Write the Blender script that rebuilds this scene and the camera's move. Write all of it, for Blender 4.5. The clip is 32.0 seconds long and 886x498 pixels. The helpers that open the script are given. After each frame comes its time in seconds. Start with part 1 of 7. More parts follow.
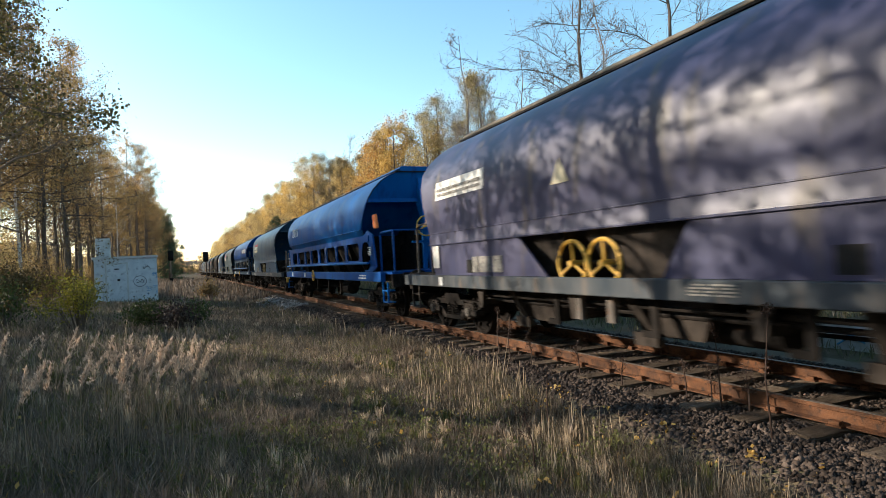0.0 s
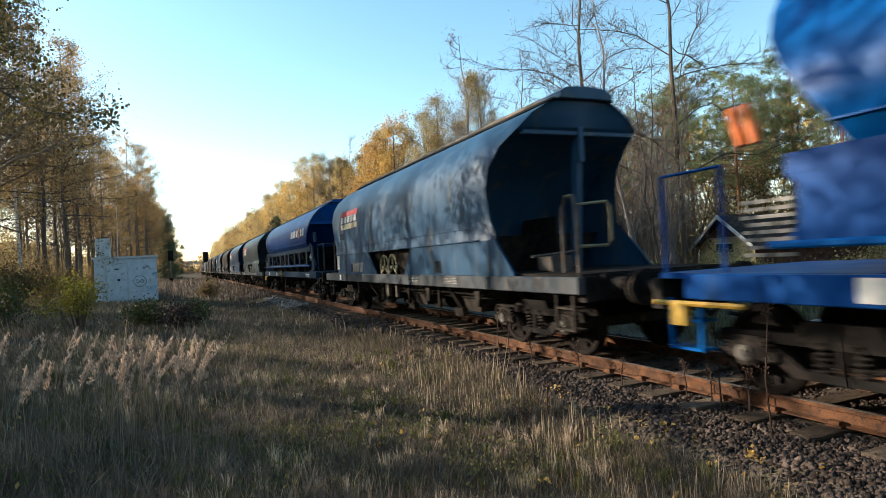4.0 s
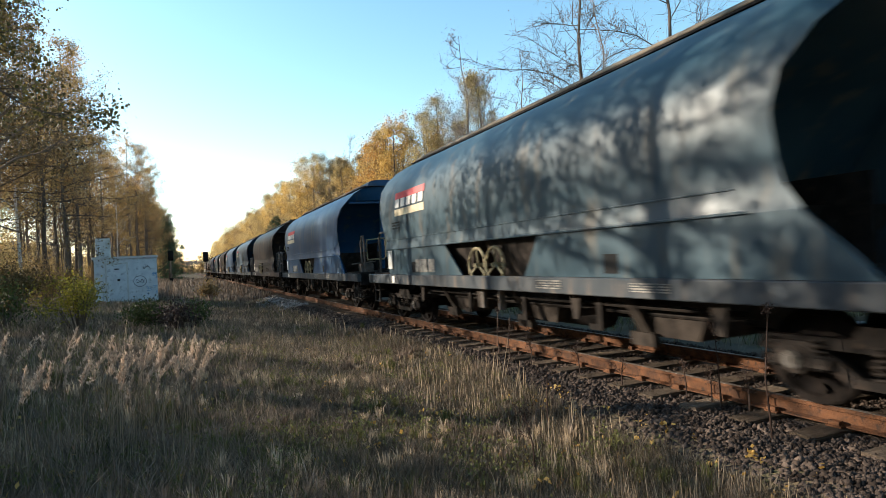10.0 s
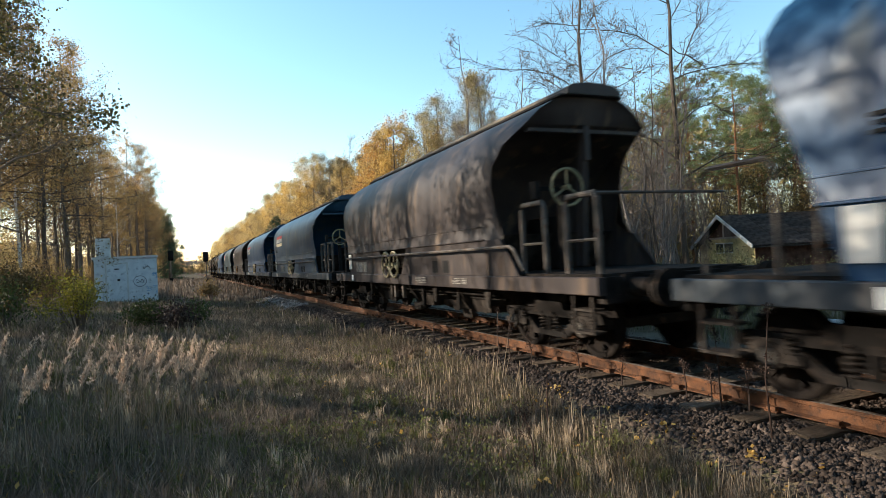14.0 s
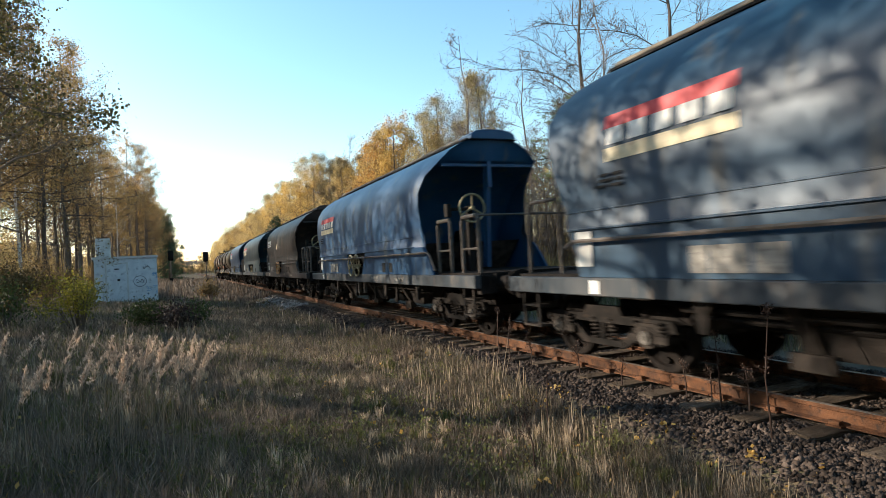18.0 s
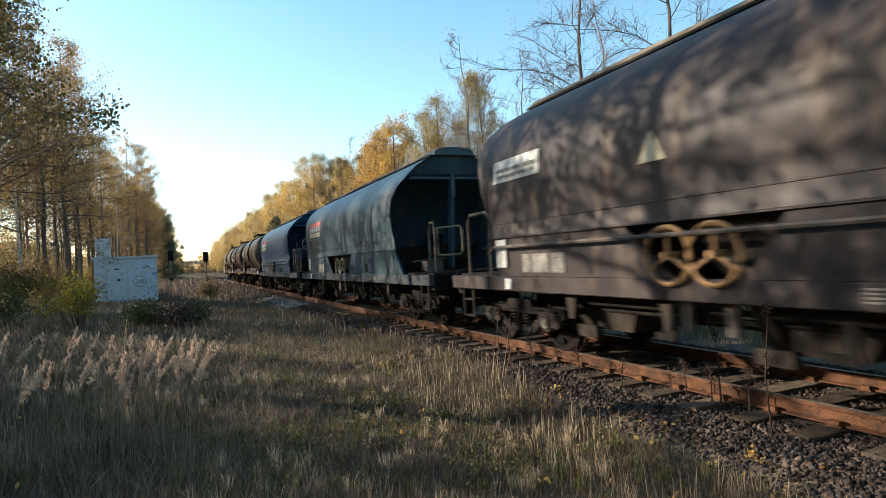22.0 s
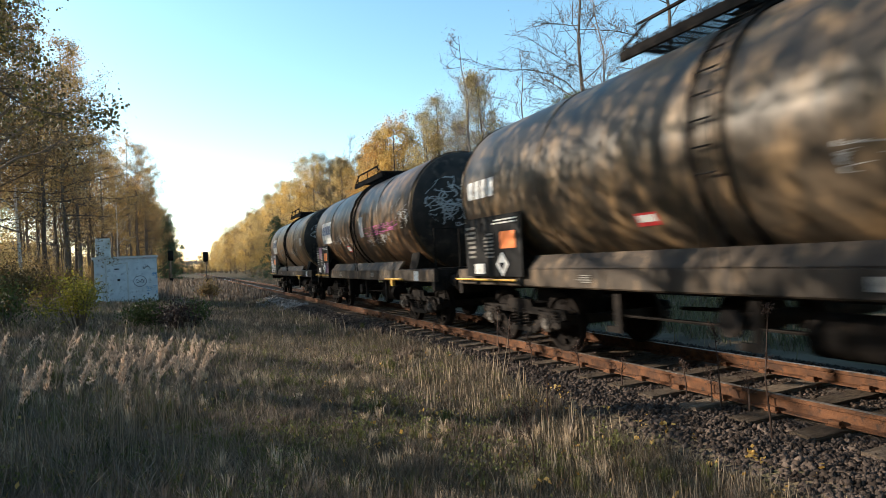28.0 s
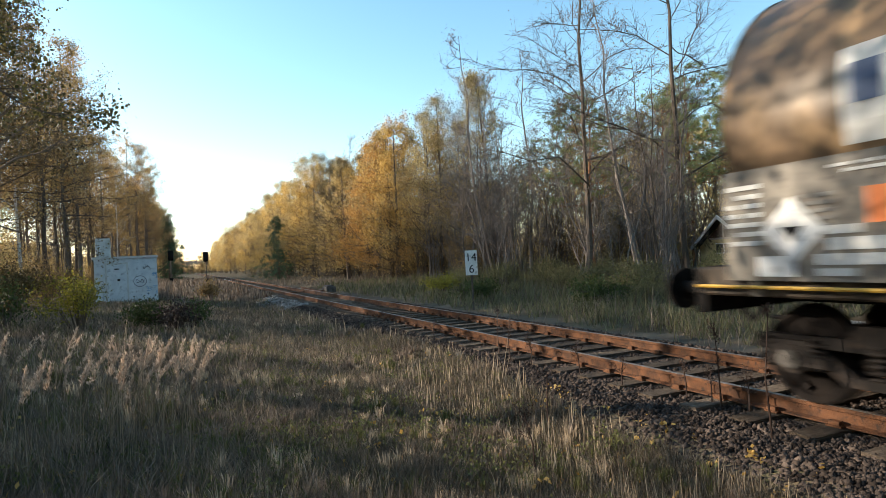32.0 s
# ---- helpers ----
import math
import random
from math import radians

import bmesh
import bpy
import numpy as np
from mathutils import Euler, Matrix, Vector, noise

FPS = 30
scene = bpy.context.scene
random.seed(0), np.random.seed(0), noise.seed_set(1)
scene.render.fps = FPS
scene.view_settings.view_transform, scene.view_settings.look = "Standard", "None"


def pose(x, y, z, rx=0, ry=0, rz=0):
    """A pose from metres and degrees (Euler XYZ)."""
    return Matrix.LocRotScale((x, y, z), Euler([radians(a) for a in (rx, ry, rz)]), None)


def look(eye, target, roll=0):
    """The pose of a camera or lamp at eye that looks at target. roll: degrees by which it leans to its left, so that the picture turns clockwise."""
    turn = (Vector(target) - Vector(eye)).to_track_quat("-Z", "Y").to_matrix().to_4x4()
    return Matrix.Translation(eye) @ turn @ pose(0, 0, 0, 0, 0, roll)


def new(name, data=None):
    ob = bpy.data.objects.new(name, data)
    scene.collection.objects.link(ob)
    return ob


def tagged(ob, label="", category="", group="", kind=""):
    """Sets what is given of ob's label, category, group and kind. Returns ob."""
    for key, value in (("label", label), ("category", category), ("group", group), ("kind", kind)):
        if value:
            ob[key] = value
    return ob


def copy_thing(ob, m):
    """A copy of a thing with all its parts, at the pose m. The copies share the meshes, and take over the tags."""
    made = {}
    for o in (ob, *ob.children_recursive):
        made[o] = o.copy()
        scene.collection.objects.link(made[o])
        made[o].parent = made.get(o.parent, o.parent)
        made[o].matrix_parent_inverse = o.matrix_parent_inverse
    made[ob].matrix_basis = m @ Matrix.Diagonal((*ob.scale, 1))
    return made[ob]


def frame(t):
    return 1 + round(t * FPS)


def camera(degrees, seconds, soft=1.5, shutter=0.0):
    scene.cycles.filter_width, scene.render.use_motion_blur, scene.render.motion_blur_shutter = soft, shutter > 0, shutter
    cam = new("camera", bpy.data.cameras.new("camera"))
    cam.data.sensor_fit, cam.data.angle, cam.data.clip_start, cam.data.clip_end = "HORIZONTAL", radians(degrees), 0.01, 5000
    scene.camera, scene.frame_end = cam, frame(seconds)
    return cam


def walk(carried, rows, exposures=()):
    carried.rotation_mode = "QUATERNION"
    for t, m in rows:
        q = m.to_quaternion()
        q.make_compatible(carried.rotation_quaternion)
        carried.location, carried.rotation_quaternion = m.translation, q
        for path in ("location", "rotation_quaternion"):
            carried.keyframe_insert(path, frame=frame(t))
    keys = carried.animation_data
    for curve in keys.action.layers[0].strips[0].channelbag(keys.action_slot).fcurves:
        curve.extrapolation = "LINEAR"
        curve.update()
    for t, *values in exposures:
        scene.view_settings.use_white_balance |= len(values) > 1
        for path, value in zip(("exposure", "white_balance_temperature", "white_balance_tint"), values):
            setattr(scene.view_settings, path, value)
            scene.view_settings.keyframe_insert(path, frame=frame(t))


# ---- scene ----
# ---------------------------------------------------------------- camera
EYE = Vector((-6.2075, 0.0, 1.575))
YAW, RISE, LEAN = 0.41351, 0.01344, -3.149
AIM = EYE + 20 * Vector((math.sin(YAW) * math.cos(RISE), math.cos(YAW) * math.cos(RISE), math.sin(RISE)))
cam = camera(73.69, 32.0, soft=0.85, shutter=0.5)
walk(cam, [(0.0, look(EYE, AIM, LEAN)), (32.0, look(EYE, AIM, LEAN))], exposures=[(0.0, 1.1), (32.0, 1.1)])

# ---------------------------------------------------------------- sky and sun
SUN_AZ, SUN_EL = radians(-52), radians(19)          # azimuth from the track's far direction, to the left
world = bpy.data.worlds.new("sky")
scene.world = world
world.use_nodes = True
wn, wl = world.node_tree.nodes, world.node_tree.links
sky = wn.new("ShaderNodeTexSky")
sky.sky_type, sky.sun_disc = "NISHITA", False
sky.sun_elevation, sky.sun_rotation = SUN_EL, SUN_AZ
sky.air_density, sky.dust_density, sky.ozone_density = 1.0, 0.4, 0.6
tone = wn.new("ShaderNodeHueSaturation")
tone.inputs["Hue"].default_value, tone.inputs["Saturation"].default_value = 0.485, 1.2
wl.new(sky.outputs["Color"], tone.inputs["Color"])
wl.new(tone.outputs["Color"], wn["Background"].inputs["Color"])
wn["Background"].inputs["Strength"].default_value = 0.15
sun = new("sun", bpy.data.lights.new("sun", "SUN"))
sun.data.energy, sun.data.angle, sun.data.color = 4.9, radians(0.55), (1.0, 0.87, 0.70)
TO_SUN = Vector((math.sin(SUN_AZ) * math.cos(SUN_EL), math.cos(SUN_AZ) * math.cos(SUN_EL), math.sin(SUN_EL)))
sun.matrix_world = look(TO_SUN * 50, (0, 0, 0))

# ---------------------------------------------------------------- materials
def material(name, a, b, scale=3.0, rough=0.7, metal=0.0, bump=0.15, grain=40.0, c=None, island=0.0, obrand=0.0, spec=0.5, stretch=(1, 1, 1), coat=0.0, bump_dist=0.02, cpos=(0.56, 0.7)):
    """Two-scale mottled surface: colour a to b by a broad noise, c in stains, fine grain in the relief."""
    m = bpy.data.materials.new(name)
    m.use_nodes = True
    nt, n, l = m.node_tree, m.node_tree.nodes, m.node_tree.links
    bsdf = n["Principled BSDF"]
    co = n.new("ShaderNodeTexCoord")
    mp = n.new("ShaderNodeMapping")
    mp.inputs["Scale"].default_value = stretch
    l.new(co.outputs["Object"], mp.inputs["Vector"])
    n1, n2 = n.new("ShaderNodeTexNoise"), n.new("ShaderNodeTexNoise")
    for node, s, d in ((n1, scale, 5.0), (n2, grain, 3.0)):
        node.inputs["Scale"].default_value, node.inputs["Detail"].default_value = s, d
        l.new(mp.outputs["Vector"], node.inputs["Vector"])
    ramp = n.new("ShaderNodeValToRGB")
    ramp.color_ramp.elements[0].position, ramp.color_ramp.elements[1].position = 0.32, 0.66
    ramp.color_ramp.elements[0].color, ramp.color_ramp.elements[1].color = (*a, 1), (*b, 1)
    l.new(n1.outputs["Fac"], ramp.inputs["Fac"])
    col = ramp.outputs["Color"]
    if c:
        n3, r3, mx = n.new("ShaderNodeTexNoise"), n.new("ShaderNodeValToRGB"), n.new("ShaderNodeMix")
        n3.inputs["Scale"].default_value, n3.inputs["Detail"].default_value = scale * 2.3, 8.0
        l.new(mp.outputs["Vector"], n3.inputs["Vector"])
        r3.color_ramp.elements[0].position, r3.color_ramp.elements[1].position = cpos
        l.new(n3.outputs["Fac"], r3.inputs["Fac"])
        mx.data_type = "RGBA"
        l.new(r3.outputs["Color"], mx.inputs["Factor"])
        l.new(col, mx.inputs["A"])
        mx.inputs["B"].default_value = (*c, 1)
        col = mx.outputs["Result"]
    if island or obrand:
        hsv, mul = n.new("ShaderNodeHueSaturation"), n.new("ShaderNodeMapRange")
        src = n.new("ShaderNodeNewGeometry").outputs["Random Per Island"] if island else n.new("ShaderNodeObjectInfo").outputs["Random"]
        k = island or obrand
        mul.inputs["To Min"].default_value, mul.inputs["To Max"].default_value = 1 - k, 1 + k
        l.new(src, mul.inputs["Value"])
        l.new(mul.outputs["Result"], hsv.inputs["Value"])
        l.new(col, hsv.inputs["Color"])
        col = hsv.outputs["Color"]
    l.new(col, bsdf.inputs["Base Color"])
    rr = n.new("ShaderNodeMapRange")
    rr.inputs["To Min"].default_value, rr.inputs["To Max"].default_value = max(0.02, rough - 0.12), min(1, rough + 0.12)
    l.new(n1.outputs["Fac"], rr.inputs["Value"])
    l.new(rr.outputs["Result"], bsdf.inputs["Roughness"])
    bsdf.inputs["Metallic"].default_value = metal
    bsdf.inputs["Specular IOR Level"].default_value = spec
    bsdf.inputs["Coat Weight"].default_value = coat
    if bump:
        bp = n.new("ShaderNodeBump")
        bp.inputs["Strength"].default_value, bp.inputs["Distance"].default_value = bump, bump_dist
        l.new(n2.outputs["Fac"], bp.inputs["Height"])
        l.new(bp.outputs["Normal"], bsdf.inputs["Normal"])
    return m


def leafy(name, a, b, thin=0.35, rough=0.6):
    """Leaves and grass: per-leaf colour between a and b, with light that passes through."""
    m = bpy.data.materials.new(name)
    m.use_nodes = True
    n, l = m.node_tree.nodes, m.node_tree.links
    bsdf, out = n["Principled BSDF"], n["Material Output"]
    ramp, geo, tr, mx = n.new("ShaderNodeValToRGB"), n.new("ShaderNodeNewGeometry"), n.new("ShaderNodeBsdfTranslucent"), n.new("ShaderNodeMixShader")
    hsv, oi, mr = n.new("ShaderNodeHueSaturation"), n.new("ShaderNodeObjectInfo"), n.new("ShaderNodeMapRange")
    ramp.color_ramp.elements[0].color, ramp.color_ramp.elements[1].color = (*a, 1), (*b, 1)
    l.new(geo.outputs["Random Per Island"], ramp.inputs["Fac"])
    mr.inputs["To Min"].default_value, mr.inputs["To Max"].default_value = 0.7, 1.25
    l.new(oi.outputs["Random"], mr.inputs["Value"])
    l.new(mr.outputs["Result"], hsv.inputs["Value"])
    l.new(ramp.outputs["Color"], hsv.inputs["Color"])
    l.new(hsv.outputs["Color"], bsdf.inputs["Base Color"])
    l.new(hsv.outputs["Color"], tr.inputs["Color"])
    bsdf.inputs["Roughness"].default_value = rough
    bsdf.inputs["Specular IOR Level"].default_value = 0.25
    mx.inputs["Fac"].default_value = thin
    l.new(bsdf.outputs["BSDF"], mx.inputs[1])
    l.new(tr.outputs["BSDF"], mx.inputs[2])
    l.new(mx.outputs["Shader"], out.inputs["Surface"])
    return m


GROUND = material("soil_and_moss", (0.075, 0.056, 0.034), (0.16, 0.12, 0.075), 0.9, 0.95, bump=0.6, grain=22, c=(0.08, 0.08, 0.034), bump_dist=0.05, spec=0.1)
BALLAST = material("ballast_stone", (0.026, 0.020, 0.017), (0.090, 0.067, 0.054), 6, 0.92, bump=0.4, grain=60, island=0.65, spec=0.1)
BALLAST_BED = material("ballast_bed", (0.036, 0.028, 0.024), (0.115, 0.092, 0.076), 9, 0.95, bump=1.0, grain=26, bump_dist=0.05, spec=0.1)
RUST = material("rusty_rail", (0.052, 0.026, 0.016), (0.14, 0.062, 0.030), 7, 0.8, bump=0.5, grain=60, c=(0.04, 0.025, 0.019), spec=0.15)
RAIL_TOP = material("worn_rail_head", (0.16, 0.12, 0.10), (0.30, 0.26, 0.23), 8, 0.45, 0.6, bump=0.05)
SLEEPER = material("weathered_sleeper", (0.055, 0.040, 0.030), (0.15, 0.115, 0.085), 4, 0.9, bump=0.8, grain=30, stretch=(1, 6, 6), obrand=0.4, spec=0.1, c=(0.17, 0.135, 0.10))
# axleboxes, underframe, wheels: grime, darkened further for the shade below the wagons
AXLE_GREY = material("dusty_axlebox", (0.014, 0.012, 0.011), (0.05, 0.041, 0.035), 5, 0.8, bump=0.2, spec=0.08)
STEEL_DARK = material("grimy_underframe", (0.008, 0.0075, 0.007), (0.026, 0.022, 0.020), 4, 0.8, bump=0.2, c=(0.06, 0.042, 0.03), spec=0.06, cpos=(0.6, 0.75))
STEEL_GREY = material("dusty_steel", (0.055, 0.048, 0.043), (0.125, 0.108, 0.095), 5, 0.75, bump=0.2, c=(0.10, 0.06, 0.04), spec=0.15)
WHEEL_STEEL = material("wheel_steel", (0.007, 0.006, 0.006), (0.020, 0.016, 0.014), 5, 0.8, 0.0, bump=0.15, spec=0.06)
WHITE = material("white_paint", (0.62, 0.61, 0.58), (0.78, 0.77, 0.74), 4, 0.6, bump=0.05, c=(0.4, 0.38, 0.34))
OFFWHITE = material("dirty_white_label", (0.45, 0.44, 0.41), (0.66, 0.65, 0.61), 6, 0.65, bump=0.05)
BLACK = material("black_paint", (0.008, 0.008, 0.009), (0.02, 0.02, 0.02), 4, 0.6, bump=0.05, spec=0.06)
YELLOW = material("yellow_paint", (0.55, 0.30, 0.03), (0.7, 0.42, 0.06), 6, 0.55, bump=0.08, c=(0.25, 0.14, 0.05))
PALE_WHEEL = material("faded_yellow_paint", (0.17, 0.14, 0.075), (0.28, 0.235, 0.13), 6, 0.7, bump=0.1)
ORANGE = material("orange_plate", (0.72, 0.15, 0.02), (0.8, 0.2, 0.03), 6, 0.5, bump=0.05)
RED = material("red_lettering", (0.42, 0.02, 0.025), (0.6, 0.05, 0.05), 6, 0.6, bump=0.04)
PINK = material("pink_spray", (0.4, 0.07, 0.25), (0.5, 0.12, 0.33), 6, 0.7, bump=0.03)
CREAM = material("cream_stripe", (0.5, 0.42, 0.27), (0.62, 0.53, 0.36), 5, 0.65, bump=0.05, c=(0.35, 0.3, 0.2))
TAN = material("dusty_roof_hatch", (0.12, 0.10, 0.075), (0.23, 0.19, 0.145), 3, 0.85, bump=0.2, c=(0.08, 0.07, 0.06), spec=0.15)
SPRAY = material("silver_spray", (0.26, 0.26, 0.255), (0.42, 0.42, 0.41), 8, 0.6, bump=0.03)
GRIME = {"stretch": (1.0, 1.0, 0.22), "grain": 30.0, "bump": 0.05, "spec": 0.23}
P_PURPLE = material("faded_violet_paint", (0.022, 0.026, 0.066), (0.050, 0.050, 0.098), 1.6, 0.40, c=(0.075, 0.062, 0.060), **GRIME)
P_BLUE = material("bright_blue_paint", (0.001, 0.070, 0.25), (0.002, 0.108, 0.36), 1.4, 0.36, c=(0.004, 0.050, 0.20), **dict(GRIME, spec=0.09))
P_BLUE2 = material("deep_blue_paint", (0.002, 0.042, 0.18), (0.004, 0.066, 0.255), 1.4, 0.38, c=(0.012, 0.042, 0.12), **dict(GRIME, spec=0.09))
P_TEAL = material("dull_blue_paint", (0.009, 0.043, 0.090), (0.022, 0.068, 0.128), 1.6, 0.40, c=(0.065, 0.08, 0.085), **GRIME)
P_GREY = material("grey_blue_green_paint", (0.014, 0.040, 0.058), (0.034, 0.066, 0.086), 1.6, 0.42, c=(0.085, 0.082, 0.072), **GRIME)
P_NAVY = material("mid_blue_paint", (0.006, 0.040, 0.100), (0.016, 0.064, 0.138), 1.6, 0.40, c=(0.06, 0.08, 0.10), **GRIME)
P_TEAL2 = material("dark_blue_grey_paint", (0.009, 0.034, 0.066), (0.022, 0.056, 0.095), 1.6, 0.41, c=(0.07, 0.068, 0.062), **GRIME)
P_BROWN = material("brown_dust_over_slate", (0.030, 0.025, 0.026), (0.060, 0.049, 0.046), 1.6, 0.46, c=(0.12, 0.085, 0.062), **dict(GRIME, spec=0.1))
P_TANK = material("oil_stained_tank", (0.036, 0.030, 0.024), (0.105, 0.077, 0.052), 1.3, 0.42, c=(0.28, 0.18, 0.095), stretch=(1.0, 1.2, 0.5), grain=26, bump=0.08, spec=0.2, cpos=(0.48, 0.74))
P_TANK2 = material("tan_brown_tank", (0.032, 0.023, 0.017), (0.095, 0.060, 0.036), 1.3, 0.42, c=(0.28, 0.155, 0.072), stretch=(1.0, 1.2, 0.5), grain=26, bump=0.08, spec=0.2, cpos=(0.48, 0.74))
P_TANK3 = material("grey_brown_tank", (0.065, 0.046, 0.031), (0.19, 0.122, 0.070), 1.3, 0.42, c=(0.36, 0.23, 0.12), stretch=(1.0, 1.2, 0.5), grain=26, bump=0.08, spec=0.2, cpos=(0.48, 0.74))
CONCRETE = material("pale_concrete", (0.42, 0.42, 0.40), (0.6, 0.6, 0.58), 2.5, 0.85, bump=0.2, c=(0.3, 0.29, 0.26))
HUT_PAINT = material("whitewashed_concrete", (0.50, 0.53, 0.56), (0.64, 0.67, 0.69), 2.2, 0.85, bump=0.2, c=(0.34, 0.36, 0.38))
INK = material("dark_spray_paint", (0.03, 0.035, 0.05), (0.08, 0.09, 0.12), 8, 0.7, bump=0.02)
BLUE_INK = material("blue_spray_paint", (0.05, 0.2, 0.4), (0.1, 0.3, 0.5), 8, 0.7, bump=0.02)
BARK = material("grey_brown_bark", (0.075, 0.058, 0.045), (0.16, 0.125, 0.10), 5, 0.95, bump=0.8, grain=14, stretch=(1, 1, 0.3), obrand=0.3, spec=0.1)
BARK_PINE = material("red_pine_bark", (0.17, 0.075, 0.04), (0.33, 0.16, 0.085), 5, 0.95, bump=0.8, grain=14, stretch=(1, 1, 0.3), spec=0.1)
BARK_BIRCH = material("birch_bark", (0.4, 0.37, 0.33), (0.62, 0.58, 0.53), 3, 0.8, bump=0.4, grain=12, c=(0.08, 0.07, 0.06), stretch=(1, 1, 3), spec=0.1)
L_GOLD = leafy("golden_leaves", (0.38, 0.22, 0.055), (0.68, 0.47, 0.16), 0.52)
L_OCHRE = leafy("ochre_leaves", (0.36, 0.24, 0.095), (0.62, 0.47, 0.215), 0.52)
L_RUST = leafy("rusty_leaves", (0.18, 0.115, 0.048), (0.38, 0.26, 0.115), 0.45)
L_OLIVE = leafy("olive_leaves", (0.25, 0.19, 0.08), (0.48, 0.37, 0.165), 0.52)
L_GREEN = leafy("dull_green_leaves", (0.035, 0.05, 0.015), (0.10, 0.12, 0.035))
L_SCRUB = leafy("olive_scrub_leaves", (0.12, 0.11, 0.045), (0.34, 0.29, 0.13), 0.45)
L_LIME = leafy("yellow_green_leaves", (0.14, 0.14, 0.025), (0.38, 0.33, 0.05), 0.45)
NEEDLE = leafy("pine_needles", (0.11, 0.14, 0.055), (0.28, 0.31, 0.13), 0.4)
NEEDLE_DARK = leafy("spruce_needles", (0.03, 0.06, 0.028), (0.075, 0.125, 0.055), 0.2)
TWIG = leafy("dry_seeds", (0.15, 0.105, 0.085), (0.26, 0.19, 0.15), 0.2)
GRASS = leafy("autumn_grass", (0.12, 0.089, 0.065), (0.34, 0.262, 0.205), 0.4)
GRASS_GREEN = leafy("green_grass", (0.085, 0.09, 0.03), (0.21, 0.205, 0.075), 0.4)
STRAW = leafy("straw", (0.34, 0.255, 0.165), (0.60, 0.47, 0.33), 0.4)
PLUME = leafy("tan_plumes", (0.48, 0.35, 0.25), (0.72, 0.56, 0.43), 0.45)
WEED = leafy("dry_weed", (0.03, 0.019, 0.015), (0.085, 0.05, 0.038), 0.15)
ROOF_TILE = material("weathered_roof_boards", (0.026, 0.021, 0.019), (0.07, 0.058, 0.052), 5, 0.95, bump=0.5, obrand=0.3, spec=0.1)
PLASTER = material("yellowed_plaster", (0.52, 0.42, 0.19), (0.68, 0.56, 0.29), 3, 0.9, bump=0.2, c=(0.36, 0.29, 0.16))
TIMBER = material("pale_timber", (0.3, 0.24, 0.19), (0.5, 0.43, 0.37), 4, 0.8, bump=0.3)

VERGE = leafy("dull_verge_grass", (0.075, 0.075, 0.036), (0.21, 0.19, 0.10), 0.35)
DARK_TIMBER = material("dark_gable_timber", (0.05, 0.026, 0.02), (0.11, 0.06, 0.045), 5, 0.9, bump=0.3, spec=0.15)


L_BROWN = leafy("dull_brown_leaves", (0.075, 0.055, 0.022), (0.20, 0.145, 0.06), 0.35)
# distance haze put into the leaf colour as grey
L_HAZE = leafy("haze_tinted_far_leaves", (0.075, 0.07, 0.065), (0.14, 0.13, 0.12), 0.2)
BARK_PALE = material("pale_grey_twigs", (0.13, 0.108, 0.095), (0.26, 0.22, 0.195), 5, 0.95, bump=0.5, grain=14, stretch=(1, 1, 0.3), spec=0.1)
TURF = leafy("short_turf", (0.075, 0.061, 0.042), (0.20, 0.163, 0.118), 0.4)
L_ORANGE = leafy("orange_leaves", (0.37, 0.185, 0.055), (0.62, 0.37, 0.12), 0.52)
# near-black colour that stands for the shade inside an opening
HOLE = material("unlit_inside", (0.002, 0.002, 0.002), (0.005, 0.005, 0.005), 4, 0.9, bump=0.0, spec=0.0)
NAME_BLUE = material("faded_blue_lettering", (0.03, 0.06, 0.13), (0.07, 0.11, 0.2), 8, 0.6, bump=0.03)
SILL = material("dusty_blue_grey_sill", (0.026, 0.038, 0.050), (0.070, 0.074, 0.078), 2.0, 0.6, c=(0.12, 0.10, 0.085), stretch=(1, 1, 0.4), bump=0.1, spec=0.12)
LABEL_DUST = material("dusty_label_panel", (0.16, 0.15, 0.135), (0.30, 0.28, 0.25), 9, 0.7, bump=0.05, c=(0.09, 0.085, 0.08), spec=0.15)
# oil on the ends, and the front end's shade, both in one dark colour
TANK_END = material("oily_shaded_tank_end", (0.016, 0.014, 0.013), (0.045, 0.036, 0.030), 2.0, 0.5, bump=0.08, c=(0.08, 0.06, 0.045), spec=0.15)
# dusty lower wall, with the shade below the bulged body in the colour
P_LOWER = material("dusty_shaded_blue_paint", (0.008, 0.030, 0.062), (0.022, 0.052, 0.092), 1.8, 0.5, c=(0.06, 0.07, 0.075), **dict(GRIME, spec=0.09))
CAP_STEEL = material("worn_bearing_cap", (0.05, 0.045, 0.04), (0.16, 0.145, 0.13), 9, 0.5, 0.3, bump=0.1, spec=0.3)
PURPLE_SPRAY = material("purple_spray_paint", (0.06, 0.025, 0.055), (0.14, 0.06, 0.12), 7, 0.7, bump=0.03)
L_OAK = leafy("oak_leaves", (0.045, 0.045, 0.016), (0.15, 0.12, 0.04), 0.4)
NEEDLE_BLUE = leafy("blue_green_needles", (0.05, 0.10, 0.06), (0.13, 0.20, 0.11), 0.25)
SAND = material("trampled_grey_sand", (0.075, 0.060, 0.044), (0.15, 0.118, 0.086), 1.2, 0.95, bump=0.5, grain=26, c=(0.10, 0.085, 0.06), bump_dist=0.03, spec=0.1)
PALE_STONE = material("pale_dry_stone", (0.12, 0.105, 0.09), (0.30, 0.27, 0.245), 5, 0.9, bump=0.4, grain=50, island=0.4, spec=0.1)
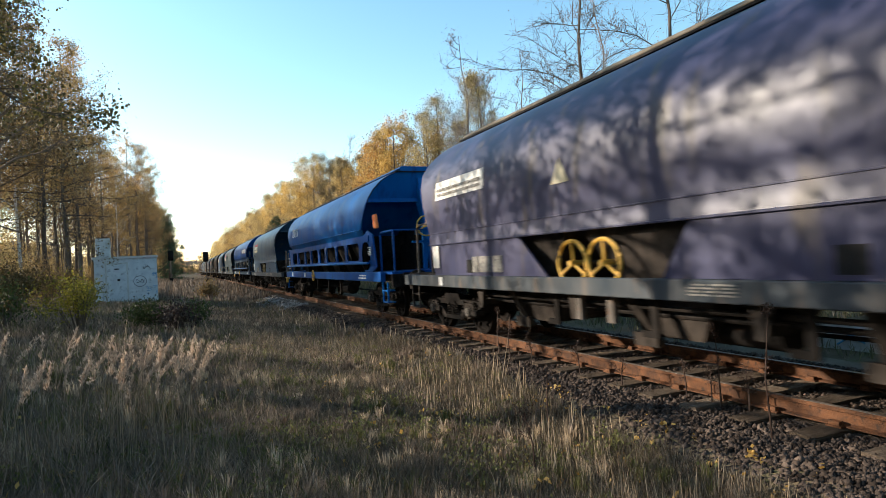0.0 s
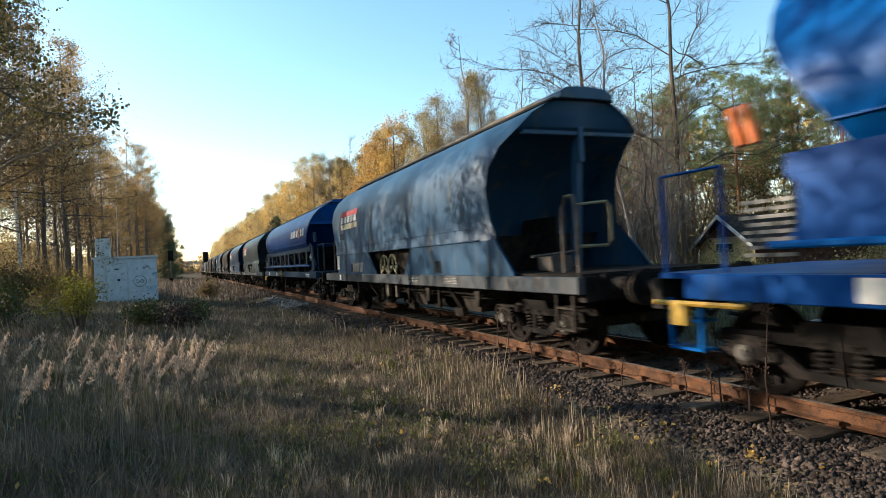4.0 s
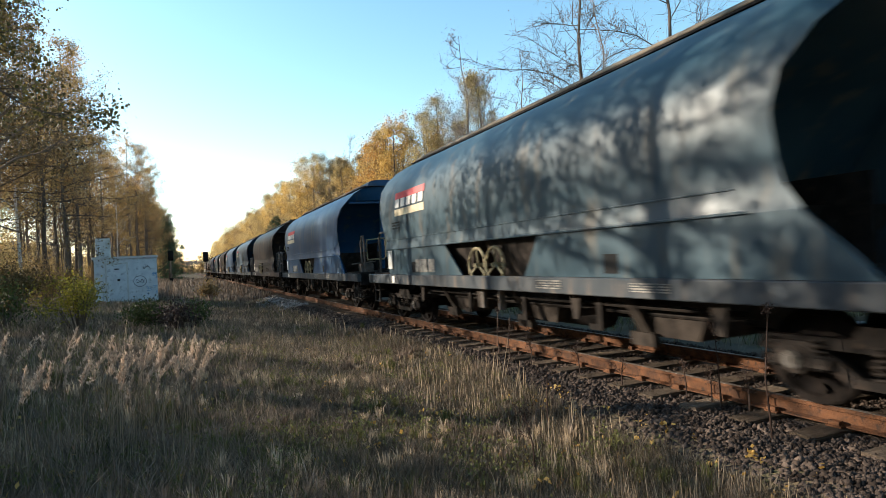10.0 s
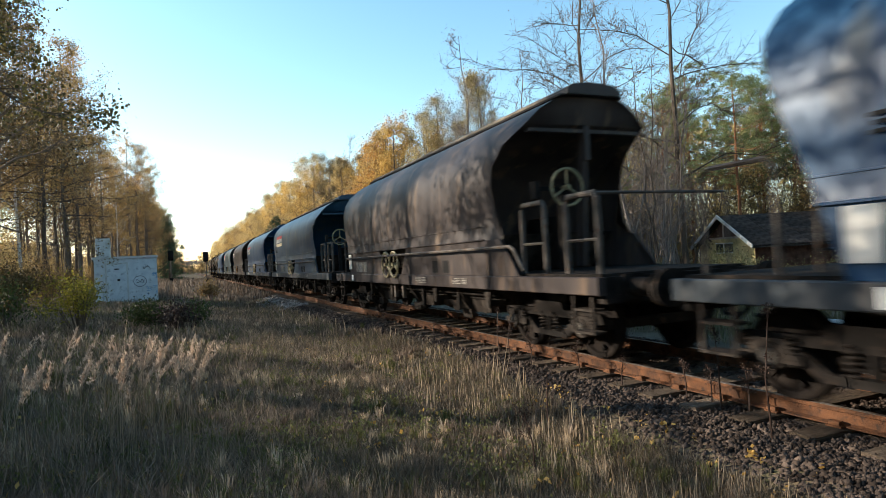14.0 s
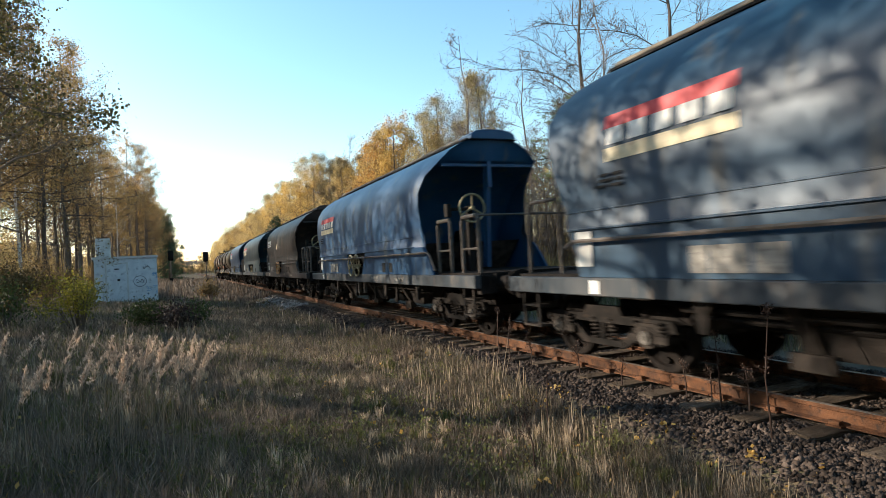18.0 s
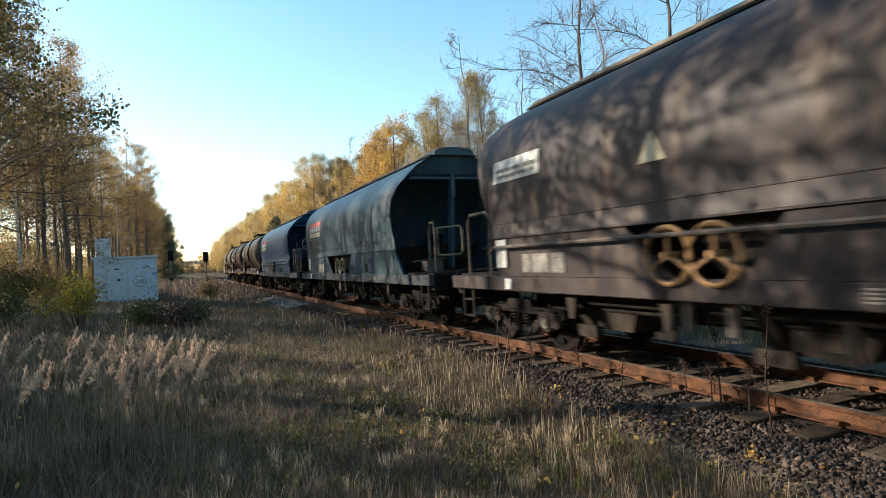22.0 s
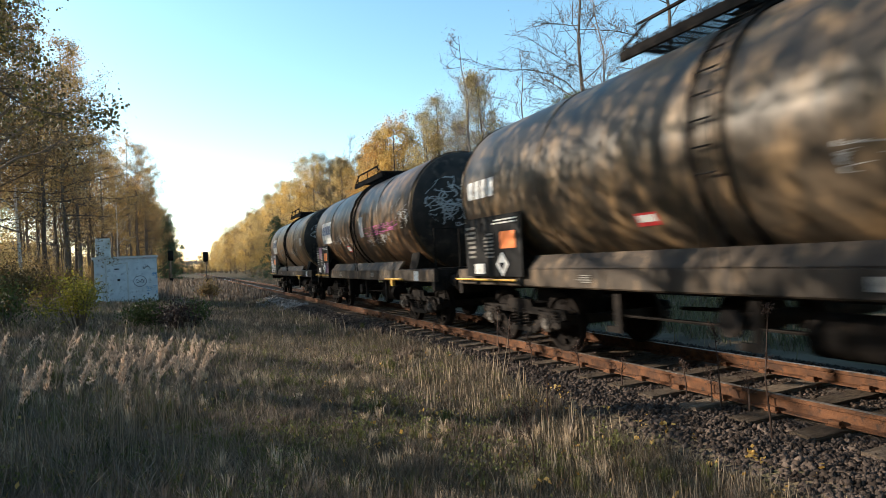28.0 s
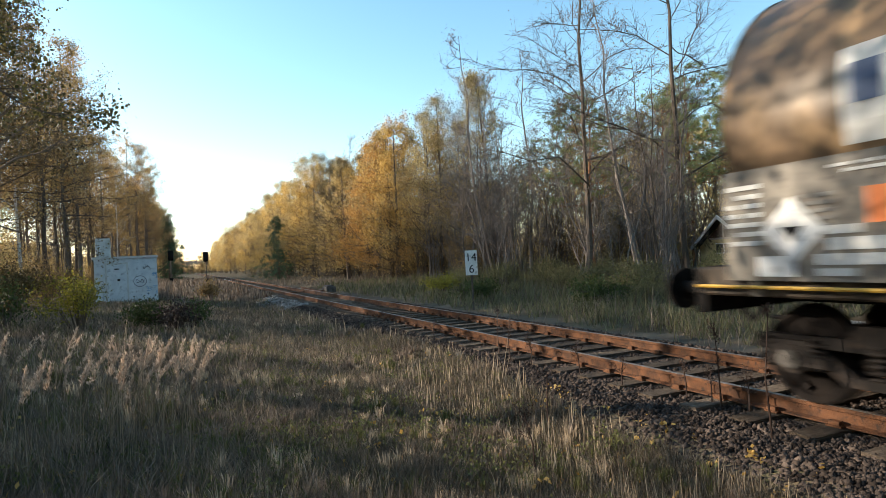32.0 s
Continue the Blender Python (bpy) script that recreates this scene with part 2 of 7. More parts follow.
TROUGH = material("oil_stained_plate", (0.022, 0.018, 0.015), (0.075, 0.057, 0.042), 2.5, 0.6, bump=0.15, c=(0.16, 0.112, 0.072), stretch=(1, 1, 0.5), spec=0.15)
OCHRE_WHEEL = material("rusty_ochre_paint", (0.20, 0.10, 0.04), (0.34, 0.19, 0.07), 6, 0.7, bump=0.1)
PLACARD = material("weathered_placard", (0.14, 0.122, 0.10), (0.28, 0.245, 0.20), 3, 0.6, bump=0.08, c=(0.06, 0.05, 0.045), spec=0.2)
L_BROWN2 = leafy("brown_autumn_leaves", (0.15, 0.095, 0.045), (0.33, 0.22, 0.105), 0.45)
# ---------------------------------------------------------------- mesh helpers
class Geo:
    """Collects vertices and faces of one mesh."""

    def __init__(self):
        self.v, self.f = [], []

    def add(self, verts, faces):
        k = len(self.v)
        self.v += [tuple(p) for p in verts]
        self.f += [tuple(i + k for i in f) for f in faces]
        return self

    def box(self, x0, x1, y0, y1, z0, z1, b=0.0):
        """A box; b bevels its long edges by cutting the corners of its x-z outline."""
        if b <= 0:
            return self.add([(x, y, z) for x in (x0, x1) for y in (y0, y1) for z in (z0, z1)],
                            [(0, 1, 3, 2), (4, 6, 7, 5), (0, 4, 5, 1), (2, 3, 7, 6), (0, 2, 6, 4), (1, 5, 7, 3)])
        out = [(x0 + b, z0), (x1 - b, z0), (x1, z0 + b), (x1, z1 - b), (x1 - b, z1), (x0 + b, z1), (x0, z1 - b), (x0, z0 + b)]
        return self.prism_y(out, y0, y1)

    def prism_y(self, outline, y0, y1):
        n = len(outline)
        self.add([(x, y0, z) for x, z in outline] + [(x, y1, z) for x, z in outline],
                 [(i, (i + 1) % n, n + (i + 1) % n, n + i) for i in range(n)] + [tuple(range(n))[::-1], tuple(range(n, 2 * n))])
        return self

    def prism_x(self, outline, x0, x1):
        n = len(outline)
        self.add([(x0, y, z) for y, z in outline] + [(x1, y, z) for y, z in outline],
                 [(i, (i + 1) % n, n + (i + 1) % n, n + i) for i in range(n)] + [tuple(range(n))[::-1], tuple(range(n, 2 * n))])
        return self

    def tube(self, points, r, n=6, r2=None, closed=False):
        """A round bar along points, tapering from r to r2."""
        pts = [Vector(p) for p in points]
        m = len(pts)
        rings = []
        for i, p in enumerate(pts):
            a, b = (pts[i - 1], pts[(i + 1) % m]) if closed else (pts[max(i - 1, 0)], pts[min(i + 1, m - 1)])
            d = (b - a).normalized()
            s = d.cross(Vector((0, 0, 1)) if abs(d.z) < 0.9 else Vector((1, 0, 0))).normalized()
            t = s.cross(d)
            rr = r if r2 is None else r + (r2 - r) * i / (m - 1)
            rings.append([p + rr * (math.cos(2 * math.pi * k / n) * s + math.sin(2 * math.pi * k / n) * t) for k in range(n)])
        v = [q for ring in rings for q in ring]
        f = [(i * n + k, i * n + (k + 1) % n, ((i + 1) % m) * n + (k + 1) % n, ((i + 1) % m) * n + k) for i in range(m if closed else m - 1) for k in range(n)]
        if not closed:
            f += [tuple(range(n))[::-1], tuple(range((m - 1) * n, m * n))]
        return self.add(v, f)

    def disc_x(self, x0, x1, y, z, r, n=20):
        """A cylinder lying along x."""
        o = [(y + r * math.cos(2 * math.pi * k / n), z + r * math.sin(2 * math.pi * k / n)) for k in range(n)]
        return self.prism_x(o, x0, x1)

    def disc_y(self, y0, y1, x, z, r, n=16):
        o = [(x + r * math.cos(2 * math.pi * k / n), z + r * math.sin(2 * math.pi * k / n)) for k in range(n)]
        return self.prism_y(o, y0, y1)

    def grid(self, rows):
        """A sheet through rows of points."""
        n = len(rows[0])
        return self.add([p for r in rows for p in r], [(i * n + j, i * n + j + 1, (i + 1) * n + j + 1, (i + 1) * n + j) for i in range(len(rows) - 1) for j in range(n - 1)])

    def mesh(self, name, smooth=False):
        me = bpy.data.meshes.new(name)
        me.from_pydata(self.v, [], self.f)
        me.validate()
        if smooth:
            me.shade_smooth()
            me.set_sharp_from_angle(angle=radians(38))
        return me


def part(name, geo, mat, parent=None, label="", smooth=False):
    me = geo if isinstance(geo, bpy.types.Mesh) else geo.mesh(name, smooth)
    if not me.materials:
        me.materials.append(mat)
    ob = new(name, me)
    ob.parent = parent
    return tagged(ob, label) if label else ob


def thing(name, geo, mat, label, category, group="", kind="", smooth=False):
    return tagged(part(name, geo, mat, None, "", smooth), label, category, group, kind)


def empty(name, label, category, group=""):
    e = new(name)
    e.empty_display_size = 0.3
    return tagged(e, label, category, group)


def solid(geo, thick):
    """Thickens an open sheet geo by thick along its vertex normals."""
    bm = bmesh.new()
    vs = [bm.verts.new(p) for p in geo.v]
    for f in geo.f:
        bm.faces.new([vs[i] for i in f])
    bmesh.ops.solidify(bm, geom=bm.faces[:], thickness=thick)
    bm.verts.index_update()
    g = Geo().add([v.co[:] for v in bm.verts], [[v.index for v in f.verts] for f in bm.faces])
    bm.free()
    return g

# ---------------------------------------------------------------- ground and track
def ground_z(x, y):
    """Height of the ground over the rail heads: a shallow bed for the track, rising gently on both sides."""
    a = abs(x)
    if a < 1.9:
        z = -0.24
    elif a < 3.0:
        z = -0.24 - 0.20 * (a - 1.9) / 1.1
    elif x < 0:
        z = -0.44 + 0.62 * min(1, (a - 3.0) / 7.0)
    else:
        z = -0.44 + 0.55 * min(1, (a - 3.0) / 9.0)
    if a > 3.0:
        z += 0.07 * noise.noise((x * 0.35, y * 0.35, 0.0)) * min(1, a - 3.0)
    return z


def spread(lo, hi, near, far):
    """Steps that are fine round zero and coarse far away."""
    out, p = [0.0], 0.0
    while p < hi:
        p += max(near, abs(p) * far)
        out.append(p)
    p = 0.0
    while p > lo:
        p -= max(near, abs(p) * far)
        out.insert(0, p)
    return out


xs = sorted(set([round(v, 3) for v in spread(-2500, 2500, 0.5, 0.06)] + [-1.9, 1.9, -3.0, 3.0]))
ys = spread(-2500, 3500, 0.6, 0.035)
g = Geo().grid([[(x, y, ground_z(x, y)) for x in xs] for y in ys])
thing("ground", g, GROUND, "dry autumn ground with soil, moss and fallen leaves", "ground", kind="structure", smooth=True)

Y0, Y1 = -265.0, 330.0
bed = Geo()
for sgn in (1,):
    bed.prism_y([(-2.45, -0.38), (2.45, -0.38), (1.75, -0.215), (-1.75, -0.215)], Y0, Y1)
track_bed = thing("track_bed", bed, BALLAST_BED, "brown crushed-stone ballast bed under the rails", "track bed", kind="structure")

RAIL = [(-0.066, -0.165), (0.066, -0.165), (0.066, -0.15), (0.012, -0.135), (0.012, -0.045), (0.036, -0.036), (0.036, -0.006), (0.03, 0.0), (-0.03, 0.0), (-0.036, -0.006), (-0.036, -0.036), (-0.012, -0.045), (-0.012, -0.135), (-0.066, -0.15)]
for x in (-0.7525, 0.7525):
    r = thing("rail", Geo().prism_y([(x + a, b) for a, b in RAIL], Y0, Y1), RUST, "rust-brown steel rail on worn sleepers", "rail", "rails of the track", "structure")
    part("rail_head", Geo().box(x - 0.027, x + 0.027, Y0, Y1, 0.0, 0.0015), RAIL_TOP, r, "dull polished running surface")

path = Geo().grid([[(x, y, max(ground_z(x, y), -0.5) + 0.012) for x in (2.42 + 0.12 * math.sin(y * 1.3), 2.7, 3.0, 3.35 + 0.25 * math.sin(y * 0.9) + 0.15 * math.sin(y * 2.7))] for y in [-8 + 1.5 * k for k in range(46)]])
thing("path", path, SAND, "trampled grey sandy path beside the track", "path", kind="structure", smooth=True)

# the turnout: inner rails beside the running rails, long timbers and the point machine
TURN0, TURN1 = 25.0, 43.0
turnout = empty("turnout", "rusty turnout with inner rails and a point machine", "railway switch")
for x0, x1 in ((-0.69, -0.45), (0.69, 0.45), (0.82, 1.45)):
    pts = [(x0 + (x1 - x0) * (k / 9) ** 2, TURN0 + (TURN1 - TURN0) * k / 9) for k in range(10)]
    g = Geo()
    for (xa, ya), (xb, yb) in zip(pts, pts[1:]):
        g.add([(xx + d, yy, z) for xx, yy in ((xa, ya), (xb, yb)) for d, z in ((-0.06, -0.16), (-0.03, 0.0), (0.03, 0.0), (0.06, -0.16))], [(0, 1, 5, 4), (1, 2, 6, 5), (2, 3, 7, 6), (3, 0, 4, 7)])
    part("inner_rail", g, RUST, turnout)
for k in range(26):
    part("long_timber", Geo().box(-1.55 - 0.012 * k, 1.4 + 0.03 * k, TURN0 + 0.72 * k - 0.13, TURN0 + 0.72 * k + 0.13, -0.3, -0.158), SLEEPER, turnout)
part("point_machine", Geo().box(1.75, 2.35, 36.3, 37.6, -0.25, 0.12, 0.05).box(1.85, 2.25, 36.5, 37.4, 0.12, 0.2, 0.03), STEEL_GREY, turnout, "grey steel point machine")
part("point_rod", Geo().tube([(1.75, 36.9, -0.1), (-0.7, 36.9, -0.1)], 0.03, 6), RUST, turnout)

# ---------------------------------------------------------------- the train
MESHES = {}


def shared(key, build, mat, smooth=False):
    """One mesh for all pieces that look alike."""
    if key not in MESHES:
        MESHES[key] = build().mesh(key.split("/")[0], smooth)
        MESHES[key].materials.append(mat)
    return MESHES[key]


def lerp(points, z):
    """Value at z along a polyline of (z, value)."""
    for (z0, a), (z1, b) in zip(points, points[1:]):
        if z <= z1:
            return a + (b - a) * max(0.0, z - z0) / (z1 - z0)
    return points[-1][1]


def put(name, key, build, mat, parent, at=(0, 0, 0), label="", smooth=False, turn=None):
    ob = part(name, shared(key, build, mat, smooth), mat, parent, label)
    ob.location = at
    if turn:
        ob.rotation_euler = turn
    return ob


# ---- running gear
def side_frame_geo():
    g = Geo().prism_x([(-1.32, 0.54), (-1.25, 0.67), (-0.40, 0.68), (-0.33, 0.80), (0.33, 0.80), (0.40, 0.68), (1.25, 0.67), (1.32, 0.54), (1.12, 0.50), (0.70, 0.57), (-0.70, 0.57), (-1.12, 0.50)], -0.05, 0.05)
    for s in (-1, 1):
        bar = [(s * 0.86, 0.56), (s * 0.66, 0.565), (s * 0.34, 0.35), (s * 0.46, 0.28)]
        g.prism_x(bar if s > 0 else bar[::-1], -0.045, 0.045)
    return g.prism_x([(-0.46, 0.27), (0.46, 0.27), (0.40, 0.35), (-0.40, 0.35)], -0.06, 0.06).box(-0.055, 0.055, -0.03, 0.03, 0.35, 0.57)


def spring_geo():
    g = Geo()
    pts = [(0.075 * math.cos(k * 1.2), 0.075 * math.sin(k * 1.2), k * 0.01) for k in range(30)]
    g.tube(pts, 0.016, 4)
    return g


def axlebox_geo():
    g = Geo().disc_x(-0.10, 0.10, 0, 0, 0.135, 14).prism_x([(-0.24, 0.02), (0.24, 0.02), (0.17, 0.17), (-0.17, 0.17)], -0.08, 0.08)
    return g.box(-0.09, 0.09, -0.32, 0.32, -0.06, 0.03)


def wheelset_geo():
    g = Geo().tube([(-0.98, 0, 0), (0.98, 0, 0)], 0.08, 10)
    for s in (-1, 1):
        prof = [(0.70, 0.10), (0.70, 0.20), (0.735, 0.26), (0.735, 0.38), (0.69, 0.40), (0.69, 0.485), (0.715, 0.485), (0.725, 0.465), (0.82, 0.455), (0.82, 0.39), (0.775, 0.37), (0.775, 0.26), (0.80, 0.18), (0.80, 0.10)]
        n = 28
        g.grid([[(s * x, r * math.cos(2 * math.pi * k / n), r * math.sin(2 * math.pi * k / n)) for k in range(n + 1)] for x, r in prof])
        for k in range(6):      # cast bosses, so that the turning shows
            a = 2 * math.pi * k / 6
            g.box(s * 0.79 - 0.03, s * 0.79 + 0.03, 0.31 * math.cos(a) - 0.03, 0.31 * math.cos(a) + 0.03, 0.31 * math.sin(a) - 0.03, 0.31 * math.sin(a) + 0.03)
    return g


def bogie(w, y):
    bo = put("bogie", "bogie", lambda: Geo().box(-1.0, 1.0, -0.22, 0.22, 0.42, 0.72, 0.04).box(-0.5, 0.5, -0.3, 0.3, 0.70, 0.93).box(-0.95, 0.95, -1.28, -1.18, 0.45, 0.58).box(-0.95, 0.95, 1.18, 1.28, 0.45, 0.58), STEEL_DARK, w, (0, y, 0))
    for s in (-1, 1):
        put("side_frame", "side_frame", side_frame_geo, STEEL_DARK, bo, (s * 1.0, 0, 0))
        for e in (-0.17, 0.17):
            put("bolster_spring", "bolster_spring", spring_geo, AXLE_GREY, bo, (s * 1.0, e, 0.34))
        for d in (-0.9, 0.9):
            put("axlebox", "axlebox", axlebox_geo, AXLE_GREY, bo, (s * 1.02, d, 0.46), "dusty cast axlebox")
            if s < 0:
                put("bearing_cap", "bearing_cap", lambda: Geo().disc_x(-0.135, -0.10, 0, 0, 0.085, 12).box(-0.15, -0.13, -0.03, 0.03, -0.03, 0.03), CAP_STEEL, bo, (s * 1.02, d, 0.46), "worn steel bearing cap")
            for e in (-0.22, 0.22):
                put("spring", "spring", spring_geo, STEEL_DARK, bo, (s * 1.03, d + e, 0.36))
            put("brake_shoe", "brake_shoe", lambda: Geo().prism_x([(-0.06, -0.2), (0.02, -0.2), (0.05, 0.0), (0.02, 0.2), (-0.06, 0.2)], -0.05, 0.05), STEEL_DARK, bo, (s * 0.77, d + (-0.54 if d > 0 else 0.54), 0.46))
    for d in (-0.9, 0.9):
        ws = put("wheelset", "wheelset", wheelset_geo, WHEEL_STEEL, bo, (0, d, 0.46), "dull steel wheels and axle", True)
        WHEELS.append(ws)


def buffer_geo():
    g = Geo().tube([(0, 0.62, 0), (0, 0.3, 0)], 0.125, 14).tube([(0, 0.34, 0), (0, 0.06, 0)], 0.085, 12)
    n, prof = 18, [(0.02, 0.0), (0.0, 0.12), (0.02, 0.235), (0.06, 0.235), (0.07, 0.08)]
    g.grid([[(r * math.cos(2 * math.pi * k / n) * 1.15, y, r * math.sin(2 * math.pi * k / n)) for k in range(n + 1)] for y, r in prof])
    g.box(-0.17, 0.17, 0.58, 0.62, -0.17, 0.17)
    return g


def couplings(w, length):
    for s in (-1, 1):
        put("buffer", "buffer", buffer_geo, STEEL_DARK, w, (s * 0.875, 0, 1.06), "", True)
        put("buffer", "buffer", buffer_geo, STEEL_DARK, w, (s * 0.875, length, 1.06), "", True, (0, 0, math.pi))
    for y, sg in ((0.62, -1), (length - 0.62, 1)):
        g = Geo().box(-0.1, 0.1, min(y, y + sg * 0.28), max(y, y + sg * 0.28), 0.98, 1.1).tube([(0, y + sg * 0.2, 1.0), (0.04, y + sg * 0.3, 0.75), (0.0, y + sg * 0.42, 0.62), (-0.04, y + sg * 0.5, 0.75), (0, y + sg * 0.6, 0.95)], 0.035, 6)
        part("coupling", g, STEEL_DARK, w)
        g = Geo().tube([(0.45, y, 0.95), (0.46, y + sg * 0.25, 0.6), (0.42, y + sg * 0.5, 0.62)], 0.03, 6)
        part("brake_hose", g, BLACK, w)


def brake_gear(w, y0, y1):
    """Air tanks, cylinder and rods between the bogies."""
    m = (y0 + y1) / 2
    part("air_tank", Geo().tube([(-0.55, m - 1.6, 0.62), (-0.55, m - 0.5, 0.62)], 0.22, 14), STEEL_DARK, w, "", True)
    part("brake_cylinder", Geo().tube([(0.1, m + 0.4, 0.7), (0.1, m + 1.1, 0.7)], 0.19, 14).tube([(0.1, m + 1.1, 0.7), (0.1, m + 1.9, 0.68)], 0.03, 6), STEEL_DARK, w, "", True)
    part("brake_rod", Geo().tube([(-0.2, y0 + 0.9, 0.55), (-0.2, y1 - 0.9, 0.55)], 0.025, 6), STEEL_DARK, w)
    for d in (-2.2, -0.3, 1.7):
        put("hanger", "hanger", lambda: Geo().box(-0.03, 0.03, -0.05, 0.05, 0.48, 1.0).box(-0.03, 0.03, -0.05, 0.22, 0.48, 0.56), STEEL_DARK, w, (-1.15, m + d, 0))


def steps(w, y, x, mat, low=0.45):
    g = Geo()
    for e in (-0.2, 0.2):
        g.box(x - 0.02, x + 0.02, y + e - 0.02, y + e + 0.02, low, 1.0)
    for z in (low, low + 0.3):
        g.box(x - 0.02, x + 0.2, y - 0.2, y + 0.2, z, z + 0.03)
    part("footstep", g, mat, w)


def handwheel(parent, at, r, mat, axis="x", label="round brake handwheel with three spokes"):
    ring = [(0, r * math.cos(2 * math.pi * k / 24), r * math.sin(2 * math.pi * k / 24)) for k in range(24)]
    def build():
        g = Geo().tube(ring, r * 0.085, 6, closed=True)
        for k in range(3):
            a = 2 * math.pi * k / 3 + math.pi / 2
            g.tube([(0.02, 0, 0), (0, r * math.cos(a), r * math.sin(a))], r * 0.07, 5)
        return g.tube([(-0.05, 0, 0), (0.14, 0, 0)], r * 0.14, 8)
    return put("handwheel", "handwheel/%.2f%s" % (r, mat.name), build, mat, parent, at, label, True, (0, 0, math.pi / 2) if axis == "y" else None)


def plate(w, name, x, y0, y1, z0, z1, mat, label=""):
    """A thin plate or painted field on the side at x."""
    return part(name, Geo().box(x - 0.006, x + 0.006, y0, y1, z0, z1), mat, w, label)


def bars(w, x, y0, y1, z0, z1, n, mat, name="lettering"):
    """Small lettering that cannot be read: rows of bars."""
    g = Geo()
    d = (z1 - z0) / n
    for k in range(n):
        y = y0
        while y < y1 - 0.05:
            e = min(y1, y + random.uniform(0.12, 0.4))
            g.box(x - 0.004, x + 0.004, y, e, z0 + d * k + d * 0.25, z0 + d * k + d * 0.75)
            y = e + 0.06
    return tagged(part(name, g, mat, w, "rows of small unreadable lettering"), kind="stuff")


# ---- hopper wagons
def chute_geo(hw=1.3, top=1.9, low=0.95):
    return Geo().add([(-1.3, -hw, top), (1.3, -hw, top), (1.3, hw, top), (-1.3, hw, top), (-0.9, -0.35, low), (0.9, -0.35, low), (0.9, 0.35, low), (-0.9, 0.35, low)],
                     [(0, 1, 5, 4), (1, 2, 6, 5), (2, 3, 7, 6), (3, 0, 4, 7), (4, 5, 6, 7), (3, 2, 1, 0)])


# half outline from the foot of the band up to the roof: x, z
SHELL = [(1.445, 1.82), (1.40, 2.06), (1.43, 2.3), (1.44, 2.7), (1.41, 3.05), (1.33, 3.36), (1.18, 3.62), (0.97, 3.83), (0.72, 3.98), (0.5, 4.06)]


def hopper_wagon(paint, length, label, style="a", wheels=PALE_WHEEL, sign="", frame_mat=None):
    """Covered hopper wagon with a scooped front end; style a has bare ends, b a side rail and an end handwheel."""
    w = empty("hopper_wagon", label, "freight wagon", "wagons of the train")
    h0, h1 = 0.62, length - 0.62
    if style == "a":
        front = [(1.2, 2.28), (1.6, 2.72), (2.08, 3.10), (2.7, 3.14), (3.25, 2.97), (3.5, 2.42), (3.62, 2.26), (4.06, 2.15)]
        crease = [(1.2, 0.0), (1.82, 0.5), (2.1, 0.52), (3.3, 0.02), (4.06, 0.02)]
    else:
        front = [(1.2, 2.55), (1.6, 2.95), (2.08, 3.3), (2.83, 3.42), (3.25, 3.25), (3.5, 2.72), (3.62, 2.5), (4.06, 2.35)]
        crease = [(1.2, 0.0), (1.82, 0.75), (2.1, 0.85), (3.3, 0.04), (4.06, 0.02)]
    back = [(1.2, 2.45), (2.0, 2.2), (3.3, 1.75), (3.62, 1.85), (4.06, 2.3)]
    fy, by = (lambda z: lerp(front, z)), (lambda z: length - lerp(back, z))
    full = [(-x, z) for x, z in SHELL] + [(x, z) for x, z in SHELL[::-1]]
    g = Geo()
    rows = [[(x * (1 - 0.09 * lerp(crease, z)), fy(z), z) for x, z in full], [(x, fy(z) + lerp(crease, z) + 0.01, z) for x, z in full]]
    for k in range(1, 9):
        rows.append([(x, fy(z) + lerp(crease, z) + 0.01 + (by(z) - fy(z) - lerp(crease, z) - 0.01) * k / 8, z) for x, z in full])
    g.grid(rows)
    part("shell", solid(g, -0.018), paint, w, "", True)
    g = Geo()
    for s in (-1, 1):
        g.tube([(s * 1.452, fy(1.85) + 0.5, 1.83), (s * 1.452, by(1.85), 1.83)], 0.016, 5)
        g.tube([(s * 1.405, fy(2.06) + 0.5, 2.065), (s * 1.405, by(2.06), 2.065)], 0.012, 5)
    part("waist_rib", g, paint, w)
    # end walls: an upper plate, then the sloping floor of the hopper
    for nm, edge, sg in (("front_end", fy, 1), ("rear_end", by, -1)):
        rows = []
        for z, x in [(1.22, 1.30), (1.45, 1.33), (1.82, 1.36), (2.06, 1.33), (2.3, 1.36), (2.7, 1.37), (3.05, 1.36), (3.36, 1.29), (3.5, 1.23), (3.62, 1.16), (3.83, 0.95), (3.98, 0.70), (4.05, 0.5)]:
            e = edge(max(z, 1.25)) + sg * 0.02
            deep = e + sg * (0.03 if z > 3.45 else 0.05 + (3.45 - z) * 0.85)
            rows.append([(-x, e, z), (-x + 0.04, (e + deep) / 2, z), (-x + 0.08, deep, z), (0, deep - sg * 0.05, z), (x - 0.08, deep, z), (x - 0.04, (e + deep) / 2, z), (x, e, z)])
        part(nm, Geo().grid(rows), paint, w, "", True)
    y = fy(3.6) + 0.05
    part("end_rib", Geo().box(-0.05, 0.05, y - 0.08, y + 0.1, 3.05, 3.98).box(-1.12, 1.12, y - 0.05, y + 0.05, 3.5, 3.56), paint, w)
    part("end_post", Geo().prism_x([(y - 0.03, 3.4), (y + 0.12, 3.4), (y + 0.35, 1.3), (y + 0.15, 1.3)], -0.05, 0.05), paint, w)
    # skirt below the band, with the opening at the discharge gear
    o0, o1 = (6.95, 10.35) if style == "a" else (7.6, 9.7)
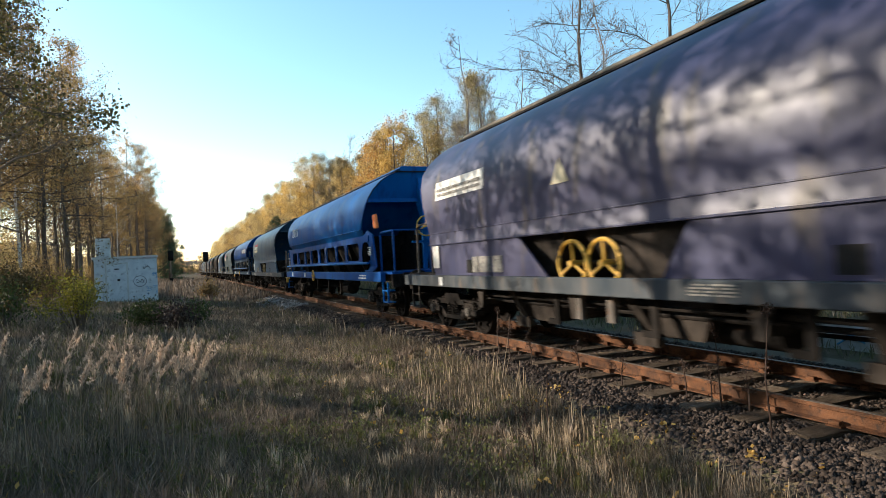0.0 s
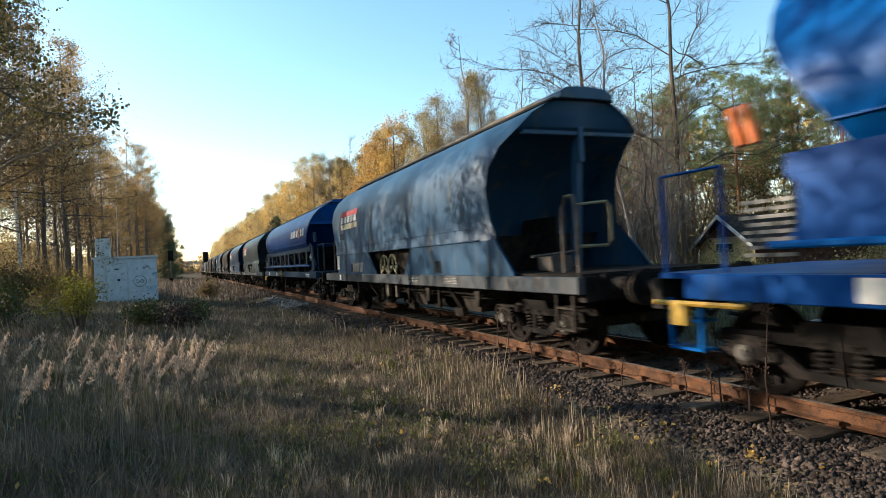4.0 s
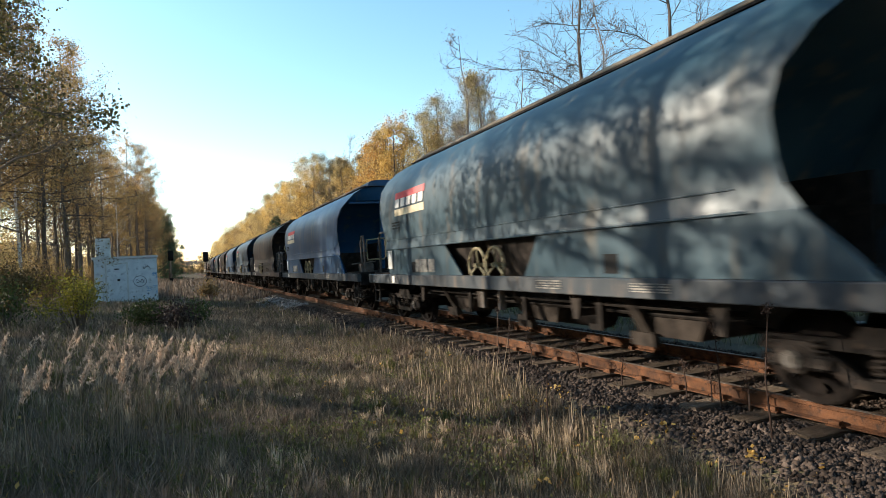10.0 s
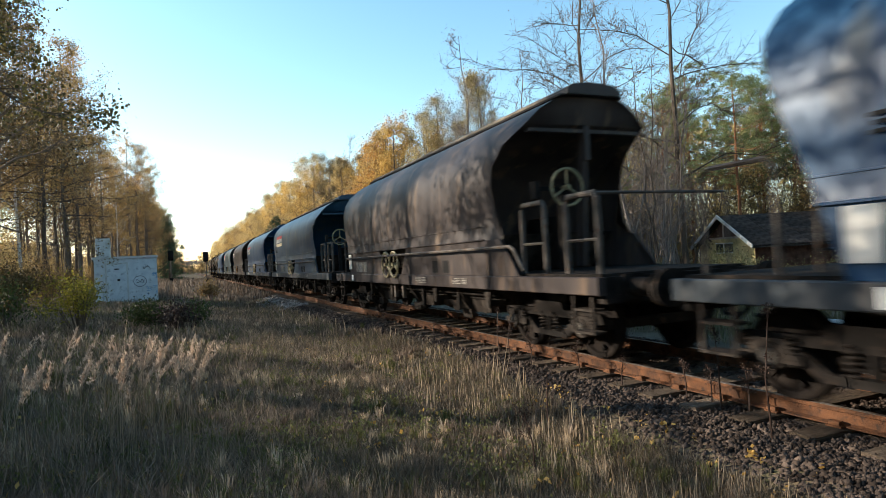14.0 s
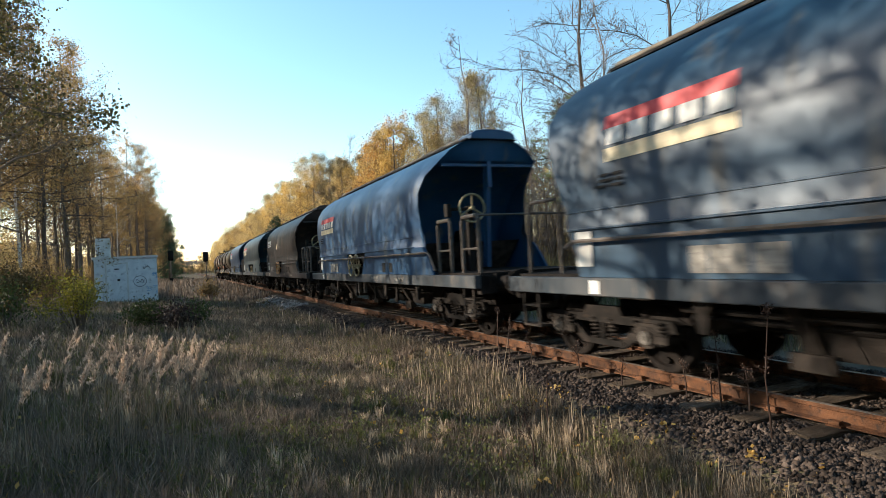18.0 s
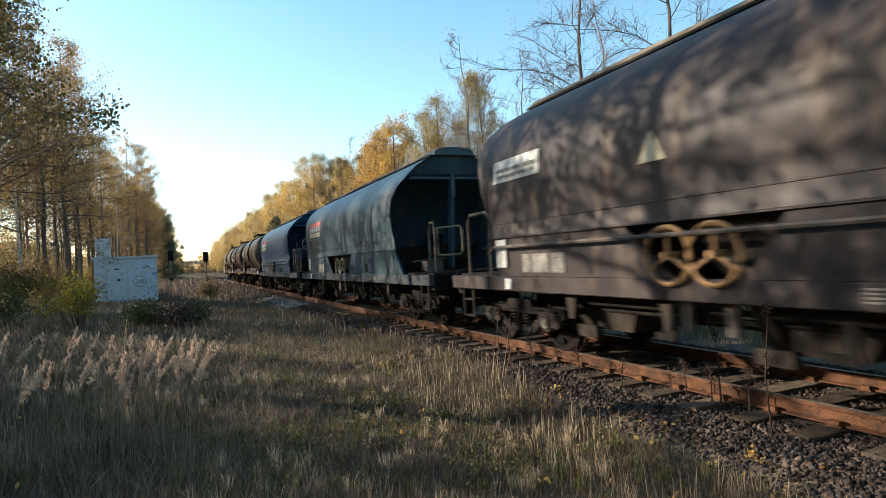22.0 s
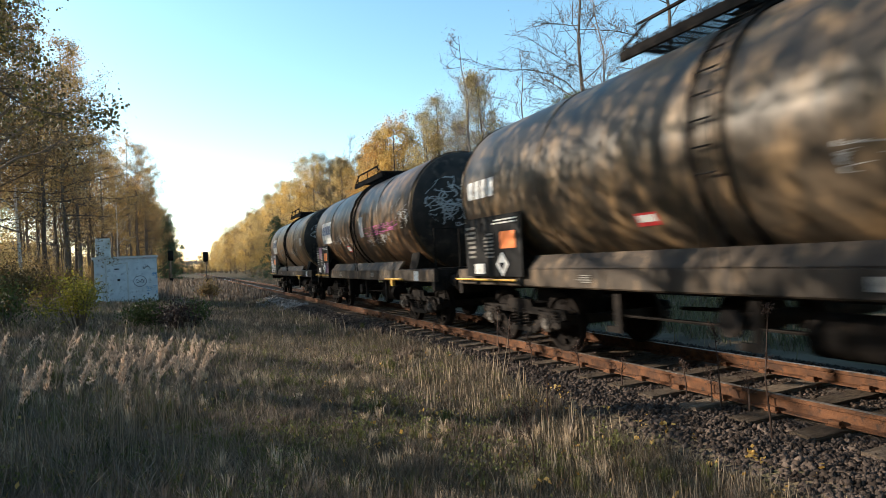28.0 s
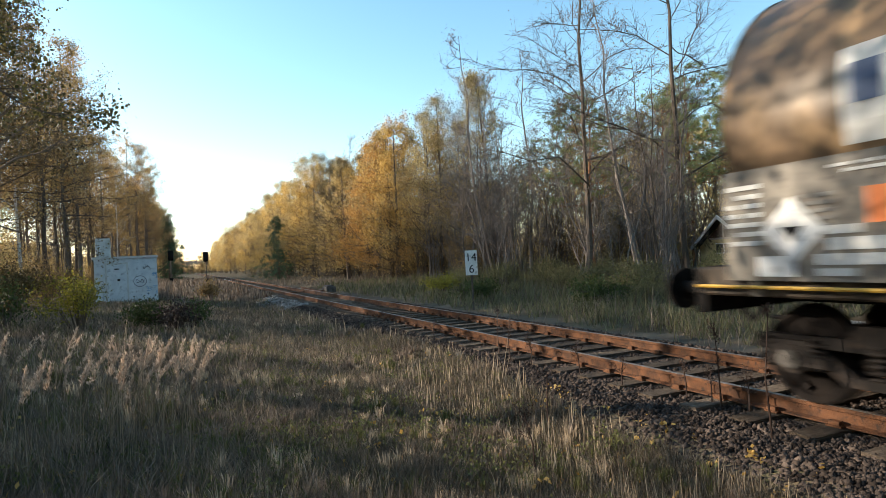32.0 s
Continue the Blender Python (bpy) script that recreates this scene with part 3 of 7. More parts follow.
    for s in (-1, 1):
        x0, x1 = sorted((s * 1.43, s * 1.395))
        part("skirt_panel", Geo().prism_x([(fy(1.2), 1.21), (fy(1.4), 1.45), (fy(1.82), 1.82), (o0, 1.82), (o0 + 0.42, 1.21)], x0, x1), paint, w)
        part("skirt_panel", Geo().prism_x([(o1 - 0.75, 1.21), (o1, 1.82), (by(1.82), 1.82), (by(1.2), 1.21)], x0, x1), paint, w)
        part("side_sill", Geo().box(min(s * 1.33, s * 1.45), max(s * 1.33, s * 1.45), h0, h1, 0.97, 1.205, 0.012), frame_mat or SILL, w)
    # footholds are not cut: black blocks paint the shade of the recess
    for y in (5.35, 12.1 if style == "a" else 5.9):
        part("step_recess", Geo().box(-1.436, -1.39, y - 0.13, y + 0.13, 1.26, 1.5), BLACK, w, "black block for the shade in a foothold")
    for y in (4.9, 7.7, 10.6):
        put("discharge_hopper", "discharge_hopper", lambda: chute_geo(1.3, 1.9, 0.45), AXLE_GREY, w, (0, y, 0), "dusty steel discharge chute")
        for e in (0.45,):
            put("discharge_flap", "discharge_flap", lambda: Geo().prism_y([(-1.24, 0.97), (-1.17, 0.97), (-0.80, 0.36), (-0.87, 0.34)], -0.09, 0.09).prism_y([(-1.02, 0.5), (-0.94, 0.5), (-0.86, 0.36), (-1.0, 0.33)], -0.2, 0.2), AXLE_GREY, w, (0, y + e, 0), "dusty slanting discharge flap")
    for x, z in ((-1.12, 0.84), (-0.98, 0.74)):
        part("brake_pipe", Geo().tube([(x, 3.7, z), (x, length - 3.9, z)], 0.032, 6), STEEL_DARK, w)
    for y in (3.9, 6.3, 9.2, 12.0):
        put("sill_bracket", "sill_bracket", lambda: Geo().prism_x([(-0.12, 1.0), (0.12, 1.0), (0.05, 0.62), (-0.05, 0.62)], -1.3, -1.24).box(-1.3, -0.9, -0.05, 0.05, 0.66, 0.76), AXLE_GREY, w, (0, min(y, length - 4.2), 0))
    # dark sheet added down the middle, so no daylight shows through underneath
    part("centre_plate", Geo().box(-0.02, 0.02, fy(1.6) + 0.4, by(1.6) - 0.4, 1.1, 2.2), STEEL_DARK, w)
    for y in ((8.43, 9.09) if style == "a" else (8.35, 8.95)):
        handwheel(w, (-1.36, y, 1.39) if style == "a" else (-1.5, y, 1.46), 0.31, wheels)
        part("gear_shaft", Geo().tube([(-1.3, y, 1.39), (-0.8, y, 1.39)], 0.035, 6), STEEL_GREY, w)
        part("gear_strap", Geo().box(-1.3, -1.22, y - 0.06, y + 0.06, 0.62, 0.99), STEEL_GREY, w)
    part("underframe", Geo().box(-0.25, 0.25, h0, h1, 0.9, 1.15).box(-1.33, 1.33, h0, h0 + 0.14, 0.86, 1.2).box(-1.33, 1.33, h1 - 0.14, h1, 0.86, 1.2), STEEL_DARK, w)
    part("end_platform", Geo().box(-1.3, 1.3, h0 + 0.1, fy(1.2) + 1.2, 1.2, 1.24), STEEL_DARK, w)
    part("end_platform", Geo().box(-1.3, 1.3, by(1.2) - 0.8, h1 - 0.1, 1.2, 1.24), STEEL_DARK, w)
    # roof hatches along the ridge
    cap = [(0.54, 4.06), (0.52, 4.16), (0.4, 4.23), (0.15, 4.26), (-0.15, 4.26), (-0.4, 4.23), (-0.52, 4.16), (-0.54, 4.06)]
    part("end_cap", Geo().prism_y(cap, fy(4.06) - 0.1, fy(4.06) + 0.5), paint, w, "rounded cap at the roof's end")
    part("roof_walk", Geo().box(-0.62, 0.62, fy(4.06) - 0.02, by(4.06) + 0.02, 4.045, 4.075), BLACK, w, "dark gutter along the roof")
    n = 5
    ya, yb = fy(4.06) + 0.52, by(4.06) + 0.05
    for k in range(n):
        d = (yb - ya) / n
        part("roof_hatch", Geo().box(-0.52, 0.52, ya + d * k + 0.01, ya + d * (k + 1) - 0.03, 4.07, 4.2, 0.06), TAN, w, "dusty tan roof hatch cover")
    # handrails, steps
    if style == "a":
        g = Geo().tube([(-1.05, 1.1, 1.22), (-1.05, 1.1, 2.2), (-1.05, 1.18, 2.36), (-1.05, 1.36, 2.36), (-1.05, 1.45, 2.2), (-1.05, 1.45, 1.22)], 0.032, 6)
        part("handrail", g, STEEL_GREY, w, "pale bent steel handrail")
        g = Geo().tube([(-0.9, 1.3, 1.65), (-0.9, 1.3, 2.24), (-0.35, 1.3, 2.28), (-0.28, 1.3, 2.2), (-0.28, 1.3, 1.7), (-0.36, 1.3, 1.62), (-0.9, 1.3, 1.62)], 0.028, 6)
        part("handrail", g, PALE_WHEEL, w, "pale yellow loop of handrail")
        part("valve_box", Geo().box(-0.9, -0.5, 2.0, 2.4, 1.24, 1.5, 0.03).tube([(-1.2, 2.1, 1.5), (-0.4, 2.1, 1.55)], 0.025, 6), STEEL_GREY, w)
    else:
        handwheel(w, (-0.5, 2.45, 2.59), 0.3, PALE_WHEEL, "y")
        part("wheel_post", Geo().box(-0.56, -0.44, 2.55, 2.68, 1.24, 2.65).box(-1.05, -0.5, 2.6, 2.66, 2.55, 2.62).box(-1.05, -0.95, 2.55, 2.7, 2.42, 2.7), STEEL_DARK, w)
        for ya, yb in ((2.74, 2.1), (1.55, 0.85)):
            part("handrail", Geo().tube([(-1.2, ya, 1.22), (-1.2, ya, 2.25), (-1.2, ya - 0.05, 2.32), (-1.2, yb + 0.05, 2.32), (-1.2, yb, 2.25), (-1.2, yb, 1.22)], 0.042, 8).tube([(-1.2, ya, 1.7), (-1.2, yb, 1.7)], 0.022, 5), STEEL_GREY, w, "steel handrail of the end platform")
        part("handrail", Geo().tube([(-1.2, 0.9, 2.32), (1.2, 0.9, 2.32)], 0.022, 5).tube([(1.2, 0.9, 1.22), (1.2, 0.9, 2.32)], 0.022, 5), STEEL_GREY, w, "steel handrail across the end platform")
        g = Geo().tube([(-1.52, 2.25, 1.3), (-1.53, 2.5, 1.62), (-1.53, 2.62, 1.68), (-1.53, by(1.7) - 0.2, 1.68), (-1.53, by(1.7), 1.6)], 0.028, 6)
        for k in range(6):
            y = 3.6 + k * 1.9
            g.tube([(-1.53, y, 1.68), (-1.42, y, 1.68)], 0.016, 5)
        part("side_rail", g, STEEL_GREY, w, "long grab rail along the side")
    for x in (-1.15, 1.15):
        part("rear_handrail", Geo().tube([(x, h1 - 0.2, 1.22), (x, h1 - 0.2, 2.25), (x, h1 - 0.3, 2.34), (x, h1 - 0.95, 2.34), (x, h1 - 1.05, 2.25), (x, h1 - 1.05, 1.22)], 0.03, 6), STEEL_GREY, w, "steel handrail of the end platform")
    g = Geo()
    for x in (-0.75, -0.4):
        g.tube([(x, h1 - 1.15, 1.22), (x, h1 - 1.2, 3.7)], 0.022, 5)
    for k in range(8):
        g.tube([(-0.75, h1 - 1.16, 1.45 + k * 0.3), (-0.4, h1 - 1.16, 1.45 + k * 0.3)], 0.015, 5)
    part("ladder", g, STEEL_GREY, w, "steel ladder on the rear end")
    steps(w, 1.05, -1.36, AXLE_GREY)
    steps(w, h1 - 0.5, -1.36, AXLE_GREY)
    # plates and painted marks
    plate(w, "label_plate", -1.456, length - 2.75, length - 2.45, 1.35, 1.8, OFFWHITE, "off-white inspection plate")
    plate(w, "label_plate", -1.456, length - 2.85, length - 2.68, 1.0, 1.17, WHITE, "small white plate on the sill")
    for y0, y1 in ((10.9, 11.22), (11.3, 11.72), (11.76, 11.98)):
        plate(w, "label_panel", -1.437, y0, y1, 1.27, 1.55, LABEL_DUST, "dusty pale panel of small lettering")
    bars(w, -1.456, 4.4, 5.0, 1.04, 1.16, 4, LABEL_DUST)
    bars(w, -1.456, 6.4, 7.0, 1.03, 1.17, 4, LABEL_DUST)
    if sign == "red":
        k = part("name_board", Geo().grid([[(-1.452, 11.3, 2.62), (-1.452, 13.2, 2.62)], [(-1.452, 11.3, 2.78), (-1.452, 13.2, 2.78)]]), CREAM, w, "cream stripe under the red board")
        g = Geo().grid([[(-1.428, 11.3, 3.02), (-1.428, 13.2, 3.02)], [(-1.40, 11.3, 3.18), (-1.40, 13.2, 3.18)]])
        part("name_board", g, RED, w, "red stripe of the name board")
        for j in range(5):
            y = 11.36 + j * 0.38
            g = Geo()
            g.add([(-1.452, y, 2.82), (-1.452, y + 0.27, 2.82), (-1.43, y + 0.27, 3.02), (-1.43, y, 3.02)], [(0, 1, 2, 3)])
            part("name_block", g, OFFWHITE, w, "pale block in place of a letter")
        bars(w, -1.456, 12.9, 13.4, 2.3, 2.5, 3, BLACK)
    elif sign == "white":
        e = 13.5 if length > 15.6 else 12.75
        part("name_board", Geo().grid([[(-1.452, 11.4, 2.72), (-1.452, e, 2.72)], [(-1.42, 11.4, 3.08), (-1.42, e, 3.08)]]), OFFWHITE, w, "pale name board with worn surface")
        bars(w, -1.456, 11.5, e - 0.1, 2.76, 2.96, 2, LABEL_DUST, "worn_mark")
        part("warning_triangle", Geo().add([(-1.456, 8.95, 2.5), (-1.456, 9.35, 2.5), (-1.452, 9.15, 2.85)], [(0, 1, 2)]), CREAM, w, "pale yellow triangle mark")
    bogie(w, h0 + 1.75)
    bogie(w, h1 - 1.75)
    brake_gear(w, h0 + 1.75, h1 - 1.75)
    couplings(w, length)
    return w


# ---- saddle wagons
ROUND = [(1.30, 2.20), (1.49, 2.48), (1.52, 2.75), (1.50, 3.05), (1.42, 3.32), (1.27, 3.58), (1.05, 3.82), (0.78, 3.99), (0.5, 4.08)]


def saddle_wagon(paint, length, label, mark):
    """Saddle-bottom hopper wagon: a bulged body over a side wall with a row of openings."""
    w = empty("saddle_wagon", label, "freight wagon", "wagons of the train")
    h0, h1 = 0.62, length - 0.62
    # darker than the body: shade under the bulge is put into this paint
    lower = P_BLUE2 if mark == "script" else P_LOWER
    front = [(2.2, 2.85), (2.48, 2.75), (3.2, 2.25), (4.08, 2.0)]
    fy, by = (lambda z: lerp(front, z)), (lambda z: length - lerp(front, z) - 0.1)
    full = [(-x, z) for x, z in ROUND] + [(x, z) for x, z in ROUND[::-1]]
    part("body", solid(Geo().grid([[(x, fy(z) + (by(z) - fy(z)) * k / 9, z) for x, z in full] for k in range(10)]), -0.018), paint, w, "", True)
    g = Geo()
    for s in (-1, 1):
        g.tube([(s * 1.50, fy(2.5), 2.49), (s * 1.50, by(2.5), 2.49)], 0.016, 5)
    part("body_seam", g, paint, w)
    for nm, edge, sg in (("front_end", fy, 1), ("rear_end", by, -1)):
        rows = []
        for x, z in [(1.05, 1.5), (1.25, 2.2), (1.44, 2.48), (1.47, 2.75), (1.45, 3.05), (1.40, 3.26), (1.38, 3.30), (1.22, 3.58), (1.0, 3.82), (0.73, 3.99), (0.48, 4.07)]:
            e = edge(max(z, 2.2)) + sg * 0.05
            deep = e if z >= 3.28 else e + sg * (0.15 + (3.3 - z) * 0.8)
            rows.append([(-x, e, z), (-x + 0.05, deep, z), (0, deep, z), (x - 0.05, deep, z), (x, e, z)])
        part(nm, Geo().grid(rows), paint, w, "", True)
    y = fy(3.3)
    part("end_beam", Geo().box(-1.4, 1.4, y - 0.06, y + 0.1, 3.22, 3.32), paint, w)
    part("end_post", Geo().prism_x([(y - 0.1, 4.02), (y + 0.12, 4.02), (y + 0.12, 3.2), (y - 0.12, 2.9), (1.5, 1.24), (1.2, 1.24), (y - 0.35, 2.9)], 0.08, 0.26), paint, w, "painted post on the wagon's end")
    for x in (-1.38, 1.38):
        part("corner_panel", Geo().prism_x([(2.85, 1.22), (2.2, 1.22), (1.75, 1.4), (2.0, 2.3), (2.5, 2.45), (2.85, 2.3)], x - 0.02, x + 0.02), lower, w)
    # side wall with openings
    opens = [(3.3, 4.75), (5.0, 6.1), (6.3, 7.7), (8.0, 8.9), (9.2, 10.5), (10.8, 11.8), (12.0, 13.5), (13.8, 14.9)]
    for s in (-1, 1):
        x0, x1 = sorted((s * 1.44, s * 1.385))
        part("top_beam", Geo().prism_x([(2.3, 2.12), (2.3, 2.3), (length - 2.4, 2.3), (length - 2.4, 2.12)], x0, x1), lower, w)
        part("bottom_beam", Geo().prism_x([(2.3, 1.5), (2.3, 1.6), (length - 2.4, 1.6), (length - 2.4, 1.5)], x0, x1), lower, w)
        part("side_sill", Geo().box(min(s * 1.33, s * 1.46), max(s * 1.33, s * 1.46), h0 + 0.6, h1 - 0.6, 1.0, 1.26, 0.012), lower, w, "painted sill with streaks of dirt")
        edges = [2.95] + [v for o in opens for v in o] + [length - 2.5]
        for k in range(0, len(edges), 2):
            a, b = edges[k], edges[k + 1]
            c = 0.09
            part("post", Geo().prism_x([(a - 0.005, 1.6), (b + c, 1.6), (b, 1.6 + c), (b, 2.12 - c), (b + c, 2.12), (a - c, 2.12), (a, 2.12 - c), (a, 1.6 + c), (a - c, 1.6)], x0 + 0.003, x1 - 0.003), lower, w)
    # round access hole at the front corner: a black disc painted as its unlit inside
    g = Geo()
    n = 20
    ring = [(2.62 + 0.33 * math.cos(2 * math.pi * k / n), 1.72 + 0.40 * math.sin(2 * math.pi * k / n)) for k in range(n)]
    g.prism_x(ring, -1.446, -1.37)
    part("access_hole", g, HOLE, w, "black disc for the unlit inside of the access hole")
    part("side_rail", Geo().tube([(-1.56, 2.0, 1.52), (-1.56, length - 2.3, 1.52)], 0.035, 7), paint, w, "long painted grab rail")
    for k in range(6):
        put("chute", "chute", lambda: chute_geo(0.95, 2.3, 1.15), STEEL_DARK, w, (0, 4.1 + k * 2.0, 0), "dark discharge chute behind the openings")
    # added dark sheet that keeps the inside black behind the openings
    part("centre_plate", Geo().box(-0.02, 0.02, 2.4, length - 2.5, 1.15, 2.45), STEEL_DARK, w)
    for k in range(7):
        part("lever", Geo().tube([(-1.2, 4.0 + k * 1.7, 1.75), (-0.95, 4.9 + k * 1.7, 1.95)], 0.03, 6).box(-1.22, -1.1, 3.95 + k * 1.7, 4.1 + k * 1.7, 1.6, 1.8), STEEL_DARK, w)
    part("underframe", Geo().box(-0.25, 0.25, h0, h1, 0.9, 1.15).box(-1.33, 1.33, h0, h0 + 0.14, 0.86, 1.2).box(-1.33, 1.33, h1 - 0.14, h1, 0.86, 1.2), STEEL_DARK, w)
    part("end_platform", Geo().box(-1.3, 1.3, h0 + 0.1, 3.0, 1.2, 1.26), lower, w)
    part("end_platform", Geo().box(-1.3, 1.3, length - 3.0, h1 - 0.1, 1.2, 1.26), lower, w)
    part("roof_walk", Geo().box(-0.6, 0.6, fy(4.08), by(4.08), 4.06, 4.09), BLACK, w, "dark gutter along the roof")
    for k in range(4):
        d = (by(4.08) - fy(4.08)) / 4
        part("roof_hatch", Geo().box(-0.5, 0.5, fy(4.08) + d * k, fy(4.08) + d * (k + 1) - 0.03, 4.085, 4.22, 0.07), paint if k == 0 else TAN, w, "curved roof hatch cover")
    handwheel(w, (-0.15, 1.05, 2.45), 0.27, YELLOW if mark == "script" else PALE_WHEEL, "y")
    part("wheel_column", Geo().box(-0.2, -0.1, 1.2, 1.3, 1.26, 2.5).box(-0.5, 0.2, 1.2, 1.3, 2.0, 2.06), paint, w)
    handwheel(w, (-1.52, 9.9, 1.12), 0.2, YELLOW)
    for x in (-1.2, 0.3):
        part("handrail", Geo().tube([(x, 1.9, 1.26), (x, 1.9, 2.28), (x, 1.84, 2.34), (x, 0.86, 2.34), (x, 0.8, 2.28), (x, 0.8, 1.26)], 0.03, 6), lower, w)
    part("handrail", Geo().tube([(-1.2, 0.8, 2.34), (1.25, 0.8, 2.34), (1.25, 0.8, 1.26)], 0.025, 6), lower, w)
    part("rear_handrail", Geo().tube([(-1.2, h1 - 0.1, 1.26), (-1.2, h1 - 0.1, 2.34), (-1.2, h1 - 0.9, 2.34), (-1.2, h1 - 0.9, 1.26)], 0.03, 6), lower, w)
    g = Geo()
    for x in (0.55, 0.92):
        g.tube([(x, 1.35, 1.26), (x, 1.5, 2.9), (x, 1.85, 4.0)], 0.024, 5)
    for k in range(8):
        g.tube([(0.55, 1.36 + k * 0.012, 1.5 + k * 0.3), (0.92, 1.36 + k * 0.012, 1.5 + k * 0.3)], 0.016, 5)
    part("ladder", g, STEEL_GREY if mark != "script" else paint, w)
    for y in (1.95, length - 2.0) if mark == "script" else (1.95,):
        for d in (0.0, 0.16):
            part("document_tube", Geo().tube([(-1.26, y + d, 2.48), (-1.26, y + d + 0.1, 2.86)], 0.05, 10), ORANGE if mark == "script" else lower, w, "slanting document tube", True)
    part("uncoupling_handle", Geo().tube([(-1.42, length - 0.75, 0.95), (-1.42, length - 1.9, 0.95)], 0.03, 6).box(-1.46, -1.38, length - 1.2, length - 1.0, 0.72, 0.95), YELLOW, w, "yellow handle on the headstock")
    steps(w, 1.15, -1.36, STEEL_DARK if mark == "word" else paint)
    steps(w, h1 - 0.5, -1.36, STEEL_DARK if mark == "word" else paint)
    bars(w, -1.446, 2.0, 2.35, 1.72, 1.98, 5, OFFWHITE)
    bars(w, -1.446, length - 2.45, length - 1.95, 1.4, 1.95, 8, LABEL_DUST)
    bars(w, -1.464, 2.6, 3.4, 1.05, 1.2, 2, OFFWHITE)
    plate(w, "label_plate", -1.466, 11.8, 12.1, 1.05, 1.22, WHITE, "small white plate on the sill")
    plate(w, "label_plate", -1.466, 14.9, 15.2, 1.04, 1.24, OFFWHITE, "off-white plate on the sill")
    if mark == "word":
        for j, y in enumerate((3.05, 3.55, 4.05, 4.55, 5.05, 5.50, 6.0)):       # the word's place, from its last letter back
            b = 0.0
            if j == 2:
                g = Geo()
                n = 18
                for k in range(n):
                    a0, a1 = 2 * math.pi * k / n, 2 * math.pi * (k + 1) / n
                    g.add([(-1.512 + 0.06 * max(0, r * math.sin(a)) - 0.012, y + 0.2 + r * math.cos(a), 2.98 + r * math.sin(a)) for a, r in ((a0, 0.09), (a1, 0.09), (a1, 0.23), (a0, 0.23))], [(0, 1, 2, 3)])
                part("name_ring", g, ORANGE, w, "orange-red ring in the painted name")
            else:
                g = Geo().add([(-1.528, y, 2.82), (-1.528, y + 0.36, 2.82), (-1.512, y + 0.36, 3.12), (-1.512, y, 3.12)], [(0, 1, 2, 3)])
                part("name_block", g, WHITE, w, "white block in place of a letter")
    else:
        for y in (12.9, 13.35, 13.8):
            g = Geo().tube([(-1.526, y, 2.86), (-1.526, y, 3.0), (-1.50, y, 3.16), (-1.50, y + 0.34, 3.16), (-1.526, y + 0.34, 2.86), (-1.526, y + 0.05, 2.84)], 0.022, 5)
            part("name_block", g, WHITE, w, "white outlined shape of the painted name")
    bogie(w, h0 + 1.9)
    bogie(w, h1 - 1.9)
    brake_gear(w, h0 + 1.9, h1 - 1.9)
    couplings(w, length)
    return w


# ---- tank wagons
def scribble(w, surface, n, size, mat, name="spray_mark"):
    """Sprayed strokes that cannot be read, on the surface given by surface(u, v)."""
    g = Geo()
    for k in range(n):
        u, v, a = random.gauss(0, 0.5), random.gauss(0, 0.5), random.uniform(0, 6.3)
        u, v = max(-1, min(1, u)), max(-1, min(1, v))
        pts = []
        for j in range(6):
            pts.append((u, v))
            a += random.uniform(-0.9, 0.9)
            u, v = max(-1, min(1, u + size * math.cos(a))), max(-1, min(1, v + size * math.sin(a)))
        for (u0, v0), (u1, v1) in zip(pts, pts[1:]):
            d = math.hypot(u1 - u0, v1 - v0) or 1
            nx, ny = -(v1 - v0) / d * 0.022, (u1 - u0) / d * 0.022
            g.add([surface(u0 - nx, v0 - ny), surface(u1 - nx, v1 - ny), surface(u1 + nx, v1 + ny), surface(u0 + nx, v0 + ny)], [(0, 1, 2, 3)])
    return tagged(part(name, g, mat, w, "sprayed scribble on the tank"), kind="stuff")


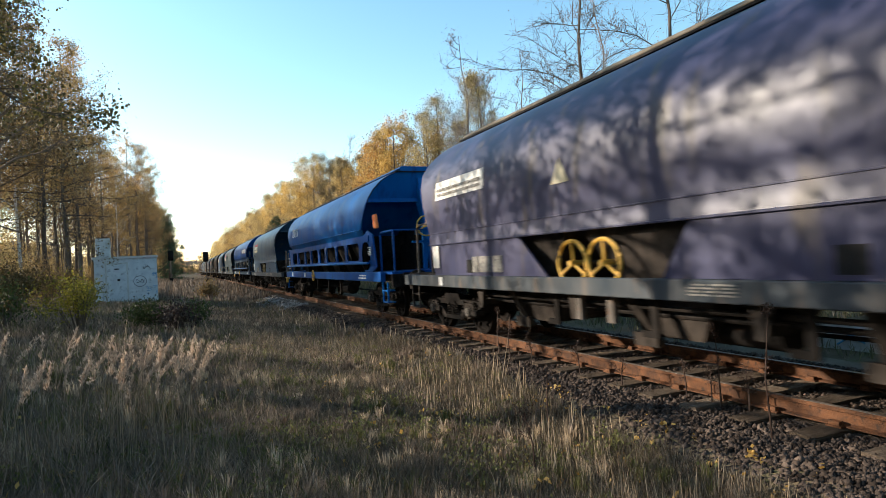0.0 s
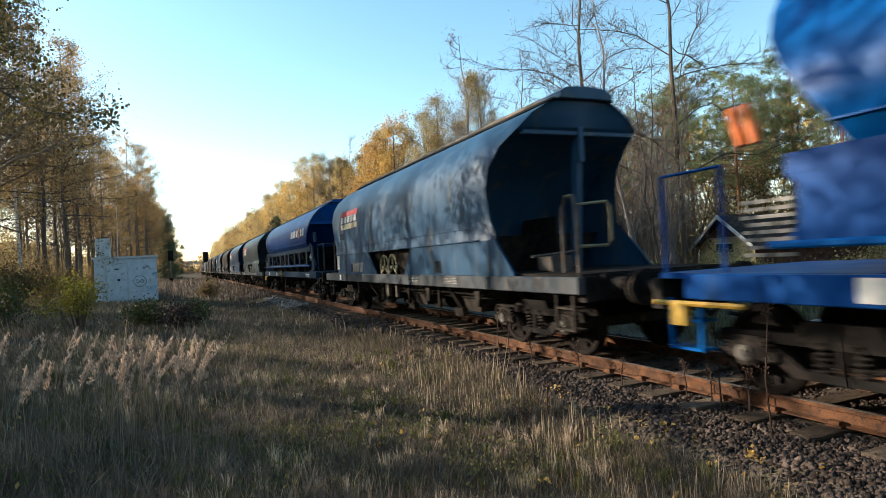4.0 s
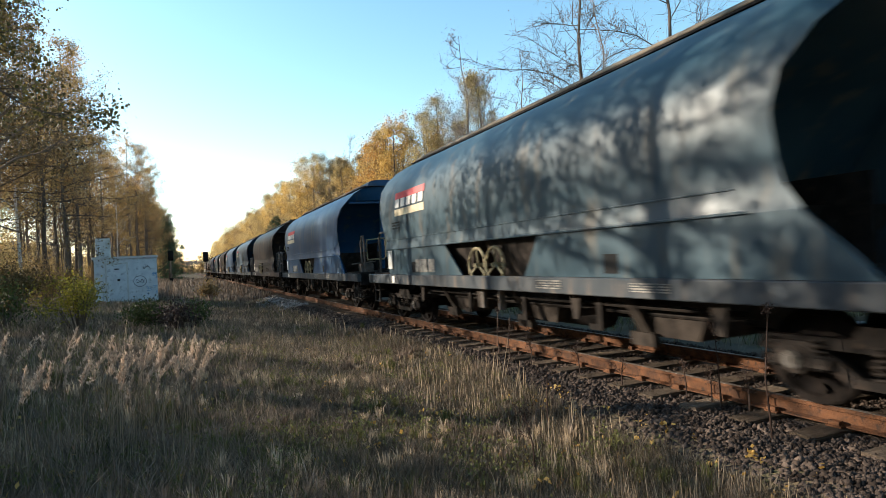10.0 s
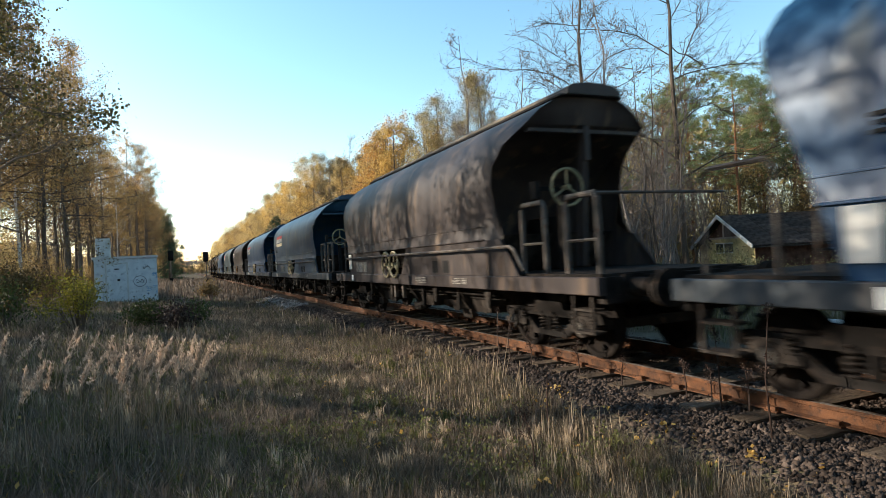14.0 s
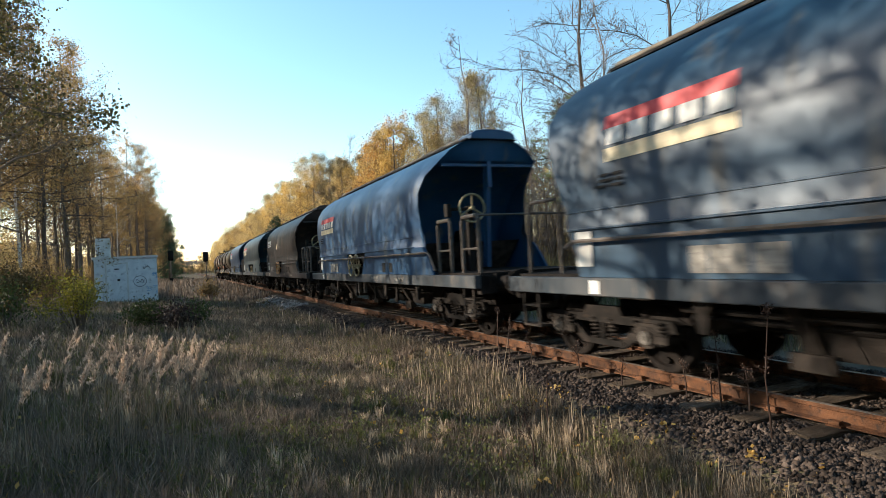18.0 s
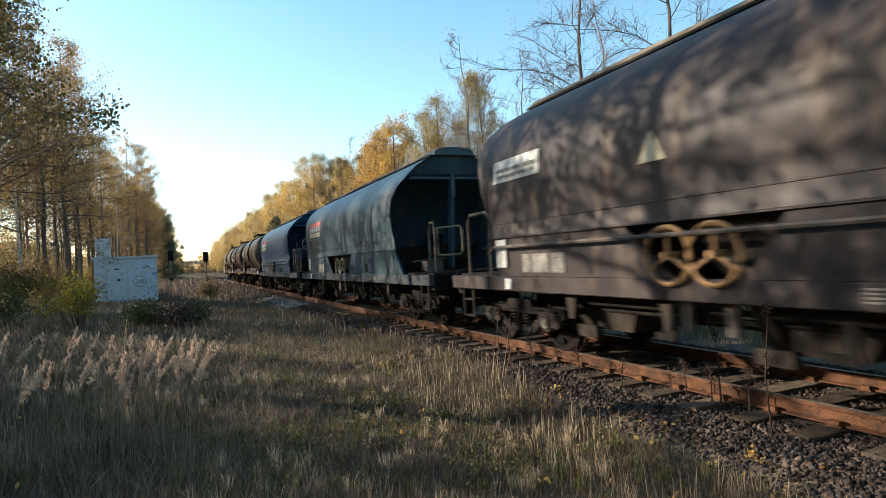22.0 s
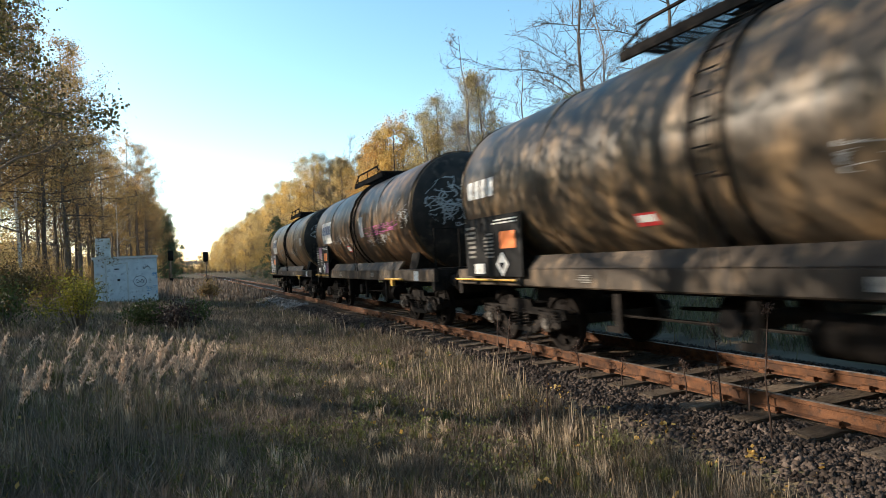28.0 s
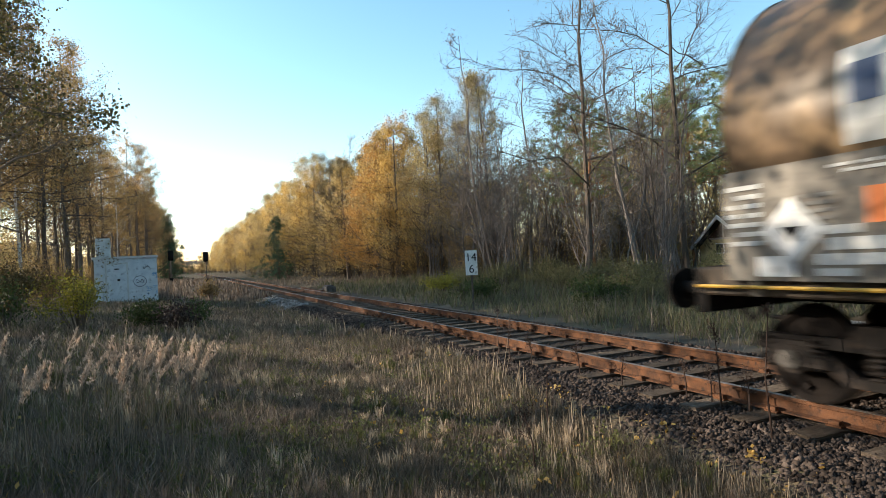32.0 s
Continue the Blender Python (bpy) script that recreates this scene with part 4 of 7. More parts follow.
def tank_wagon(paint, length, label, extra):
    w = empty("tank_wagon", label, "tank wagon", "wagons of the train")
    h0, h1 = 0.62, length - 0.62
    R, zc, a, b = 1.42, 2.66, 1.62, length - 1.1
    dish = [(0.30, 0.0), (0.29, 0.4), (0.25, 0.75), (0.18, 1.05), (0.09, 1.27), (0.0, 1.38), (-0.07, R)]
    prof = [(a - d, r) for d, r in dish] + [(a + 0.07 + (b - a - 0.14) * k / 10, R) for k in range(1, 10)] + [(b + d, r) for d, r in dish[::-1]]
    n = 48
    turn = lambda rows: Geo().grid([[(r * math.sin(2 * math.pi * k / n), y, zc + r * math.cos(2 * math.pi * k / n)) for k in range(n + 1)] for y, r in rows])
    part("tank", turn(prof[5:-5]), paint, w, "", True)
    # TANK_END is darker than the hull for oil and for painted shade
    part("tank_end", turn(prof[:6]), TANK_END if extra != "first" else paint, w, "dark oily dished end", True)
    part("tank_end", turn(prof[-6:]), TANK_END, w, "dark oily dished end", True)
    def hoop(y, r, t, mat, name, lab=""):
        pts = [(r * math.sin(2 * math.pi * k / 40), y, zc + r * math.cos(2 * math.pi * k / 40)) for k in range(40)]
        part(name, Geo().tube(pts, t, 5, closed=True), mat, w, lab)
    for y in (a + 0.05, b - 0.05, a + 2.6, b - 2.6):
        hoop(y, R + 0.004, 0.012, paint, "weld_seam")
    hoop(6.45, R + 0.02, 0.03, STEEL_DARK, "band", "dark steel band round the tank")
    hoop(6.85, R + 0.02, 0.03, STEEL_DARK, "band", "dark steel band round the tank")
    side = lambda ang, dr=0.0: ((R + dr) * -math.sin(ang), zc + (R + dr) * math.cos(ang))
    # ladder bent round the side, between the bands
    g = Geo()
    for y in (6.53, 6.77):
        g.tube([(side(t, 0.07)[0], y, side(t, 0.07)[1]) for t in (0.35, 0.7, 1.0, 1.3, 1.6, 1.9)] + [(-1.38, y, 1.3)], 0.014, 5)
    for k in range(9):
        t = 0.4 + k * 0.18
        x, z = side(t, 0.07)
        g.tube([(x, 6.53, z), (x, 6.77, z)], 0.011, 5)
    part("ladder", g, STEEL_DARK, w, "dark steel ladder bent round the tank")
    # platform over the dome
    part("dome", Geo().tube([(0, 7.0, zc + R - 0.1), (0, 7.0, zc + R + 0.16)], 0.3, 16), STEEL_DARK, w)
    part("top_platform", Geo().box(-0.75, 0.75, 5.6, 5.66, 4.17, 4.22).box(-0.75, -0.7, 5.6, 8.6, 4.05, 4.17).box(0.7, 0.75, 5.6, 8.6, 4.05, 4.17), STEEL_DARK, w, "dark steel grating on top of the tank")
    for k in range(16):
        put("grating_bar", "grating_bar", lambda: Geo().box(-0.74, 0.74, 0.0, 0.07, 4.17, 4.215), STEEL_DARK, w, (0, 5.72 + k * 0.18, 0))
    for x in (-0.73, 0.73):
        for y in (6.0, 7.1, 8.2):
            put("rail_post", "rail_post", lambda: Geo().tube([(0, 0, 4.2), (0, 0, 4.43)], 0.018, 5), STEEL_DARK, w, (x, y, 0))
        part("hand_rail", Geo().tube([(x, 5.95, 4.43), (x, 8.25, 4.43)], 0.018, 5), STEEL_DARK, w)
    part("platform_rail", Geo().tube([(-0.73, 5.65, 4.2), (-0.73, 6.2, 4.42), (-0.73, 8.0, 4.42), (-0.73, 8.55, 4.2)], 0.022, 5), STEEL_DARK, w)
    part("platform_rail", Geo().tube([(0.73, 5.65, 4.2), (0.73, 6.2, 4.42), (0.73, 8.0, 4.42), (0.73, 8.55, 4.2)], 0.022, 5), STEEL_DARK, w)
    # frame and saddles
    for s in (-1, 1):
        part("side_sill", Geo().box(min(s * 1.24, s * 1.33), max(s * 1.24, s * 1.33), h0, h1, 1.04, 1.32, 0.02), TROUGH, w)
        part("side_trough", Geo().prism_y([(s * 1.33, 1.32), (s * 1.26, 1.33), (s * 1.12, 1.52), (s * 1.18, 1.52)], 2.9, length - 3.2), TROUGH, w, "brown oil-stained plate under the tank")
    for y in (2.3, length - 2.3):
        part("saddle", Geo().prism_y([(-1.2, 1.2), (1.2, 1.2), (1.05, 1.75), (0.6, 1.42), (0, 1.3), (-0.6, 1.42), (-1.05, 1.75)], y - 0.25, y + 0.25), STEEL_DARK, w)
    part("underframe", Geo().box(-0.25, 0.25, h0, h1, 0.9, 1.2).box(-1.33, 1.33, h0, h0 + 0.14, 0.86, 1.3).box(-1.33, 1.33, h1 - 0.14, h1, 0.86, 1.3), STEEL_DARK, w)
    part("outlet_valve", Geo().tube([(0, 6.65, 1.3), (0, 6.65, 0.6)], 0.16, 12).tube([(-1.2, 6.65, 0.75), (1.2, 6.65, 0.75)], 0.09, 10).disc_x(-1.26, -1.18, 6.65, 0.75, 0.14), STEEL_DARK, w, "", True)
    part("yellow_handle", Geo().tube([(-1.42, 3.7, 1.09), (-1.42, 2.4, 1.09)], 0.025, 6).box(-1.45, -1.38, 3.08, 3.24, 0.92, 1.07), YELLOW, w, "yellow brake handle on the frame")
    part("yellow_rod", Geo().tube([(-1.42, h1 - 0.1, 1.14), (-1.42, h1 - 2.3, 1.14)], 0.018, 6), YELLOW, w, "yellow-painted rod along the sill")
    part("placard_frame", Geo().box(-1.42, -1.39, 10.25, 12.2, 1.2, 2.22).box(-1.39, -1.3, 10.4, 10.46, 1.05, 2.2).box(-1.39, -1.3, 11.9, 11.96, 1.05, 2.2), PLACARD if extra == "last" else BLACK, w, "grey weathered placard board beside the tank" if extra == "last" else "black placard board beside the tank")
    x = -1.428
    plate(w, "hazard_plate", x, 10.42, 10.88, 1.66, 1.94, ORANGE, "orange hazard plate")
    part("hazard_diamond", Geo().prism_x([(11.22, 1.64), (11.51, 1.93), (11.80, 1.64), (11.51, 1.35)] if extra == "last" else [(10.66, 1.40), (10.86, 1.60), (11.06, 1.40), (10.86, 1.20)], x - 0.006, x + 0.006), WHITE, w, "white diamond hazard label")
    yd, zd = (11.51, 1.64) if extra == "last" else (10.86, 1.40)
    part("hazard_mark", Geo().prism_x([(yd - 0.1, zd + 0.03), (yd + 0.1, zd + 0.03), (yd, zd - 0.1)], x - 0.01, x - 0.007), BLACK, w)
    plate(w, "label_plate", x, 11.5, 11.85, 1.24, 1.42, WHITE, "white label plate")
    bars(w, x, 10.35, 11.15, 2.06, 2.16, 2, OFFWHITE)
    bars(w, x, 11.15, 11.45, 1.5, 1.95, 7, LABEL_DUST)
    bars(w, x, 11.8, 12.15, 1.5, 2.1, 7, OFFWHITE if extra == "last" else LABEL_DUST)
    if extra == "last":
        for y0, y1, z0, z1 in ((10.55, 11.2, 1.46, 1.56), (10.95, 11.22, 1.59, 1.66), (10.55, 11.3, 1.34, 1.43), (11.0, 11.3, 1.25, 1.31)):
            plate(w, "label_strip", x, y0, y1, z0, z1, OFFWHITE, "pale worn label strip")
    # painted name: blocks in place of letters, on a white board or straight on the tank
    n0, n1, t0, t1, board = {"first": (11.02, 12.0, 1.42, 1.64, False), "middle": (9.72, 11.0, 1.40, 1.62, True), "last": (9.72, 11.0, 1.40, 1.62, True)}[extra]
    if board:
        g = Geo().grid([[(side(t, 0.006)[0], y, side(t, 0.006)[1]) for y in (n0 - 0.04, n1 + 0.04)] for t in (1.30, 1.4, 1.5, 1.6, 1.72, 1.84)])
        part("name_board", g, OFFWHITE, w, "worn white board with lettering")
    for j in range(4):
        y = n0 + 0.04 + j * (n1 - n0) / 4
        g = Geo().grid([[(side(t, 0.011)[0], yy, side(t, 0.011)[1]) for yy in (y, y + (n1 - n0) * 0.19)] for t in (t0, (t0 + t1) / 2, t1)])
        part("name_block", g, NAME_BLUE if board else WHITE, w, "dark blue block in place of a letter" if board else "white block in place of a letter")
    part("handrail", Geo().tube([(-1.2, 0.8, 1.3), (-1.2, 0.8, 2.2), (-0.6, 0.8, 2.2), (-0.6, 0.8, 1.3)], 0.026, 6), STEEL_DARK, w)
    part("handrail", Geo().tube([(1.2, 0.8, 1.3), (1.2, 0.8, 2.2), (0.6, 0.8, 2.2), (0.6, 0.8, 1.3)], 0.026, 6), STEEL_DARK, w)
    part("end_platform", Geo().box(-1.3, 1.3, h0 + 0.1, a + 0.3, 1.28, 1.33), STEEL_DARK, w)
    part("end_platform", Geo().box(-1.3, 1.3, b - 0.3, h1 - 0.1, 1.28, 1.33), STEEL_DARK, w)
    plate(w, "label_plate", -1.34, 1.55, 1.8, 1.06, 1.28, WHITE, "white plate on the frame")
    plate(w, "label_plate", -1.34, 5.0, 5.25, 1.12, 1.24, LABEL_DUST, "off-white plate on the frame")
    bars(w, -1.34, 8.7, 9.0, 1.12, 1.24, 4, LABEL_DUST)
    def dish_y(r):
        return a - lerp([(rr, dd) for dd, rr in dish], r) - 0.012
    def on_dish(u, v):
        u, v = u * math.sqrt(1 - v * v / 2), v * math.sqrt(1 - u * u / 2)
        x, z = -0.45 + u * 0.66, 0.2 + v * 0.58
        return (x, dish_y(math.hypot(x, z)), zc + z)
    if extra != "first":
        scribble(w, on_dish, 62, 0.13, SPRAY)
    def on_side(y0, y1, t0, t1):
        def f(u, v):
            t = (t0 + t1) / 2 - v * (t1 - t0) / 2
            x, z = side(t, 0.008)
            return (x, (y0 + y1) / 2 + u * (y1 - y0) / 2, z)
        return f
    scribble(w, on_side(3.4, 5.4, 1.8, 2.05), 34, 0.12, SPRAY)
    if extra == "first":
        part("warning_border", Geo().grid([[(side(t, 0.008)[0], y, side(t, 0.008)[1]) for y in (7.58, 7.92)] for t in (2.08, 2.21)]), RED, w, "red border of the warning sign")
        part("warning_sign", Geo().grid([[(side(t, 0.01)[0], y, side(t, 0.01)[1]) for y in (7.61, 7.89)] for t in (2.10, 2.17)]), WHITE, w, "white warning sign")
        scribble(w, on_side(2.0, 3.0, 1.3, 1.6), 16, 0.14, SPRAY)
    elif extra == "middle":
        scribble(w, on_side(2.6, 5.6, 1.66, 1.84), 22, 0.22, PINK)
        scribble(w, on_side(1.8, 2.9, 1.3, 1.8), 18, 0.14, SPRAY)
        scribble(w, on_side(6.9, 9.4, 1.7, 1.95), 16, 0.14, SPRAY)
        part("warning_border", Geo().grid([[(side(t, 0.008)[0], y, side(t, 0.008)[1]) for y in (7.5, 7.95)] for t in (1.98, 2.14)]), RED, w, "red border of the warning sign")
        part("warning_sign", Geo().grid([[(side(t, 0.011)[0], y, side(t, 0.011)[1]) for y in (7.54, 7.91)] for t in (2.0, 2.11)]), OFFWHITE, w, "white warning sign")
        plate(w, "spray_mark", -1.4215, 10.28, 10.95, 1.22, 1.58, PURPLE_SPRAY, "purple sprayed patch")
        plate(w, "spray_mark", -1.4215, 11.2, 11.75, 1.75, 2.18, PURPLE_SPRAY, "purple sprayed patch")
        part("panel", Geo().grid([[(side(t, 0.008)[0], y, side(t, 0.008)[1]) for y in (5.6, 5.98)] for t in (1.42, 1.56, 1.7, 1.84)]), SPRAY, w, "worn pale panel")
    else:
        part("panel", Geo().grid([[(side(t, 0.008)[0], y, side(t, 0.008)[1]) for y in (2.15, 2.65)] for t in (1.5, 1.62, 1.74)]), SPRAY, w, "worn pale panel")
        scribble(w, on_side(7.2, 8.6, 1.75, 2.0), 12, 0.16, BLUE_INK)
        scribble(w, on_side(3.0, 4.0, 1.3, 1.6), 18, 0.14, SPRAY)
    bogie(w, h0 + 1.75)
    bogie(w, h1 - 1.75)
    brake_gear(w, h0 + 1.75, h1 - 1.75)
    couplings(w, length)
    return w


WHEELS = []
TRAIN = []          # (wagon, place of its front buffers along the track at 0 s)
for y0, y1, make in (
    (-2.4, 13.8, lambda n: hopper_wagon(P_PURPLE, n, "faded violet covered hopper wagon with yellow handwheels", "a", YELLOW, "white")),
    (13.8, 31.95, lambda n: saddle_wagon(P_BLUE, n, "clean bright blue saddle-bottom hopper wagon", "script")),
    (31.95, 48.3, lambda n: hopper_wagon(P_TEAL, n, "dull blue-green covered hopper wagon with a red and cream board", "a", PALE_WHEEL, "red")),
    (48.3, 66.6, lambda n: saddle_wagon(P_BLUE2, n, "deep blue saddle-bottom hopper wagon with a white painted name", "word")),
    (66.6, 82.9, lambda n: hopper_wagon(P_GREY, n, "grey-green dusty covered hopper wagon with a red board", "a", PALE_WHEEL, "red")),
    (82.9, 99.0, lambda n: hopper_wagon(P_NAVY, n, "mid blue covered hopper wagon with a red and cream board", "a", PALE_WHEEL, "red")),
    (99.0, 114.2, lambda n: hopper_wagon(P_BROWN, n, "brown dusty covered hopper wagon with an end handwheel", "b", PALE_WHEEL, "", P_BROWN)),
    (114.2, 130.5, lambda n: hopper_wagon(P_TEAL2, n, "dark blue-grey covered hopper wagon with a long side rail", "b", PALE_WHEEL, "red")),
    (130.5, 146.4, lambda n: hopper_wagon(P_NAVY, n, "weathered blue covered hopper wagon with a long side rail", "b", PALE_WHEEL, "red")),
    (146.4, 161.6, lambda n: hopper_wagon(P_BROWN, n, "brown dusty covered hopper wagon with rusty handwheels", "b", OCHRE_WHEEL, "white", P_BROWN)),
    (161.6, 177.7, lambda n: hopper_wagon(P_GREY, n, "blue-grey covered hopper wagon with streaks of dust", "a", PALE_WHEEL, "red")),
    (177.7, 193.9, lambda n: hopper_wagon(P_NAVY, n, "weathered blue covered hopper wagon before the tank wagons", "b", PALE_WHEEL, "red")),
    (193.9, 207.3, lambda n: tank_wagon(P_TANK, n, "oil-stained brown tank wagon with hazard plates", "first")),
    (207.3, 220.6, lambda n: tank_wagon(P_TANK2, n, "rusty brown tank wagon with a sprayed front end", "middle")),
    (220.6, 233.9, lambda n: tank_wagon(P_TANK3, n, "grey-brown tank wagon at the end of the train", "last"))):
    wagon = make(y1 - y0)
    TRAIN.append((wagon, y0))

# ---------------------------------------------------------------- trees and bushes
def leaf_mesh(name, spots, count, spread_r, size, mat, aspect=1.0, droop=0.0, seed=1, clumps=0.0):
    """Many small leaves scattered round the spots; clumps above 0 crowd them on some spots and bare others."""
    rng = np.random.default_rng(seed)
    spots = np.array(spots)
    share = rng.gamma(clumps, 1.0, len(spots)) + 1e-6 if clumps else np.ones(len(spots))
    c = spots[rng.choice(len(spots), count, p=share / share.sum())] + rng.normal(0, spread_r, (count, 3))
    a = rng.normal(0, 1, (count, 3))
    a[:, 2] -= droop
    a /= np.linalg.norm(a, axis=1)[:, None]
    b = np.cross(a, rng.normal(0, 1, (count, 3)))
    b /= np.linalg.norm(b, axis=1)[:, None] + 1e-9
    s = size * rng.uniform(0.6, 1.35, (count, 1))
    v = np.stack([c, c + a * s * 0.5 + b * s * 0.42 * aspect, c + a * s, c + a * s * 0.5 - b * s * 0.42 * aspect], 1).reshape(-1, 3)
    me = bpy.data.meshes.new(name)
    me.vertices.add(len(v))
    me.vertices.foreach_set("co", v.astype(np.float32).ravel())
    me.loops.add(count * 4)
    me.loops.foreach_set("vertex_index", np.arange(count * 4, dtype=np.int32))
    me.polygons.add(count)
    me.polygons.foreach_set("loop_start", np.arange(0, count * 4, 4, dtype=np.int32))
    me.update()
    me.validate()
    me.materials.append(mat)
    return me


def skeleton(rng, h, r, first=0.3, limbs=22, reach=0.3, rise=0.6, twigs=5, fine=3, bend=0.03, stems=1, thick=0.36, crook=0.22):
    """Trunk, limbs and twigs; gives the wood and the places of the leaves."""
    g, tips = Geo(), []
    for st in range(stems):
        lean = Vector((rng.uniform(-1, 1), rng.uniform(-1, 1), 0)) * (0.02 if stems == 1 else 0.22)
        base = Vector((rng.uniform(-1, 1), rng.uniform(-1, 1), 0)) * (0.0 if stems == 1 else 0.35)
        hh = h * (1 if st == 0 else rng.uniform(0.6, 1.0))
        pts = []
        p = base + Vector((0, 0, -0.25))
        for k in range(9):
            pts.append(p.copy())
            p = p + Vector((lean.x + rng.gauss(0, bend), lean.y + rng.gauss(0, bend), 1.0)) * ((hh + 0.25) / 8)
        g.tube(pts, r * (1 if st == 0 else 0.8), 7, r * 0.12)
        for k in range(limbs):
            t = first + (1 - first) * (k + rng.random()) / limbs
            i = min(7, int(t * 8))
            q = pts[i].lerp(pts[i + 1], t * 8 - i)
            a = rng.uniform(0, 2 * math.pi)
            ln = h * reach * (1.15 - t) * rng.uniform(0.55, 1.2) + 0.25
            d = Vector((math.cos(a), math.sin(a), rise * rng.uniform(0.4, 1.5))).normalized()
            lp = [q]
            for j in range(6):
                d = (d + Vector((rng.gauss(0, crook), rng.gauss(0, crook), rng.gauss(0.05, crook * 0.8)))).normalized()
                lp.append(lp[-1] + d * ln / 6)
            lr = r * thick * (1.15 - t)
            g.tube(lp, max(lr, 0.014), 5, 0.008)
            for j in range(twigs):
                u = rng.uniform(0.2, 1.0) * 6
                ii = min(5, int(u))
                tq = lp[ii].lerp(lp[ii + 1], u - ii)
                td = ((lp[ii + 1] - lp[ii]).normalized() + Vector((rng.gauss(0, 0.7), rng.gauss(0, 0.7), rng.gauss(0.2, 0.45)))).normalized()
                tl = min(1.5, ln * rng.uniform(0.2, 0.45))
                tm = tq + td * tl * 0.5
                te = tm + (td + Vector((rng.gauss(0, 0.45), rng.gauss(0, 0.45), rng.gauss(0.1, 0.4)))).normalized() * tl * 0.5
                g.tube([tq, tm, te], max(0.009, lr * 0.25), 3, 0.005)
                tips += [tm, te]
                for f in range(fine):
                    fq = tq.lerp(tm, rng.uniform(0.3, 1)) if f % 2 else tm.lerp(te, rng.uniform(0.1, 1))
                    fe = fq + (td + Vector((rng.gauss(0, 0.9), rng.gauss(0, 0.9), rng.gauss(0, 0.7)))).normalized() * tl * rng.uniform(0.2, 0.5)
                    g.tube([fq, fe], 0.006, 3, 0.003)
                    tips.append(fe)
    return g, [tuple(p) for p in tips]


def make_tree(name, label, category, seed, bark, leaf, count, size, spread_r, aspect=1.0, clumps=0.55, **k):
    rng = random.Random(seed)
    g, tips = skeleton(rng, **k)
    root = empty(name, label, category)
    part("trunk", g, bark, root, "", True)
    if count:
        me = leaf_mesh("crown", tips, count, spread_r, size, leaf, aspect, 0.2, seed, clumps)
        part("crown", me, leaf, root)
    return root


